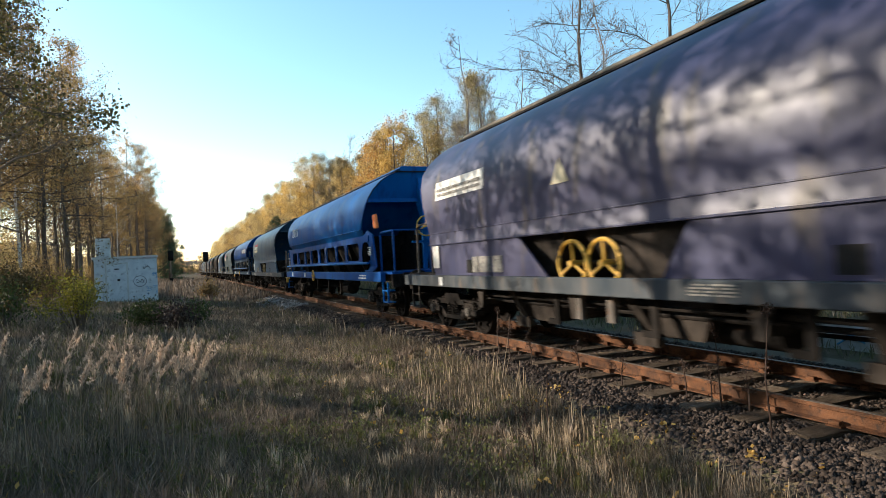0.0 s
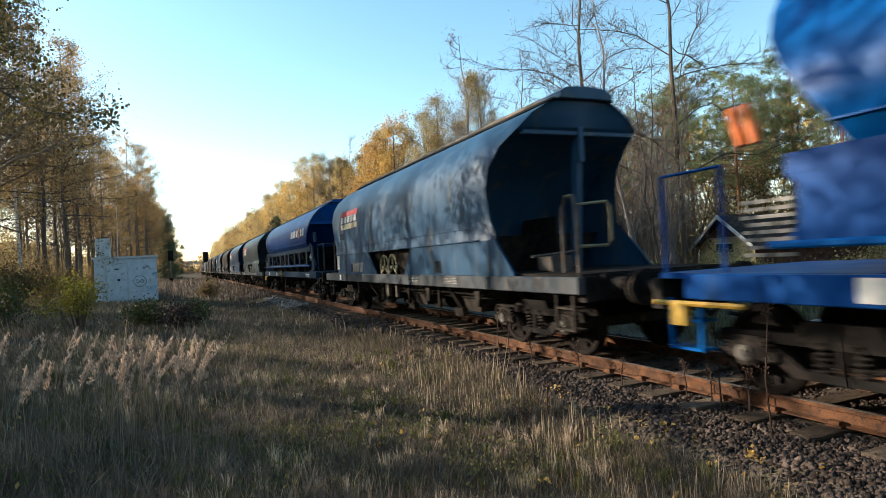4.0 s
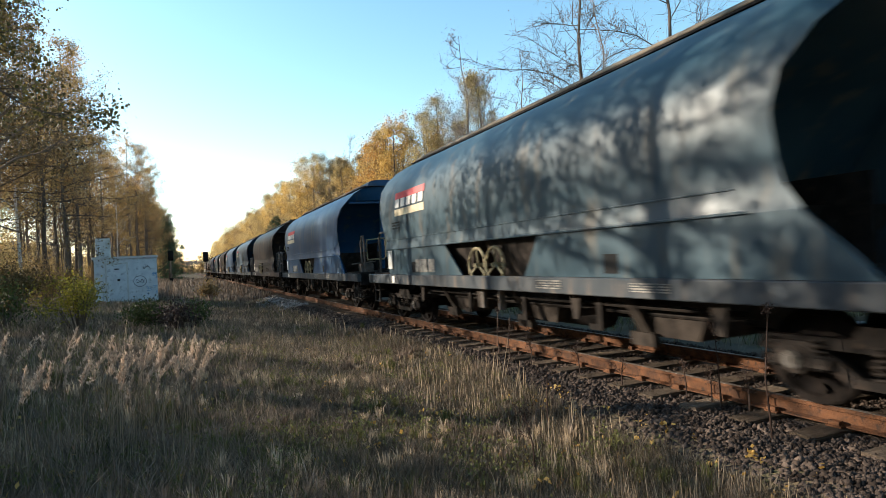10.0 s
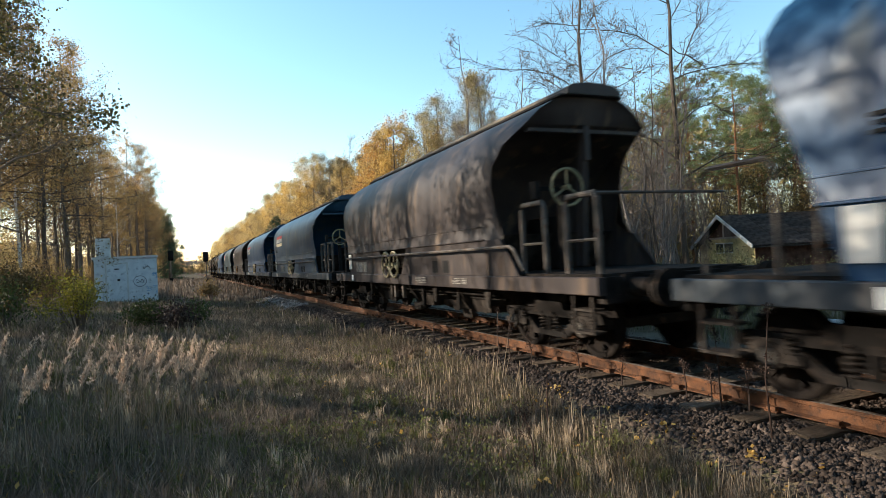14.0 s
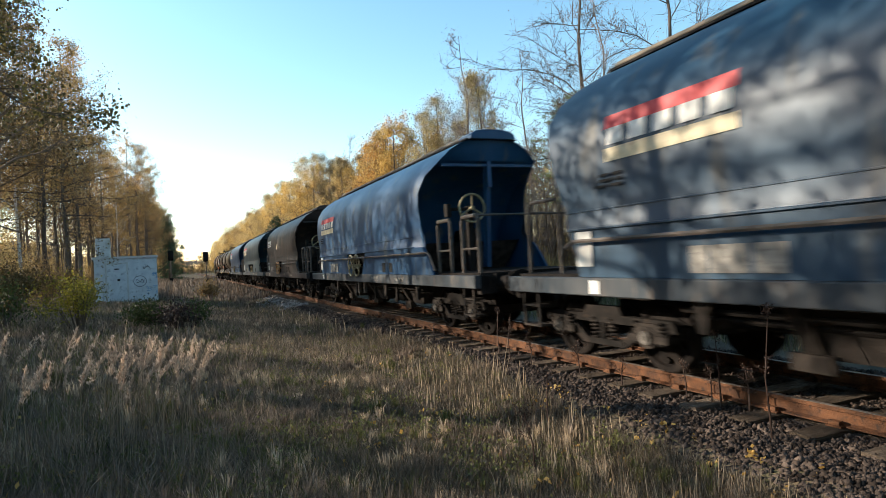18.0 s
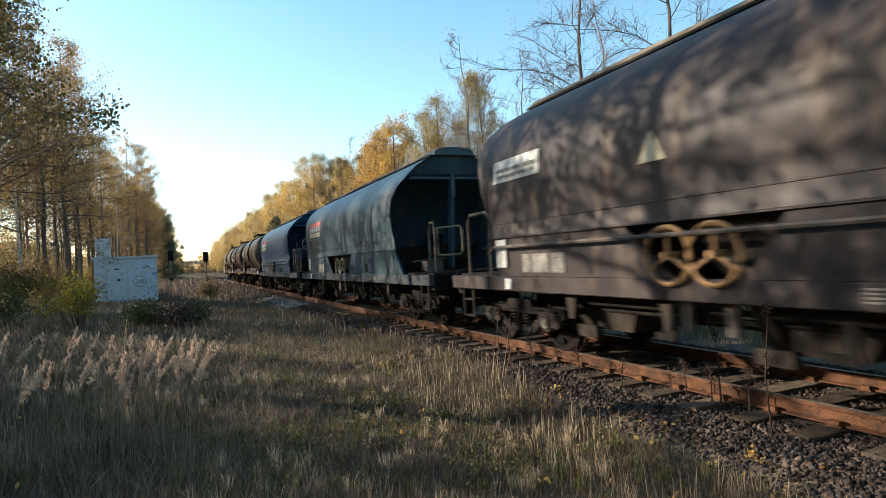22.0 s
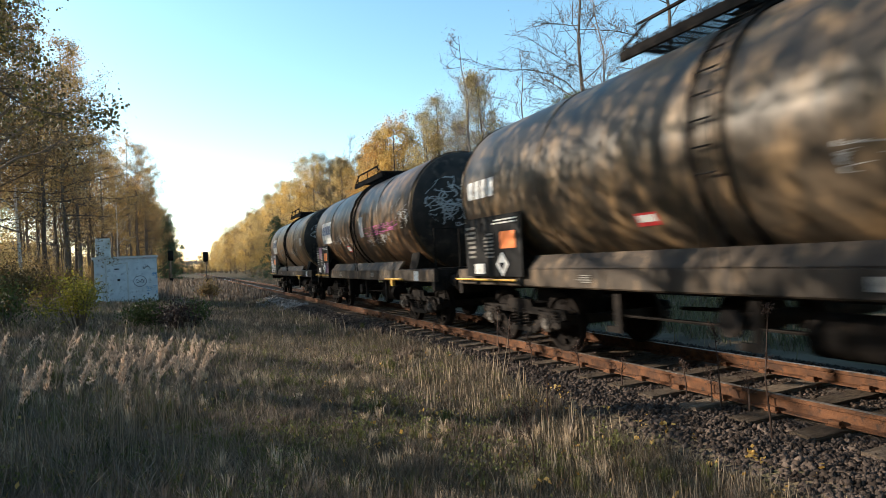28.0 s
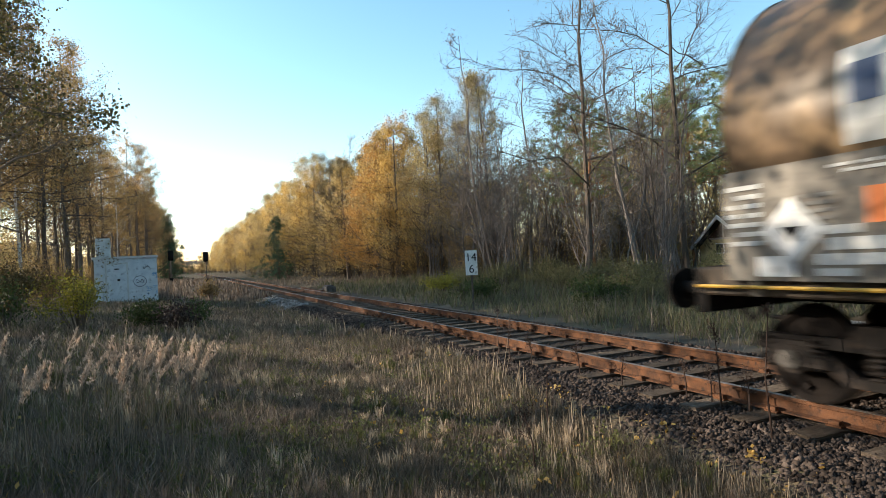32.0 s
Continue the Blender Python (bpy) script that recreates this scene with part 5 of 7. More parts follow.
FOREST_LEFT, FOREST_RIGHT = "trees along the clearing", "trees behind the track"
kinds = {
    "alder1": make_tree("tree", "tall slender tree with rusty autumn leaves", "tree", 11, BARK, L_RUST, 9000, 0.095, 0.22, h=16, r=0.15, first=0.33, limbs=34, reach=0.38, rise=0.42, twigs=6, fine=2),
    "alder2": make_tree("tree", "tall slender tree with thin brown foliage", "tree", 12, BARK, L_BROWN2, 8000, 0.095, 0.22, h=15, r=0.14, first=0.32, limbs=32, reach=0.38, rise=0.42, twigs=6, fine=2),
    "alder3": make_tree("tree", "slender half-bare autumn tree", "tree", 13, BARK, L_ORANGE, 4500, 0.095, 0.22, h=17, r=0.15, first=0.36, limbs=28, reach=0.30, rise=0.5, twigs=6, fine=3),
    "gold1": make_tree("tree", "autumn tree with golden leaves down to the ground", "tree", 14, BARK, L_GOLD, 13000, 0.115, 0.27, h=11.5, r=0.16, first=0.03, limbs=46, reach=0.42, rise=0.38, twigs=6, fine=1, crook=0.26),
    "gold2": make_tree("tree", "autumn tree with orange-brown leaves", "tree", 15, BARK, L_ORANGE, 12000, 0.115, 0.27, h=11, r=0.15, first=0.03, limbs=44, reach=0.44, rise=0.36, twigs=6, fine=1, crook=0.26),
    "gold3": make_tree("tree", "autumn tree with ochre leaves down to the ground", "tree", 16, BARK, L_OCHRE, 11500, 0.115, 0.27, h=12, r=0.16, first=0.04, limbs=44, reach=0.40, rise=0.4, twigs=6, fine=1, crook=0.26),
    "olive": make_tree("tree", "thin tree with yellowing olive leaves", "tree", 26, BARK, L_OLIVE, 9500, 0.075, 0.22, h=12.5, r=0.13, first=0.12, limbs=40, reach=0.32, rise=0.55, twigs=6, fine=3, crook=0.26),
    "oak": make_tree("oak_tree", "spreading oak with dark olive-brown leaves", "oak", 34, BARK, L_OAK, 26000, 0.085, 0.13, clumps=1.6, h=12, r=0.2, first=0.34, limbs=38, reach=0.44, rise=0.25, twigs=9, fine=3, crook=0.26),
    "bare1": make_tree("tree", "tall bare tree with knotty spreading limbs", "tree", 17, BARK, TWIG, 2600, 0.045, 0.16, h=17, r=0.135, first=0.22, limbs=22, reach=0.40, rise=0.6, twigs=17, fine=8, bend=0.05, thick=0.34, crook=0.3),
    "bare2": make_tree("tree", "leafless tree with fine pale twigs", "tree", 18, BARK_PALE, TWIG, 3400, 0.045, 0.2, h=13.5, r=0.10, first=0.2, limbs=22, reach=0.30, rise=0.75, twigs=9, fine=6, bend=0.08, crook=0.26, stems=2),
    "birch": make_tree("birch_tree", "thin white-barked birch with few yellow leaves", "birch", 19, BARK_BIRCH, L_GOLD, 2600, 0.09, 0.22, h=15, r=0.10, first=0.3, limbs=24, reach=0.2, rise=0.9, twigs=5, fine=2),
    "sapling1": make_tree("sapling", "thin crooked leafless sapling in the wood", "sapling", 35, BARK, L_OLIVE, 420, 0.06, 0.2, h=9.5, r=0.055, first=0.25, limbs=15, reach=0.27, rise=0.8, twigs=5, fine=3, bend=0.10, crook=0.25),
    "sapling2": make_tree("sapling", "pale crooked sapling with bare twigs", "sapling", 36, BARK_PALE, TWIG, 500, 0.05, 0.2, h=8, r=0.05, first=0.2, limbs=14, reach=0.3, rise=0.7, twigs=5, fine=3, bend=0.13, crook=0.28, stems=2),
    "thicket1": make_tree("thicket", "tangle of bare grey shrub stems", "shrub", 20, BARK, L_OLIVE, 500, 0.09, 0.3, h=5.0, r=0.035, first=0.2, limbs=7, reach=0.22, rise=1.0, twigs=4, fine=2, stems=9, bend=0.11),
    "thicket2": make_tree("thicket", "leafy brown undergrowth at the forest edge", "shrub", 21, BARK, L_RUST, 3600, 0.075, 0.3, h=4.0, r=0.03, first=0.1, limbs=6, reach=0.28, rise=0.8, twigs=3, fine=1, stems=8, bend=0.09),
    "thicket3": make_tree("thicket", "tall bare thicket with pale thin stems", "shrub", 22, BARK_PALE, TWIG, 500, 0.06, 0.2, h=8.0, r=0.05, first=0.2, limbs=9, reach=0.18, rise=1.1, twigs=4, fine=2, stems=7, bend=0.09),
    "thicket4": make_tree("thicket", "ochre-leaved undergrowth between the trunks", "shrub", 23, BARK, L_OCHRE, 4200, 0.08, 0.32, h=5.0, r=0.03, first=0.08, limbs=6, reach=0.26, rise=0.8, twigs=3, fine=1, stems=7, bend=0.09),
    "broad": make_tree("tree", "spreading tree with dull olive-brown leaves", "tree", 24, BARK, L_BROWN, 9000, 0.08, 0.16, h=12.5, r=0.17, first=0.3, limbs=28, reach=0.38, rise=0.35, twigs=7, fine=3, crook=0.28),
    "far1": make_tree("tree", "distant golden autumn tree", "tree", 27, BARK, L_GOLD, 4600, 0.20, 0.42, h=14, r=0.16, first=0.05, limbs=28, reach=0.34, rise=0.5, twigs=3, fine=0),
    "far2": make_tree("tree", "distant ochre autumn tree", "tree", 28, BARK, L_OCHRE, 4600, 0.20, 0.42, h=14, r=0.16, first=0.05, limbs=28, reach=0.33, rise=0.5, twigs=3, fine=0),
    "far3": make_tree("tree", "distant rusty autumn tree", "tree", 29, BARK, L_RUST, 2600, 0.24, 0.42, h=15, r=0.15, first=0.15, limbs=24, reach=0.27, rise=0.5, twigs=3, fine=0),
}


def pine(seed, h, name="pine_tree", label="tall pine with a reddish trunk and loose green crown"):
    rng = random.Random(seed)
    g, _ = skeleton(rng, h, 0.2, first=0.4, limbs=8, reach=0.1, twigs=2, fine=0)
    tips = []
    for k in range(38):
        t = 0.42 + 0.58 * (k + rng.random()) / 38
        a, ln = rng.uniform(0, 6.28), (0.5 + 3.0 * math.sin(min(1.0, (1.06 - t) / 0.5) * 1.57)) * rng.uniform(0.5, 1.15)
        q = Vector((0, 0, h * t))
        e = q + Vector((math.cos(a) * ln, math.sin(a) * ln, ln * rng.uniform(-0.1, 0.45)))
        m = q.lerp(e, 0.5) + Vector((0, 0, -0.1 * ln))
        g.tube([q, m, e], 0.05 * (1.2 - t), 4, 0.012)
        for j in range(5):
            c = q.lerp(e, rng.uniform(0.5, 1.05)) + Vector((rng.gauss(0, 0.3), rng.gauss(0, 0.3), rng.gauss(0.1, 0.12)))
            g.tube([q.lerp(e, 0.45), c], 0.014, 3, 0.006)
            for i in range(5):
                tips.append((c.x + rng.gauss(0, 0.26), c.y + rng.gauss(0, 0.26), c.z + rng.gauss(0.05, 0.09)))
    root = empty(name, label, "pine")
    part("trunk", g, BARK_PINE, root, "", True)
    part("crown", leaf_mesh("crown", tips, 19000, 0.10, 0.17, NEEDLE, 0.24, -0.5, seed, 1.0), NEEDLE, root)
    return root


def spruce(seed, h, needles, label, reach=0.27):
    rng = random.Random(seed)
    g = Geo().tube([(0, 0, -0.2), (0, 0, h * 0.5), (0, 0, h)], 0.16, 6, 0.02)
    tips = []
    for k in range(64):
        t = 0.04 + 0.95 * k / 64
        a, ln = k * 2.4, (1.04 - t) ** 0.8 * h * reach * rng.uniform(0.45, 1.2)
        q = Vector((0, 0, h * t))
        e = q + Vector((math.cos(a) * ln, math.sin(a) * ln, -ln * rng.uniform(-0.1, 0.3)))
        g.tube([q, e], 0.03, 3, 0.008)
        for j in range(7):
            tips.append(tuple(q.lerp(e, rng.uniform(0.15, 1.05)) + Vector((rng.gauss(0, 0.17), rng.gauss(0, 0.17), rng.gauss(-0.05, 0.12)))))
    root = empty("spruce_tree", label, "spruce")
    part("trunk", g, BARK, root)
    part("crown", leaf_mesh("crown", tips, 6500, 0.12, 0.22, needles, 0.4, 0.3, seed, 0.7), needles, root)
    return root


kinds["pine1"], kinds["pine2"] = pine(31, 15), pine(32, 17)
kinds["spruce"] = spruce(33, 9, NEEDLE_DARK, "dark green spruce at the forest edge", 0.36)
kinds["spruce2"] = spruce(37, 9, NEEDLE_BLUE, "blue-green young spruce beside the track", 0.42)
used = set()


def plant(kind, x, y, s=1.0, turn=None, group="", label=""):
    """Sets one tree of a kind on the ground; the first takes the model itself."""
    m = pose(x, y, ground_z(x, y) - 0.02, 0, 0, random.uniform(0, 360) if turn is None else turn)
    m = m @ Matrix.Diagonal((s * random.uniform(0.9, 1.1), s * random.uniform(0.9, 1.1), s, 1))
    if kind in used:
        ob = copy_thing(kinds[kind], m)
    else:
        ob = kinds[kind]
        ob.matrix_basis = m
        used.add(kind)
    return tagged(ob, label, group=group)


def plant_copy(kind, x, y, s=1.0, turn=None, group=""):
    """A copy whose scale is in its pose, free of the model's own."""
    ob = kinds[kind]
    made = copy_thing(ob, pose(0, 0, 0))
    made.matrix_basis = pose(x, y, ground_z(x, y) - 0.02, 0, 0, random.uniform(0, 360) if turn is None else turn) @ Matrix.Diagonal((s * random.uniform(0.9, 1.1), s * random.uniform(0.9, 1.1), s, 1))
    return tagged(made, group=group)


rnd = random.Random(5)


def in_view_of_shed(x, y):
    a = math.degrees(math.atan2(x - EYE.x, y))
    return 45.5 < a < 60 and math.hypot(x - EYE.x, y) < 33


def left_edge(y):
    """How far left of the track the forest's first trunks stand."""
    return -14.2 if y < 46 else -14.2 + 3.6 * min(1.0, (y - 46) / 34)


# left of the track: rows of slender trees from beside the camera to the far end
y = -6.0
while y < 330:
    for row in range(1 if y < 34 else 3 if y < 140 else 2):
        x = left_edge(y) - row * rnd.uniform(2.6, 4.0) - rnd.uniform(0, 1.4)
        kind = rnd.choice(("alder1", "alder2", "alder3", "alder1", "alder3", "alder1", "birch" if row < 2 else "alder3")) if y < 105 else rnd.choice(("far3", "far3", "far2"))
        # gap left so that sun reaches the near wagons
        if 11 < y < 20.0:
            continue
        # these stand out of view, added to throw dappled shade on the train
        if y < 30:
            kind = rnd.choice(("alder3", "alder3", "alder2", "alder1", "sapling1"))
        plant_copy(kind, x, y + rnd.uniform(-1.5, 1.5), rnd.uniform(0.85, 1.08), group=FOREST_LEFT)
    y += 3.3 if y < 34 else 4.0 if y < 60 else 4.6 if y < 100 else 5.5 if y < 160 else 9
for k in range(46):
    y = 30 + 90 * (k + rnd.random()) / 46
    plant_copy(rnd.choice(("thicket2", "thicket4", "thicket2", "thicket1", "sapling1")), left_edge(y) - rnd.uniform(-0.6, 6), y, rnd.uniform(0.4, 0.75), group="undergrowth")
for k in range(30):
    y = 30 + 45 * (k + rnd.random()) / 30
    plant_copy(rnd.choice(("thicket2", "thicket1", "thicket2")), left_edge(y) - 1 - rnd.uniform(0, 7), y, rnd.uniform(0.45, 0.7), group="undergrowth")
for k in range(26):
    y = 24 + 50 * (k + rnd.random()) / 26
    plant_copy(rnd.choice(("sapling1", "sapling1", "sapling2")), left_edge(y) + 0.6 - rnd.uniform(0, 5), y, rnd.uniform(0.7, 1.1), group=FOREST_LEFT)
# undergrowth beside the clearing, out of view: added to shade grass, ballast and bogies
y = -8.0
while y < 34:
    plant_copy(rnd.choice(("thicket2", "thicket4", "thicket2")), -14.2 - rnd.uniform(0, 3.0), y, rnd.uniform(1.05, 1.4), group="undergrowth")
    y += rnd.uniform(1.3, 2.0)
    # opening that lets a band of sun fall across the grass
    if 11.2 < y < 14.2:
        y = 14.2
for k in range(4):
    plant_copy("thicket2", -13.4 - rnd.uniform(0, 0.8), 3.6 + 1.5 * k, rnd.uniform(1.0, 1.3), group="undergrowth")
# unseen low bushes added to shade the grass at the near left
for x, y, q in ((-10.6, 7.2, 0.62), (-11.4, 8.6, 0.68), (-10.9, 5.6, 0.6), (-12.0, 6.6, 0.8), (-10.2, 4.2, 0.55), (-12.3, 9.8, 0.7), (-11.0, 10.4, 0.6), (-11.7, 12.0, 0.62), (-10.4, 9.0, 0.6)):
    plant_copy("thicket2", x, y, q, group="undergrowth")
    plant_copy("thicket4", x - 0.9, y + 0.4, q * 0.85, group="undergrowth")
# one more unseen thicket, added to shade the near ballast
plant_copy("thicket4", -18.2, 11.6, 1.4, group="undergrowth")
# right of the track: far golden wall
y = 44.0
while y < 335:
    for row in range(3 if y < 90 else 2):
        x = 9.0 + row * rnd.uniform(3, 4.5) + rnd.uniform(-0.8, 1.2)
        s = rnd.uniform(0.85, 1.15) * (0.94 if y < 66 else 1.22 if y < 92 else 1.12 if y < 120 else 0.97)
        kind = rnd.choice(("gold1", "gold2", "gold3", "gold1", "olive", "gold2", "olive", "gold3", "bare2", "broad")) if y < 120 else rnd.choice(("far1", "far2", "far2", "far2", "far3"))
        plant_copy(kind, x, y + rnd.uniform(-1.5, 1.5), s, group=FOREST_RIGHT)
    y += 4.0 if y < 120 else 6 if y < 200 else 8
# trees that close the far end
for k in range(12):
    plant_copy(rnd.choice(("far2", "far3")), (-17 - k * 1.6) if k % 2 else (12 + k * 1.6), 350 + rnd.uniform(0, 25), rnd.uniform(0.7, 1.0), group=FOREST_RIGHT)
for k in range(13):
    plant_copy("thicket2", -13 + k * 1.9, 338 + rnd.uniform(0, 6), rnd.uniform(0.9, 1.6), group="undergrowth")
for k in range(9):
    plant_copy("spruce", -12 + k * 2.5, 347 + rnd.uniform(0, 5), rnd.uniform(0.35, 0.7), group=FOREST_RIGHT)
for k in range(6):
    plant_copy(rnd.choice(("far2", "far3")), 1.8 + 2.2 * k, 338 + rnd.uniform(0, 4), rnd.uniform(0.6, 0.85), group=FOREST_RIGHT)
    plant_copy("far3", -7.0 - 2.0 * k, 338 + rnd.uniform(0, 4), rnd.uniform(0.6, 0.85), group=FOREST_LEFT)
# right of the track: nearer half-bare mixed wood
y = -8.0
while y < 46:
    for row in range(5):
        x = 11.0 + row * rnd.uniform(3.0, 4.4) + rnd.uniform(-1.0, 1.5)
        if in_view_of_shed(x, y) or (17 < x < 28 and 16 < y < 27):
            continue
        if y > 24:
            if row < 2:
                kind, s = rnd.choice(("sapling1", "bare2", "sapling2", "thicket3", "olive" if y > 34 else "sapling1")), rnd.uniform(0.75, 1.0)
            elif row == 2:
                kind, s = rnd.choice(("olive", "bare2", "bare2", "sapling1")), rnd.uniform(0.75, 0.92)
            else:
                kind, s = rnd.choice(("pine1", "pine2", "olive", "alder2")), rnd.uniform(0.62, 0.78)
        else:
            kind, s = (rnd.choice(("pine1", "pine2", "pine1", "bare2")) if row > 2 and not (y < 24 and rnd.random() < 0.4) else rnd.choice(("bare2", "sapling1", "pine1", "thicket3", "sapling2"))), rnd.uniform(0.5, 0.72)
        plant_copy(kind, x, y + rnd.uniform(-1.8, 1.8), s, group=FOREST_RIGHT)
    y += 4.0
for k in range(96):
    y = -4 + 104 * (k + rnd.random()) / 96
    x = 9.0 + rnd.uniform(0, 6) if y > 34 else 10.0 + rnd.uniform(0, 10)
    if in_view_of_shed(x, y):
        continue
    plant_copy(rnd.choice(("thicket1", "thicket3", "thicket3", "thicket2", "thicket4")), x, y, rnd.uniform(0.7, 1.15), group="undergrowth")
for k in range(26):
    plant_copy(rnd.choice(("thicket2", "thicket4", "thicket3")), rnd.uniform(26, 40), -6 + k * 2.4, rnd.uniform(1.0, 1.4), group="undergrowth")
for k in range(70):
    a, d = radians(19 + 29 * (k + rnd.random()) / 70), rnd.uniform(21, 38)
    x, y = EYE.x + d * math.sin(a), d * math.cos(a)
    if x > 9.0 and not in_view_of_shed(x, y):
        plant_copy(rnd.choice(("sapling1", "sapling2", "thicket1", "sapling1", "thicket3")), x, y, rnd.uniform(0.65, 1.0), group="undergrowth")
for k in range(12):
    plant_copy(rnd.choice(("thicket4", "thicket2", "thicket2")), rnd.uniform(12, 18), 26 + k * 1.7, rnd.uniform(0.8, 1.3), group="undergrowth")
# pines and scrub that fill the view behind the shed and at the right
for k in range(14):
    a, d = radians(45 + 20 * (k + rnd.random()) / 14), rnd.uniform(34, 48) if k % 3 else rnd.uniform(24, 33)
    if d < 33 and math.degrees(a) < 60:
        d = rnd.uniform(36, 44)
    plant_copy(rnd.choice(("pine1", "pine2")), EYE.x + d * math.sin(a), d * math.cos(a), rnd.uniform(0.62, 0.82) * (1.0 if d > 33 else 0.8), group=FOREST_RIGHT)
for k in range(30):
    a, d = radians(40 + 26 * (k + rnd.random()) / 30), rnd.uniform(36, 50)
    plant_copy(rnd.choice(("thicket4", "thicket2", "thicket3", "thicket3")), EYE.x + d * math.sin(a), d * math.cos(a), rnd.uniform(1.0, 1.5), group="undergrowth")
# unseen woods added behind the camera's stand, to keep skylight off the wagon ends
for k in range(16):
    for x in (-15 - rnd.uniform(0, 5), 13 + rnd.uniform(0, 5), -24 - rnd.uniform(0, 5)):
        plant_copy(rnd.choice(("far2", "far3")), x, -10 - k * 4.5, rnd.uniform(0.9, 1.1), group="trees behind the clearing")
# single trees that stand out
plant("bare1", 9.6, 20.7, 1.0, 40, FOREST_RIGHT)
plant_copy("bare1", 12.5, 18.0, 1.05, 190, FOREST_RIGHT)
plant("bare2", 11.4, 19.4, 0.95, 10, FOREST_RIGHT)
plant("pine2", 17.5, 9.2, 0.85, 0, FOREST_RIGHT)
plant("pine1", 16.5, 12.6, 0.8, 120, FOREST_RIGHT)
plant("spruce2", 5.9, 86.0, 1.0, 0, FOREST_RIGHT)
plant_copy("spruce2", 6.9, 90.0, 0.95, 50, FOREST_RIGHT)
plant_copy("spruce2", 5.4, 81.5, 0.6, 120, FOREST_RIGHT)
plant("spruce", -8.6, 118.0, 1.35, 50, FOREST_LEFT)
plant_copy("spruce", -9.8, 126.0, 1.5, 10, FOREST_LEFT)
plant_copy("spruce", -8.6, 138.0, 1.1, 90, FOREST_LEFT)
plant("oak", -11.8, 13.0, 1.0, 20, FOREST_LEFT)
plant("broad", -12.4, 21.5, 0.98, 250, FOREST_LEFT)
plant("sapling1", 10.5, 31.5, 1.1, 0, FOREST_RIGHT)
plant("sapling2", 9.9, 28.5, 1.1, 0, FOREST_RIGHT)
plant_copy("bare2", 10.5, 31.0, 1.03, 40, FOREST_RIGHT)
plant_copy("bare2", 9.9, 33.5, 0.95, 160, FOREST_RIGHT)
plant_copy("bare2", 11.6, 28.0, 1.0, 250, FOREST_RIGHT)
plant_copy("olive", 12.0, 37.0, 1.12, 30, FOREST_RIGHT)
plant_copy("olive", 10.8, 38.8, 1.05, 110, FOREST_RIGHT)
plant_copy("olive", 13.4, 36.0, 1.12, 210, FOREST_RIGHT)
plant_copy("olive", 14.4, 39.0, 1.1, 300, FOREST_RIGHT)
plant_copy("olive", 10.6, 41.5, 1.02, 80, FOREST_RIGHT)
plant_copy("broad", -13.6, 25.5, 1.05, 130, FOREST_LEFT)
plant_copy("alder1", -12.9, 37.0, 0.9, 130, FOREST_LEFT)
plant("alder1", -12.8, 43.0, 1.0, 0, FOREST_LEFT)
plant("alder2", -13.2, 28.5, 0.95, 70, FOREST_LEFT)
plant("alder3", -13.0, 49.0, 1.0, 0, FOREST_LEFT)
plant("birch", -13.8, 72.0, 1.0, 0, FOREST_LEFT)
plant("gold1", 10.5, 60.0, 1.0, 0, FOREST_RIGHT)
plant("gold2", 9.5, 50.0, 1.0, 0, FOREST_RIGHT)
plant("gold3", 9.6, 46.5, 1.0, 0, FOREST_RIGHT)
plant("olive", 9.8, 39.0, 0.9, 0, FOREST_RIGHT)
plant("far1", 12.0, 180.0, 1.0, 0, FOREST_RIGHT)
plant("far2", 12.0, 210.0, 1.0, 0, FOREST_RIGHT)
plant("far3", -13.0, 190.0, 1.0, 0, FOREST_LEFT)
plant("thicket1", 9.5, 40.0, 0.9, 0, "undergrowth")
plant("thicket2", -12.5, 34.0, 0.7, 0, "undergrowth")
plant("thicket3", 10.6, 30.0, 1.0, 0, "undergrowth")
plant("thicket4", 9.5, 47.0, 0.8, 0, "undergrowth")


def bush(name, label, x, y, h, r, leaf, count, size, seed):
    rng = random.Random(seed)
    g, tips = Geo(), []
    for k in range(16):
        a, d = rng.uniform(0, 6.28), rng.uniform(0.1, 1.0)
        e = Vector((math.cos(a) * d * r, math.sin(a) * d * r, h * rng.uniform(0.55, 1.0) * (1.1 - 0.4 * d)))
        m = e * 0.5 + Vector((0, 0, 0.15 * h))
        g.tube([(e.x * 0.1, e.y * 0.1, -0.05), m, e], 0.018, 4, 0.004)
        for j in range(10):
            t = rng.uniform(-0.35, 1.0)
            tips.append(tuple(m.lerp(e, t) + Vector((rng.gauss(0, 0.12), rng.gauss(0, 0.12), rng.gauss(0, 0.12)))))
    root = empty(name, label, "bush")
    part("stem", g, BARK, root)
    part("foliage", leaf_mesh("foliage", tips, count, 0.13, size, leaf, 1.0, 0.1, seed), leaf, root)
    root.location = (x, y, ground_z(x, y))
    return root


# scrub along the verge behind the track
verge_rng = random.Random(77)
scrub = [bush("scrub_bush", "low olive scrub bush on the verge behind the track", x, y, h, r, L_SCRUB, 1500, 0.05, 300 + k)
         for k, (x, y, h, r) in enumerate(((7.4, 15.0, 1.2, 1.0), (8.6, 19.0, 1.5, 1.1), (7.0, 11.4, 0.9, 0.9)))]
for b in scrub:
    tagged(b, "low olive scrub bush on the verge behind the track", "bush", "scrub on the verge")
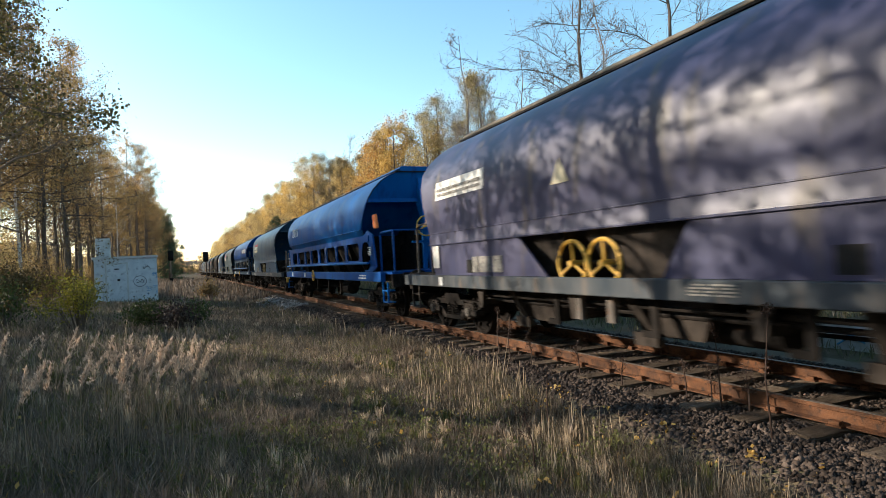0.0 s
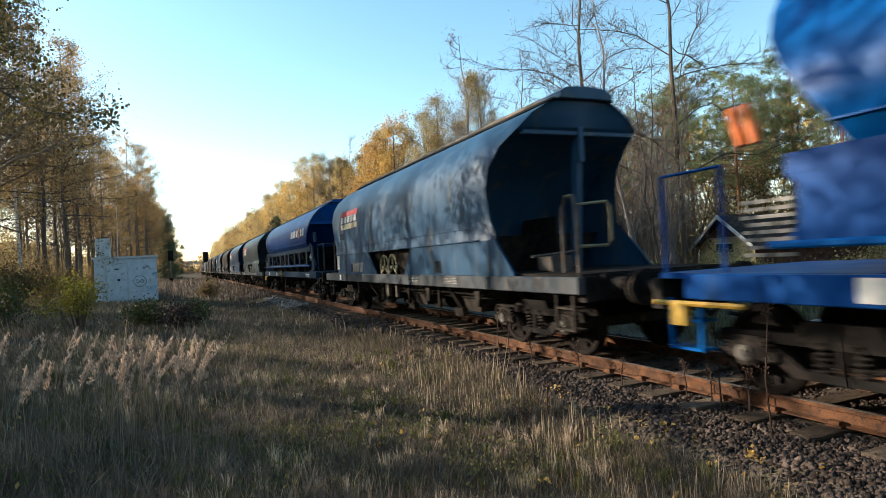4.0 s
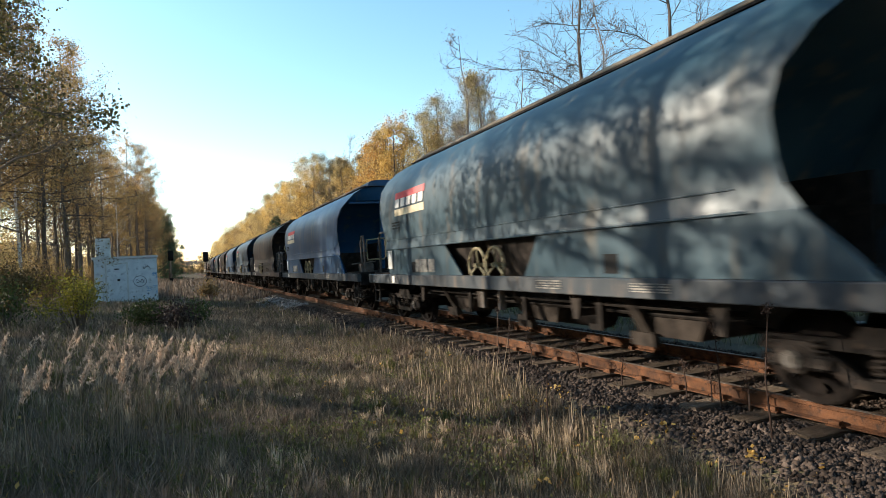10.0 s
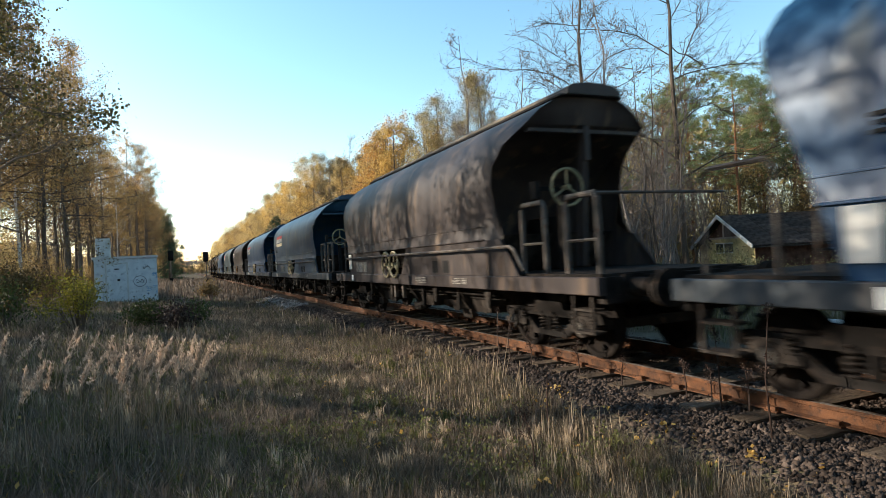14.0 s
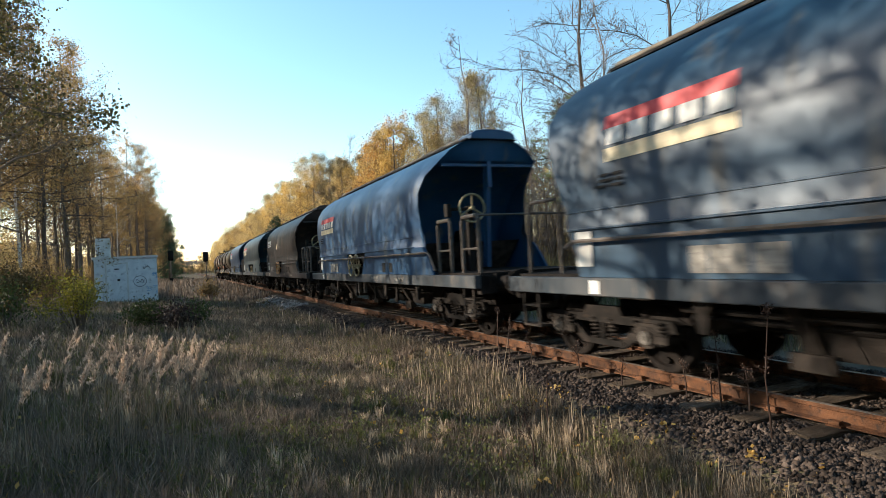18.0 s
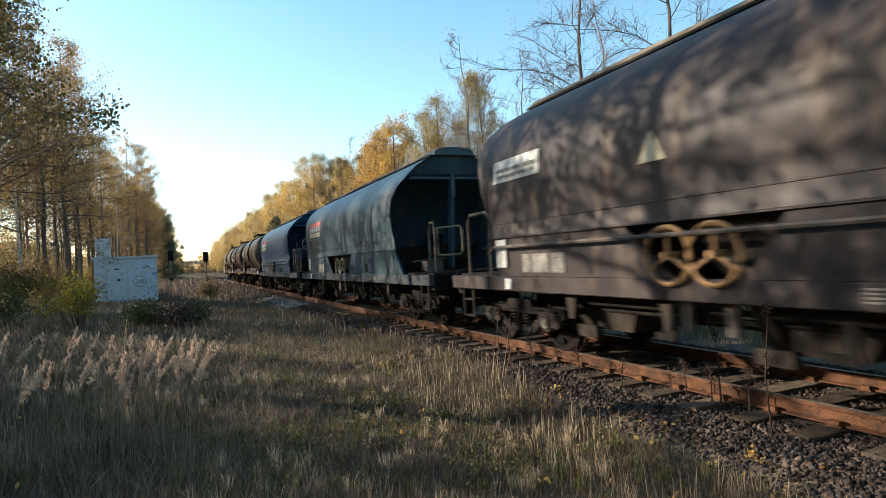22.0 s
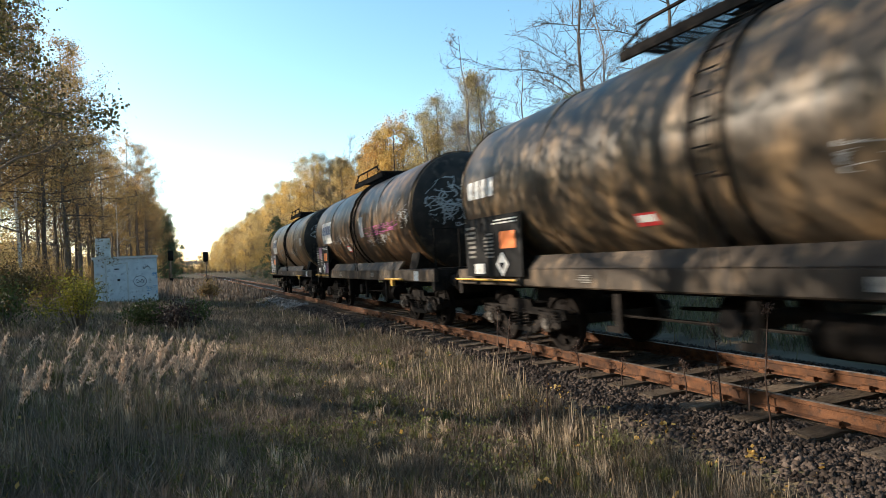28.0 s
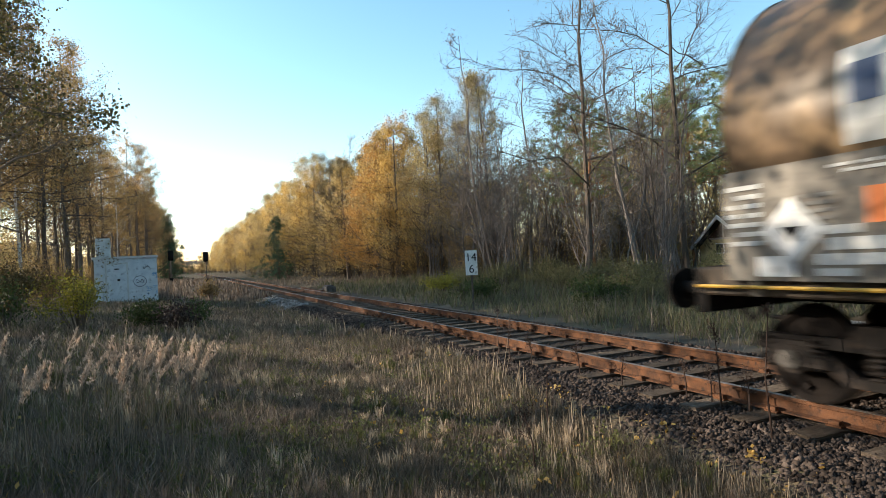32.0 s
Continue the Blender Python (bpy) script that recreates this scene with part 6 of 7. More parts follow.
for k in range(44):
    y = 8.5 + 24 * (k + verge_rng.random()) / 44
    x = verge_rng.uniform(6.6, 9.6) if k % 3 else verge_rng.uniform(8.4, 11.5)
    turn, q = verge_rng.uniform(0, 360), verge_rng.uniform(0.6, 1.05) * (0.75 if x < 7.6 else 1.1)
    copy_thing(scrub[k % 3], pose(x, y, ground_z(x, y) - 0.02, 0, 0, turn) @ Matrix.Diagonal((q, q, q, 1)))

bush("bush", "yellow-green bush in front of the white hut", -8.75, 17.9, 1.75, 1.25, L_LIME, 3600, 0.05, 3)
bush("bush", "dull green bramble beside the yellow bush", -10.5, 18.8, 1.3, 1.2, L_GREEN, 1500, 0.07, 4)
bush("bush", "leafy brown bramble at the forest edge", -11.6, 17.2, 1.5, 1.5, L_BROWN, 2000, 0.07, 5)
for x, y, h, r, q in ((-12.4, 22.5, 2.0, 1.6, 51), (-13.2, 26.5, 2.4, 1.8, 52), (-12.6, 30.5, 2.2, 1.6, 53), (-13.6, 33.5, 2.5, 1.7, 54), (-11.6, 35.5, 1.9, 1.3, 55)):
    bush("bush", "dense dull brown undergrowth bush under the trees", x, y, h, r, L_BROWN, 2600, 0.08, q)
bush("bush", "low dark bush before the hut's corner", -7.3, 19.5, 0.8, 0.9, L_GREEN, 2200, 0.06, 6)
bush("bush", "low dark brown bush in the grass", -6.5, 18.6, 0.75, 0.7, WEED, 2200, 0.06, 7)
bush("bush", "small dark broom bush by the path", -5.9, 20.5, 0.8, 0.6, L_GREEN, 1600, 0.06, 8)
bush("bush", "small orange-brown sapling in the grass", -4.9, 38.0, 1.3, 0.8, L_RUST, 1200, 0.09, 9)
bush("bush", "green bramble behind the track", 5.2, 22.5, 0.8, 1.4, L_GREEN, 2200, 0.08, 10)
bush("bush", "low green bramble behind the track", 6.5, 16.0, 0.7, 1.6, L_GREEN, 2400, 0.08, 12)
bush("bush", "yellowing bramble at the forest edge", 6.0, 28.0, 0.9, 1.2, L_LIME, 1800, 0.08, 13)


# woods farther back, all round
def far_woods(name, label, spots_rng, count, size, mat, seed):
    rng_w = random.Random(seed)
    spots = [spots_rng(rng_w) for k in range(2500)]
    tagged(part(name, leaf_mesh(name, spots, count, 0.5, size, mat, 1.0, 0.1, seed), mat), label, "woods", kind="stuff")


def hump(rng_w, top):
    return top * (1 - rng_w.random() ** 2.2)


far_woods("woods", "brown undergrowth deep in the woods", lambda q: (-26 - q.uniform(0, 9), q.uniform(18, 130), hump(q, 6.5)), 30000, 0.3, L_BROWN, 64)
far_woods("woods", "rusty autumn woods behind the first trees", lambda q: (-46 - q.uniform(0, 8), q.uniform(20, 370), hump(q, 9 + 2 * math.sin(q.random() * 6))), 14000, 0.8, L_RUST, 61)
far_woods("woods", "ochre autumn woods behind the shed", lambda q: (44 + q.uniform(0, 8), q.uniform(-40, 370), hump(q, 14)), 22000, 0.8, L_OLIVE, 62)
# greyed leaves stand in for the haze over the last woods
far_woods("woods", "woods closing the far end, haze put into their grey", lambda q: (q.uniform(-60, 60), 400 + q.uniform(0, 12), hump(q, 7)), 9000, 0.9, L_HAZE, 63)
# ---------------------------------------------------------------- hut, sign, signals, shed, platform
def turned(geo, x, y, z, rz):
    m = pose(x, y, z, 0, 0, rz)
    g = Geo()
    g.v, g.f = [tuple(m @ Vector(p)) for p in geo.v], geo.f
    return g


hut = empty("concrete_hut", "small whitewashed concrete hut with scribbled walls", "hut")
hut.matrix_basis = pose(-8.98, 34.9, 0.12, 0, 0, 4.5)
part("wall_block", Geo().box(-1.45, 1.45, 0.0, 2.2, -0.35, 2.28, 0.02), HUT_PAINT, hut)
part("roof_slab", Geo().box(-1.53, 1.53, -0.08, 2.28, 2.285, 2.40, 0.02), CONCRETE, hut, "flat grey concrete roof slab")
door = part("door", Geo().box(-0.88, 0.0, -0.035, -0.004, -0.02, 1.98, 0.01), HUT_PAINT, hut, "whitewashed steel door, closed")
part("door_frame", Geo().box(-0.97, -0.89, -0.05, -0.003, -0.02, 2.06).box(0.01, 0.09, -0.05, -0.003, -0.02, 2.06).box(-0.97, 0.09, -0.05, -0.003, 1.99, 2.08), CONCRETE, hut)
part("door_handle", Geo().box(-0.42, -0.30, -0.07, -0.036, 1.12, 1.24), BLACK, door, "dark latch")
part("vent", Geo().box(-0.55, -0.33, -0.05, -0.036, 1.72, 1.78), BLACK, door)
part("chimney", Geo().box(-1.36, -0.68, 0.3, 0.95, 2.41, 3.38, 0.015), CONCRETE, hut, "grey block chimney on the roof")
part("chimney_cap", Geo().box(-1.25, -0.8, 0.4, 0.85, 3.385, 3.44).tube([(-1.05, 0.6, 3.4), (-1.05, 0.6, 3.62)], 0.02, 5), BLACK, hut)
ring = [(0.62 + 0.30 * math.cos(2 * math.pi * k / 18), -0.006, 1.06 + 0.30 * math.sin(2 * math.pi * k / 18) * 0.95) for k in range(18)]
part("spray_mark", Geo().tube(ring, 0.014, 4, closed=True), INK, hut, "sprayed ring on the wall")
for x0, x1, z0, z1, m, n in ((1.0, 1.42, 1.1, 1.5, BLUE_INK, 7), (0.9, 1.42, 0.3, 0.8, BLUE_INK, 8), (-0.4, 0.0, 0.25, 0.85, BLUE_INK, 5), (-1.42, -1.0, 0.6, 1.2, INK, 8), (0.78, 1.12, 1.72, 1.92, INK, 6), (0.45, 0.8, 0.95, 1.2, INK, 5)):
    g = Geo()
    for k in range(n):
        a, b = random.uniform(x0, x1), random.uniform(z0, z1)
        pts = [(a, -0.006, b)]
        for j in range(3):
            a, b = min(x1, max(x0, a + random.uniform(-0.16, 0.16))), min(z1, max(z0, b + random.uniform(-0.16, 0.16)))
            pts.append((a, -0.006, b))
        g.tube(pts, 0.012, 4)
    part("spray_mark", g, m, hut, "sprayed scribble on the wall")


def lettering(text, size, mat, parent, m, name="number"):
    cu = bpy.data.curves.new(name, "FONT")
    cu.body, cu.size, cu.align_x, cu.extrude = text, size, "CENTER", 0.002
    tmp = bpy.data.objects.new(name, cu)
    scene.collection.objects.link(tmp)
    bpy.context.view_layer.update()
    me = bpy.data.meshes.new_from_object(tmp.evaluated_get(bpy.context.evaluated_depsgraph_get()))
    bpy.data.objects.remove(tmp)
    me.materials.clear()
    me.materials.append(mat)
    ob = part(name, me, mat, parent)
    ob.matrix_basis = m
    return ob


km = empty("distance_sign", "white distance sign with black numbers on a post", "sign")
km.matrix_basis = pose(3.45, 19.5, ground_z(3.45, 19.5), 0, 0, -24)
part("post", Geo().tube([(0, 0.05, -0.1), (0, 0.05, 2.14)], 0.035, 8), STEEL_GREY, km)
part("panel", Geo().box(-0.22, 0.22, -0.01, 0.01, 1.27, 2.18, 0.004), WHITE, km)
lettering("14", 0.42, BLACK, km, pose(0, -0.016, 1.79, 90, 0, 0))
lettering("6", 0.42, BLACK, km, pose(0, -0.016, 1.36, 90, 0, 0))


def signal(x, y, label):
    s = empty("railway_signal", label, "signal", "signals seen from behind")
    s.location = (x, y, ground_z(x, y))
    part("mast", Geo().tube([(0, 0, -0.1), (0, 0, 4.3)], 0.07, 8), STEEL_GREY, s)
    part("screen", Geo().prism_y([(-0.3, 3.2), (0.3, 3.2), (0.36, 3.35), (0.36, 4.5), (0.28, 4.62), (-0.28, 4.62), (-0.36, 4.5), (-0.36, 3.35)], -0.1, 0.02), BLACK, s, "black signal screen seen from behind")
    part("lamp_housing", Geo().box(-0.2, 0.2, -0.28, -0.1, 3.4, 4.4, 0.03), BLACK, s)
    part("base", Geo().box(-0.25, 0.25, -0.25, 0.25, -0.1, 0.75, 0.03), BLACK, s, "dark cabinet at the mast's foot")
    return s


signal(-3.3, 92.0, "black light signal on a slim mast beside the track")
signal(-7.9, 92.0, "dark light signal on a mast away from the track")

shed = empty("wooden_shed", "low shed with a dark tiled roof and pale gable boards", "shed")
shed.matrix_basis = pose(19.7, 22.4, -0.05, 0, 0, -24)
part("wall_block", Geo().prism_x([(-3.0, -0.2), (3.0, -0.2), (3.0, 1.4), (0, 2.75), (-3.0, 1.4)], 0.0, 6.4), PLASTER, shed, "yellowed plaster wall")
for s in (-1, 1):
    part("bargeboard", Geo().prism_x([(0, 3.02), (s * 3.4, 1.42), (s * 3.4, 1.24), (0, 2.84)], -0.36, -0.30), WHITE, shed, "weathered white bargeboard")
    rf = part("roof", Geo().prism_x([(0, 2.90), (s * 3.4, 1.30), (s * 3.4, 1.25), (0, 2.85)], -0.30, 6.7), ROOF_TILE, shed)
    tile = Geo().prism_x([(0, 0.03), (s * 0.46, -0.187), (s * 0.46, -0.227), (0, -0.01)], 0.0, 1.38).mesh("roof_board")
    tile.materials.append(ROOF_TILE)
    for r in range(8):
        for k in range(5):
            t = part("roof_board", tile, ROOF_TILE, rf)
            t.location = (-0.3 + k * 1.4, s * 0.42 * r, 2.95 - 0.1976 * r)
for s in (-1, 1):
    part("side_boarding", Geo().box(0.0, 6.4, min(s * 3.004, s * 3.04), max(s * 3.004, s * 3.04), -0.2, 1.38), DARK_TIMBER, shed, "dark boarded long wall")
part("gable_infill", Geo().prism_x([(-1.9, 1.85), (1.9, 1.85), (0, 2.74)], -0.02, -0.004), DARK_TIMBER, shed, "dark boarded gable")
part("gable_boarding", Geo().box(-0.06, -0.025, -1.7, 1.7, 1.75, 1.85).box(-0.06, -0.025, -0.06, 0.06, 1.85, 2.7), TIMBER, shed, "brown gable timbers")
win = part("window", Geo().box(-0.04, -0.006, -0.9, 0.9, 1.05, 1.5), BLACK, shed, "dark window")
part("window_frame", Geo().box(-0.06, -0.03, -0.95, 0.95, 1.5, 1.56).box(-0.06, -0.03, -0.95, 0.95, 1.0, 1.05).box(-0.06, -0.03, -0.03, 0.03, 1.05, 1.5), WHITE, win)

kerb = empty("platform_edge", "low white concrete platform edge with sprayed marks", "platform edge")
kerb.location = (0, 0, 0)
for k in range(8):
    b = part("edge_block", Geo().box(3.9, 4.25, 5.05 - k * 2.0, 7.03 - k * 2.0, -0.5, 0.10, 0.015), CONCRETE, kerb)
    if k < 2:
        g = Geo()
        for j in range(7):
            y0 = 5.2 - k * 2.0 + random.uniform(0, 1.3)
            g.tube([(3.897, y0, random.uniform(-0.3, 0.0)), (3.897, y0 + 0.2, random.uniform(-0.3, 0.0)), (3.897, y0 + 0.4, random.uniform(-0.3, 0.0))], 0.015, 4)
        part("spray_mark", g, BLUE_INK, b, "blue sprayed strokes")
part("platform_fill", Geo().box(4.25, 7.5, -8.9, 7.0, -0.5, 0.05), GROUND, kerb, "grassy fill behind the edge")

# ---------------------------------------------------------------- sleepers, stones, grass
sl = Geo().box(-1.3, 1.3, -0.12, 0.12, -0.34, -0.166).mesh("sleeper")
sl.materials.append(SLEEPER)
y = -4.0
while y < 62:
    o = part("sleeper", sl, SLEEPER, track_bed)
    o.matrix_basis = pose(random.uniform(-0.03, 0.03), y, random.uniform(-0.008, 0.0), 0, 0, random.uniform(-1.2, 1.2))
    y += 0.63
far = Geo()
for k in range(420):
    yy = y + k * 0.63
    far.box(-1.3, 1.3, yy - 0.13, yy + 0.13, -0.3, -0.168)
for k in range(400):
    yy = -4.6 - k * 0.63
    far.box(-1.3, 1.3, yy - 0.13, yy + 0.13, -0.3, -0.168)
tagged(part("sleepers_beyond", far, SLEEPER, track_bed), kind="stuff")
clip = Geo().box(-0.12, 0.12, -0.07, 0.07, -0.166, -0.15).box(-0.11, -0.05, -0.05, 0.05, -0.15, -0.11).box(0.05, 0.11, -0.05, 0.05, -0.15, -0.11).mesh("rail_fastening")
clip.materials.append(RUST)
for s in (-0.7525, 0.7525):
    for k in range(28):
        o = part("rail_fastening", clip, RUST, track_bed)
        o.location = (s, -4.0 + 0.63 * (k + 9), 0)


def scatter_mesh(name, verts, faces_per, label, category, mat, pattern):
    """Many equal small pieces in one mesh; verts: pieces x corners x 3, pattern: faces of one piece."""
    n, c = verts.shape[:2]
    faces = (np.arange(n)[:, None, None] * c + np.array(pattern)[None]).reshape(-1, len(pattern[0]))
    me = bpy.data.meshes.new(name)
    me.vertices.add(n * c)
    me.vertices.foreach_set("co", verts.astype(np.float32).ravel())
    me.loops.add(faces.size)
    me.loops.foreach_set("vertex_index", faces.astype(np.int32).ravel())
    me.polygons.add(len(faces))
    me.polygons.foreach_set("loop_start", np.arange(0, faces.size, len(pattern[0]), dtype=np.int32))
    me.update()
    me.validate()
    me.materials.append(mat)
    ob = new(name, me)
    return tagged(ob, label, category, kind="stuff")


rng = np.random.default_rng(7)
bed_z = lambda x: np.where(np.abs(x) < 1.75, -0.215, -0.215 - (np.abs(x) - 1.75) * 0.22)


def stones(name, n, x0, x1, y0, y1, size, sink, mat=BALLAST, label="brown crushed ballast stones beside and between the rails"):
    x = rng.uniform(x0, x1, n)
    y = y0 + (y1 - y0) * rng.uniform(0, 1, n) ** 1.7
    keep = (np.abs(np.abs(x) - 0.7525) > 0.09)
    if x0 < -0.8 and y0 < 10:
        keep &= (np.abs(x) > 1.27) | (np.abs((y + 4.0 + 0.315) % 0.63 - 0.315) > 0.15)
    if sink < 0:
        keep &= np.abs((y + 4.0 + 0.315) % 0.63 - 0.315) > 0.14
    x, y = x[keep], y[keep]
    n = len(x)
    s = size * rng.uniform(0.5, 1.4, (n, 1, 1))
    octa = np.array([(1, 0, 0), (-1, 0, 0), (0, 1, 0), (0, -1, 0), (0, 0, 1), (0, 0, -1)], float)[None] * s * rng.uniform(0.55, 1.2, (n, 6, 3))
    octa = octa + rng.normal(0, 0.22, (n, 6, 3)) * s
    q = rng.uniform(0, 6.28, n)
    cs, sn = np.cos(q)[:, None], np.sin(q)[:, None]
    xx, yy = octa[..., 0] * cs - octa[..., 1] * sn, octa[..., 0] * sn + octa[..., 1] * cs
    v = np.stack([xx + x[:, None], yy + y[:, None], octa[..., 2] * 0.8 + (bed_z(x) + sink)[:, None]], -1)
    scatter_mesh(name, v, 8, label, "ballast stones", mat, [(0, 2, 4), (2, 1, 4), (1, 3, 4), (3, 0, 4), (2, 0, 5), (1, 2, 5), (3, 1, 5), (0, 3, 5)])


stones("ballast_stones", 21000, -2.45, -0.85, 2.2, 16, 0.034, 0.004)
stones("ballast_stones", 9000, -2.5, -0.85, 15, 40, 0.045, 0.004)
stones("ballast_stones", 13000, -0.66, 0.66, 2.2, 30, 0.034, -0.008)
stones("ballast_stones", 6000, 0.85, 2.6, 3.5, 24, 0.042, 0.01)
stones("pale_stones", 2600, -2.75, -1.35, 26, 56, 0.075, 0.03, PALE_STONE, "pale dry stones beside the turnout")

gz = np.vectorize(lambda a, b: ground_z(a, b))
wave = np.vectorize(lambda a, b, s: noise.noise((a * s, b * s, 3.7)))


def grass(name, n, label, mat, r0, r1, az0, az1, h, ok, seed, width=0.0016, tall=None, power=1.0, lean=0.35, stalk=False, clump=False):
    """Bent blades, thinning out with the distance from the camera's stand."""
    g = np.random.default_rng(seed)
    r = r0 + (r1 - r0) * g.uniform(0, 1, n) ** power
    a = np.radians(g.uniform(az0, az1, n))
    x, y = EYE.x + r * np.sin(a), EYE.y + r * np.cos(a)
    x, y = x + g.normal(0, 0.05, n), y + g.normal(0, 0.05, n)
    k = ok(x, y, g)
    x, y, r = x[k], y[k], r[k]
    if clump:
        k = wave(x, y, 2.6) + 0.7 * wave(x, y, 7.0) + 0.5 * wave(x, y, 0.8) > g.uniform(-0.75, 0.55, len(x))
        x, y, r = x[k], y[k], r[k]
    n = len(x)
    z = gz(x, y)
    hh = h * g.uniform(0.35, 1.0, n) ** 0.9 * np.where(g.random(n) < 0.06, 1.7, 1.0) * 1.2 * (1 + 0.55 * wave(x, y, 0.55)) * (1 + 0.35 * wave(x, y, 2.2))
    if tall is not None:
        hh = hh * tall(x, y)
    d = g.uniform(0, 6.28, n)
    wd = (width * r + 0.0010) * g.uniform(0.7, 1.3, n)
    ln = g.uniform(0.1, 1.0, n) * lean * hh
    e = g.uniform(0, 6.28, n)
    px, py = np.cos(d) * wd, np.sin(d) * wd
    lx, ly = np.cos(e) * ln, np.sin(e) * ln
    z0 = z - 0.02
    v = np.stack([np.stack([x - px, y - py, z0], -1), np.stack([x + px, y + py, z0], -1),
                  np.stack([x + px * 0.8 + lx * 0.35, y + py * 0.8 + ly * 0.35, z + hh * 0.55], -1), np.stack([x - px * 0.8 + lx * 0.35, y - py * 0.8 + ly * 0.35, z + hh * 0.55], -1),
                  np.stack([x + px * 0.15 + lx, y + py * 0.15 + ly, z + hh], -1), np.stack([x - px * 0.15 + lx, y - py * 0.15 + ly, z + hh], -1)], 1)
    if stalk:
        return scatter_mesh(name, v[:, [0, 1, 4, 5]], 1, label, "grass", mat, [(0, 1, 2, 3)])
    return scatter_mesh(name, v, 2, label, "grass", mat, [(0, 1, 2, 3), (3, 2, 4, 5)])


edge = lambda y: -2.25 + 0.6 * np.clip((y - 5.0) * 0.2, 0, 1) * (1 - np.clip((y - 11.0) / 5.0, 0, 1))
left_ok = lambda x, y, g: (x < edge(y) - g.exponential(0.12, len(x)) + 0.05) & (y > 1.2) & ((x > -9.5) | (y > 0))
height = lambda x, y: np.clip(0.42 + 0.62 * (-4.6 - x) / 2.6, 0.42, 1.05) + 0.25 * np.clip((y - 7.0) / 6.0, 0, 1) * (x > -6.5)
grass("turf", 240000, "short olive-green turf between the dry stalks", TURF, 2.4, 16, -17, 62, 0.085, left_ok, 11, width=0.0009, power=1.15, lean=1.2, stalk=True)
grass("far_turf", 70000, "dull green and brown turf of the clearing", TURF, 12, 44, -17, 40, 0.16, left_ok, 12, width=0.0008, power=1.2, lean=1.0, stalk=True)
grass("grass", 135000, "dry brown autumn grass over the clearing", GRASS, 2.4, 42, -17, 62, 0.21, left_ok, 1, width=0.00042, power=1.3, lean=0.85, stalk=True, clump=True, tall=height)
grass("leafy_grass", 55000, "bent dry grass blades in tufts", GRASS, 2.4, 30, -17, 62, 0.18, left_ok, 8, width=0.0006, power=1.25, lean=1.3, clump=True, tall=height)
grass("green_grass", 50000, "green grass tufts among the dry stalks", GRASS_GREEN, 2.4, 36, -17, 62, 0.17, lambda x, y, g: left_ok(x, y, g) & (wave(x, y, 0.5) > 0.05), 2, width=0.0006, power=1.2, lean=1.1, tall=height)
grass("straw_grass", 42000, "pale straw stalks standing above the grass", STRAW, 2.6, 30, -17, 58, 0.31, lambda x, y, g: left_ok(x, y, g) & (wave(x, y, 0.7) > -0.05), 3, width=0.00036, power=1.2, lean=0.6, stalk=True, clump=True, tall=height)
grass("edge_grass", 15000, "upright dry grass along the ballast", STRAW, 3.0, 24, 0, 60, 0.24, lambda x, y, g: left_ok(x, y, g) & (x > -3.4) & (wave(x, y, 0.9) > 0.0), 13, width=0.0006, power=1.2, lean=0.3, stalk=True)


def tussocks(name, n, blades, label, mat, h, seed, area):
    """Tufts of blades that spring from one root and bend outwards."""
    q = random.Random(seed)
    g = np.random.default_rng(seed)
    c = []
    while len(c) < n:
        a, r = radians(q.uniform(-16, 58)), 2.5 + 17 * q.random() ** 1.35
        x, y = EYE.x + r * math.sin(a), r * math.cos(a)
        if x < (-2.4 if y < 7 else -1.9) and noise.noise((x * 0.6, y * 0.6, seed * 1.7)) > area:
            c.append((x, y, ground_z(x, y), q.uniform(0.6, 1.3) * float(0.55 + 0.45 * height(np.array([x]), np.array([y]))[0]), r))
    c = np.repeat(np.array(c), blades, 0)
    m = len(c)
    e, hh = g.uniform(0, 6.28, m), h * c[:, 3] * g.uniform(0.45, 1.1, m)
    out, rad = g.uniform(0.08, 0.6, m) ** 1.2 * hh, g.uniform(0, 0.05, m)
    x, y, z = c[:, 0] + np.cos(e) * rad, c[:, 1] + np.sin(e) * rad, c[:, 2]
    wd = (0.00035 * c[:, 4] + 0.0006) * g.uniform(0.7, 1.3, m)
    px, py, lx, ly = -np.sin(e) * wd, np.cos(e) * wd, np.cos(e) * out, np.sin(e) * out
    v = np.stack([np.stack([x - px, y - py, z - 0.02], -1), np.stack([x + px, y + py, z - 0.02], -1),
                  np.stack([x + px * 0.8 + lx * 0.4, y + py * 0.8 + ly * 0.4, z + hh * 0.7], -1), np.stack([x - px * 0.8 + lx * 0.4, y - py * 0.8 + ly * 0.4, z + hh * 0.7], -1),
                  np.stack([x + px * 0.1 + lx, y + py * 0.1 + ly, z + hh * 0.95], -1), np.stack([x - px * 0.1 + lx, y - py * 0.1 + ly, z + hh * 0.95], -1)], 1)
    scatter_mesh(name, v, 2, label, "grass", mat, [(0, 1, 2, 3), (3, 2, 4, 5)])


tussocks("tussocks", 650, 46, "brown tussocks of dry grass", GRASS, 0.21, 31, -0.15)
tussocks("straw_tussocks", 200, 40, "pale straw-coloured grass tussocks", STRAW, 0.23, 32, 0.1)
tussocks("green_tussocks", 330, 50, "green grass tussocks", GRASS_GREEN, 0.19, 33, 0.0)


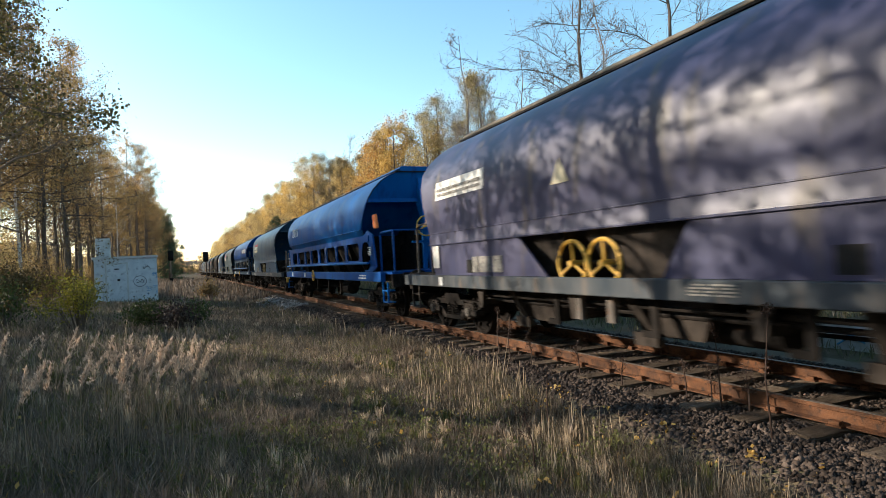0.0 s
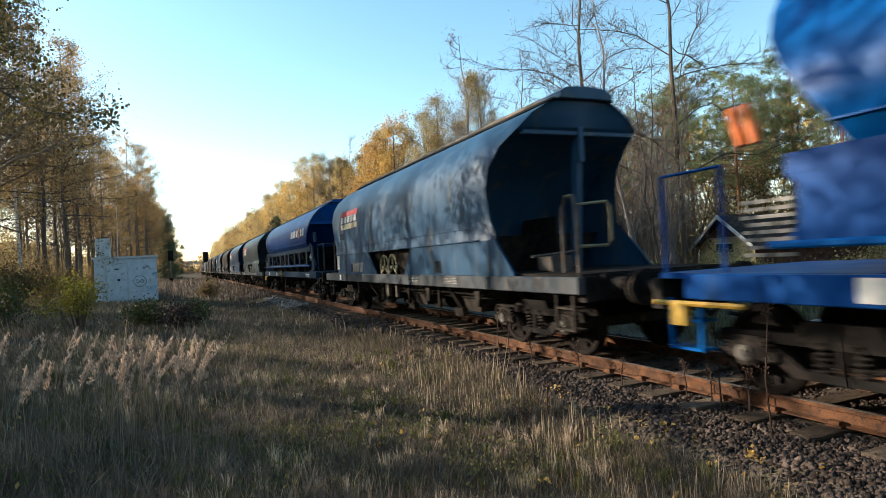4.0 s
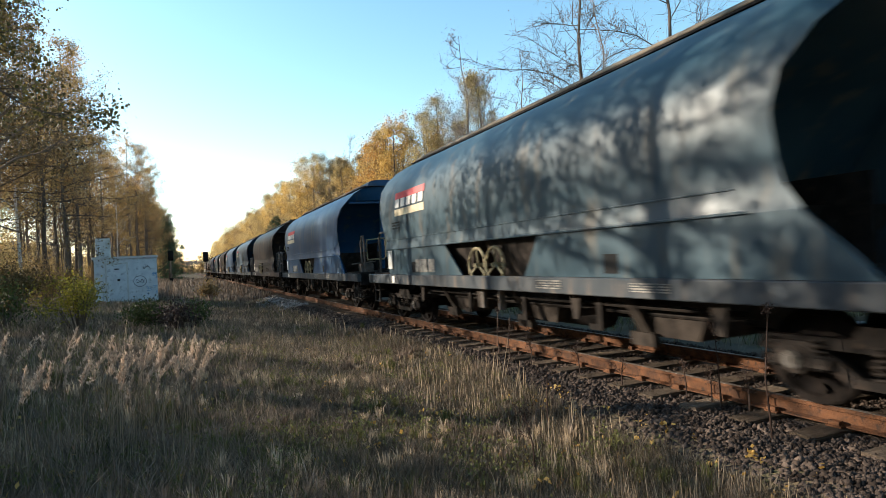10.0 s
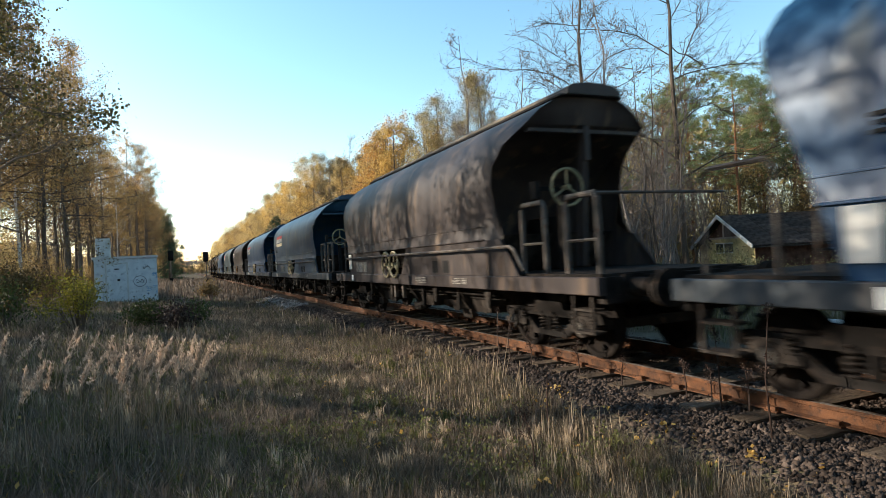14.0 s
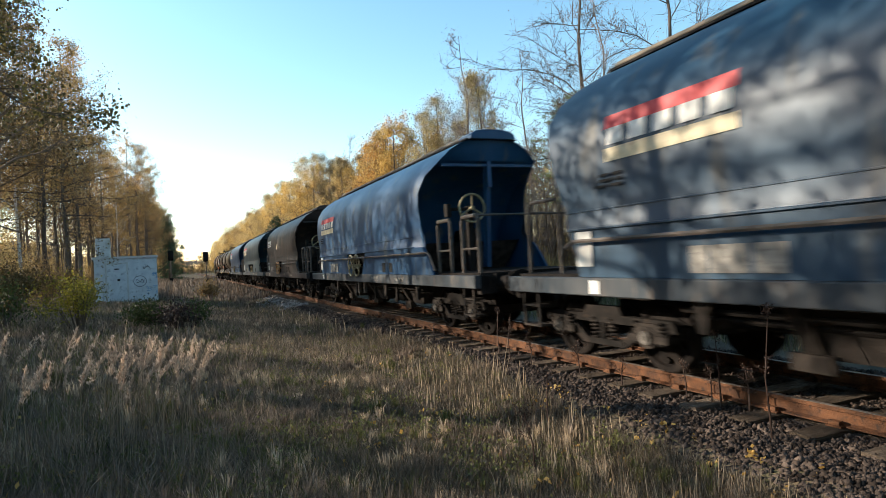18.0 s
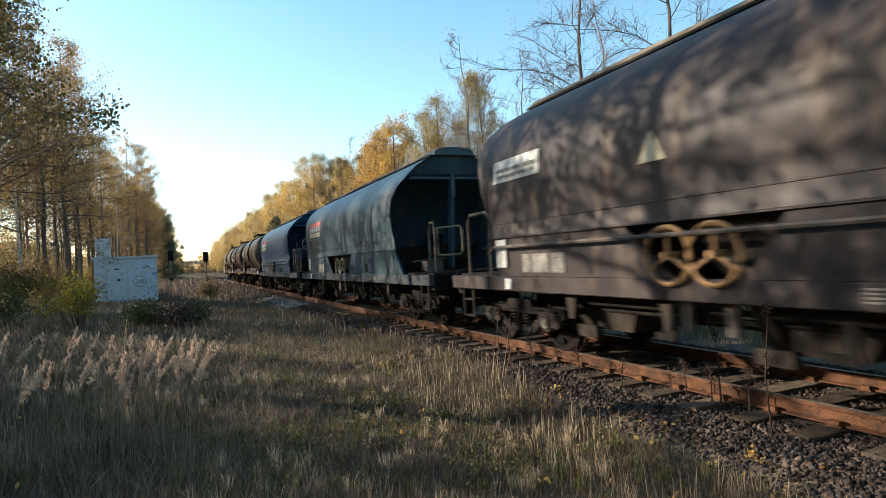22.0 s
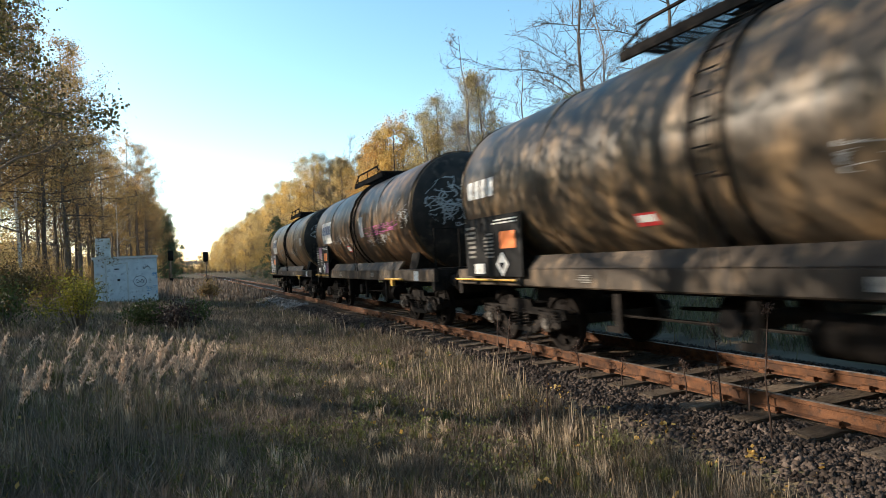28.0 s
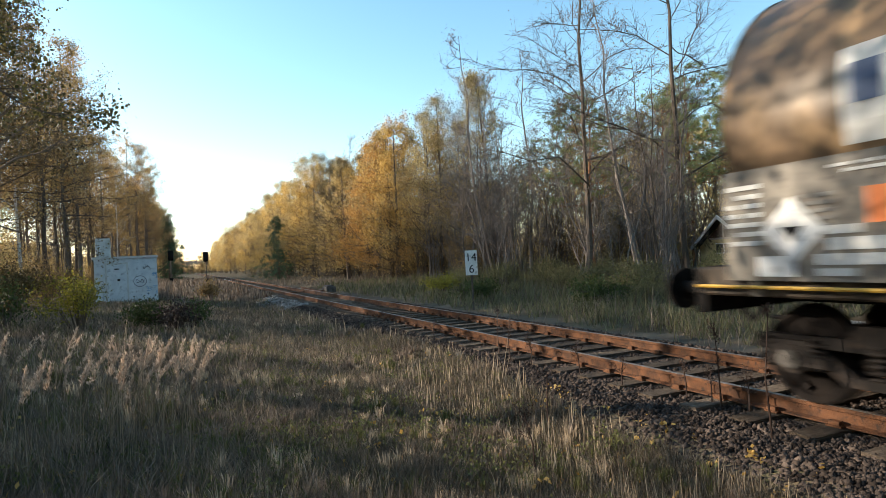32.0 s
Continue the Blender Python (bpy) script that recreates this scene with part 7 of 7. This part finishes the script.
def herbs(n, seed):
    """Low leafy weeds in loose patches."""
    q = random.Random(seed)
    spots = []
    while len(spots) < n:
        a, r = radians(q.uniform(-16, 55)), 2.5 + 12 * q.random() ** 1.3
        x, y = EYE.x + r * math.sin(a), r * math.cos(a)
        if x < -2.4 and noise.noise((x * 0.9, y * 0.9, 8.1)) > 0.05:
            spots.append((x, y, ground_z(x, y) + q.uniform(0.02, 0.12)))
    return spots


tagged(part("low_herbs", leaf_mesh("low_herbs", herbs(1500, 21), 15000, 0.045, 0.034, GRASS_GREEN, 0.8, -0.3, 22), GRASS_GREEN), "low green leafy weeds in the turf", "weeds", kind="stuff")
out_of_view = lambda x, y, g: (x < -2.4 - g.exponential(0.1, len(x))) & ((np.degrees(np.arctan2(x - EYE.x, y)) < -16) | (np.hypot(x - EYE.x, y) < 2.6) | (y < 1.3))
grass("surrounding_turf", 60000, "short dry turf round the clearing", TURF, 0.3, 22, -180, 180, 0.11, out_of_view, 14, width=0.002, power=0.8, lean=1.0, stalk=True)
grass("surrounding_grass", 40000, "dry grass round the clearing", GRASS, 0.5, 26, -180, 180, 0.22, out_of_view, 15, width=0.0012, power=0.8, lean=0.6, stalk=True, clump=True)
grass("far_grass", 16000, "low dry grass between the trees and the track", GRASS, 36, 140, -9, 14, 0.40, lambda x, y, g: (x < -1.6) & (x > -14), 4, power=1.5, stalk=True)
right_ok = lambda x, y, g: (x > np.where(y < 55, 3.6, 2.6) + g.normal(0, 0.35, len(x))) & (x < 13) & ~((x > 3.8) & (x < 7.6) & (y < 7.1))
grass("verge_grass", 70000, "dull green grass on the verge behind the track", VERGE, 9, 50, 10, 66, 0.34, right_ok, 5, width=0.0007, power=1.2, lean=0.9, clump=True)
grass("dry_verge_grass", 42000, "dry grass on the verge behind the track", GRASS, 9, 90, 6, 66, 0.38, right_ok, 6, width=0.0005, power=1.3, stalk=True, lean=0.6, clump=True)

# reed grass with pale plumes
g1, g2 = Geo(), []
rr = random.Random(9)
for k in range(64):
    a, r = radians(rr.uniform(-15, -8) if k % 3 == 0 else rr.uniform(-7, 0.3)), rr.uniform(5.8, 7.6)
    x, y = EYE.x + r * math.sin(a), r * math.cos(a)
    z, h = ground_z(x, y), rr.uniform(0.78, 1.12)
    lx, ly = rr.gauss(0.04, 0.08), rr.gauss(0, 0.06)
    p = [(x, y, z - 0.02), (x + lx * 0.3, y + ly * 0.3, z + h * 0.5), (x + lx, y + ly, z + h * 0.76), (x + lx * 1.9 + 0.05, y + ly * 1.9, z + h)]
    g1.tube(p, 0.0035, 3, 0.0015)
    for j in range(60):
        t = rr.random()
        q = Vector(p[2]).lerp(Vector(p[3]), t)
        w = 0.006 * (1 - 0.75 * t) + 0.0015
        g2.append((q.x + rr.gauss(0, w), q.y + rr.gauss(0, w), q.z + rr.gauss(0, 0.012)))
reeds = tagged(part("reed_grass", g1, STRAW), "tall reed grass with pale feathery plumes", "reed grass", kind="stuff")
tagged(part("plumes", leaf_mesh("plumes", g2, 9000, 0.004, 0.032, PLUME, 0.26, -2.5, 4), PLUME, reeds), "pale feathery seed heads", kind="stuff")

# dead weed stalks along the ballast
def weed(x, y, h, seed):
    rr = random.Random(seed)
    g, tips, twigs = Geo(), [], []
    z = bed_z(np.array([x]))[0] if abs(x) < 2.3 else ground_z(x, y)
    p = [(0, 0, -0.08), (rr.gauss(0, 0.02), rr.gauss(0, 0.02), h * 0.5), (rr.gauss(0, 0.05), rr.gauss(0, 0.05), h)]
    g.tube(p, 0.011, 5, 0.004)
    for k in range(9):
        t = rr.uniform(0.45, 1.0)
        q = Vector(p[1]).lerp(Vector(p[2]), (t - 0.5) * 2) if t > 0.5 else Vector(p[0]).lerp(Vector(p[1]), t * 2)
        e = q + Vector((rr.gauss(0, 0.05), rr.gauss(0, 0.05), rr.uniform(0.03, 0.1)))
        twigs.append((q, e))
        tips += [tuple(e), tuple(q.lerp(e, 0.6))]
    root = empty("dead_weed", "dead brown weed stalk standing in the ballast", "weed", "weeds along the ballast")
    part("stalk", g, WEED, root)
    for q, e in twigs:
        part("side_twig", Geo().tube([q, e], 0.003, 3, 0.002), WEED, root)
    tagged(part("seed_head", leaf_mesh("seed_head", tips, 240, 0.02, 0.017, WEED, 0.8, 0.0, seed), WEED, root), kind="stuff")
    root.location = (x, y, z)


for k, (x, y, h) in enumerate(((-1.53, 3.66, 1.15), (-1.05, 4.62, 0.92), (-1.0, 5.15, 0.42), (-0.98, 4.35, 0.45), (-1.35, 8.54, 0.78), (-1.2, 9.2, 0.86), (-1.3, 8.0, 0.5), (-1.1, 7.0, 0.42), (-1.2, 6.0, 0.35), (-1.0, 4.8, 0.4), (-1.9, 13.5, 0.55), (-1.35, 11.8, 0.45), (-2.6, 5.6, 0.6), (-3.4, 4.6, 0.55))):
    weed(x, y, h, 40 + k)

# fallen leaves
lv = []
rr = random.Random(12)
for k in range(900):
    a, r = radians(rr.uniform(-17, 60)), 2.4 + 14 * rr.random() ** 1.3
    x, y = EYE.x + r * math.sin(a), r * math.cos(a)
    if x < -1.8:
        lv.append((x, y, ground_z(x, y) + 0.03))
tagged(part("fallen_leaves", leaf_mesh("fallen_leaves", lv, 2600, 0.03, 0.045, L_GOLD, 1.0, 0.0, 8), L_GOLD), "fallen yellow-brown leaves in the grass", "leaves", kind="stuff")

# tall undergrowth deep in the wood on the hut's side
rng_deep = random.Random(91)
for k in range(18):
    plant_copy("thicket4" if k % 3 else "thicket2", -20 - 16 * (k + rng_deep.random()) / 18, rng_deep.uniform(80, 96), rng_deep.uniform(1.2, 1.6), rng_deep.uniform(0, 360), "undergrowth")

# ---------------------------------------------------------------- motion
SPEEDS = [6.47, 6.577, 6.705, 6.852, 7.008, 7.221, 7.517, 7.898, 8.309]      # metres a second, every four seconds


def rolled(t):
    """How far the train has rolled at t seconds."""
    s, k = 0.0, 0
    while t > 0:
        d = min(4.0, t)
        a, b = SPEEDS[min(k, 7)], SPEEDS[min(k, 7) + 1]
        s += a * d + (b - a) * d * d / 8.0
        t, k = t - d, k + 1
    return s


def motions():
    for w, y in TRAIN:
        walk(w, [(k * 0.5, pose(0, y - rolled(k * 0.5), 0)) for k in range(65)])
    for ws in WHEELS:
        p = ws.location.copy()
        walk(ws, [(k / 15, pose(p.x, p.y, p.z, math.degrees(rolled(k / 15) / 0.46))) for k in range(481)])


motions()
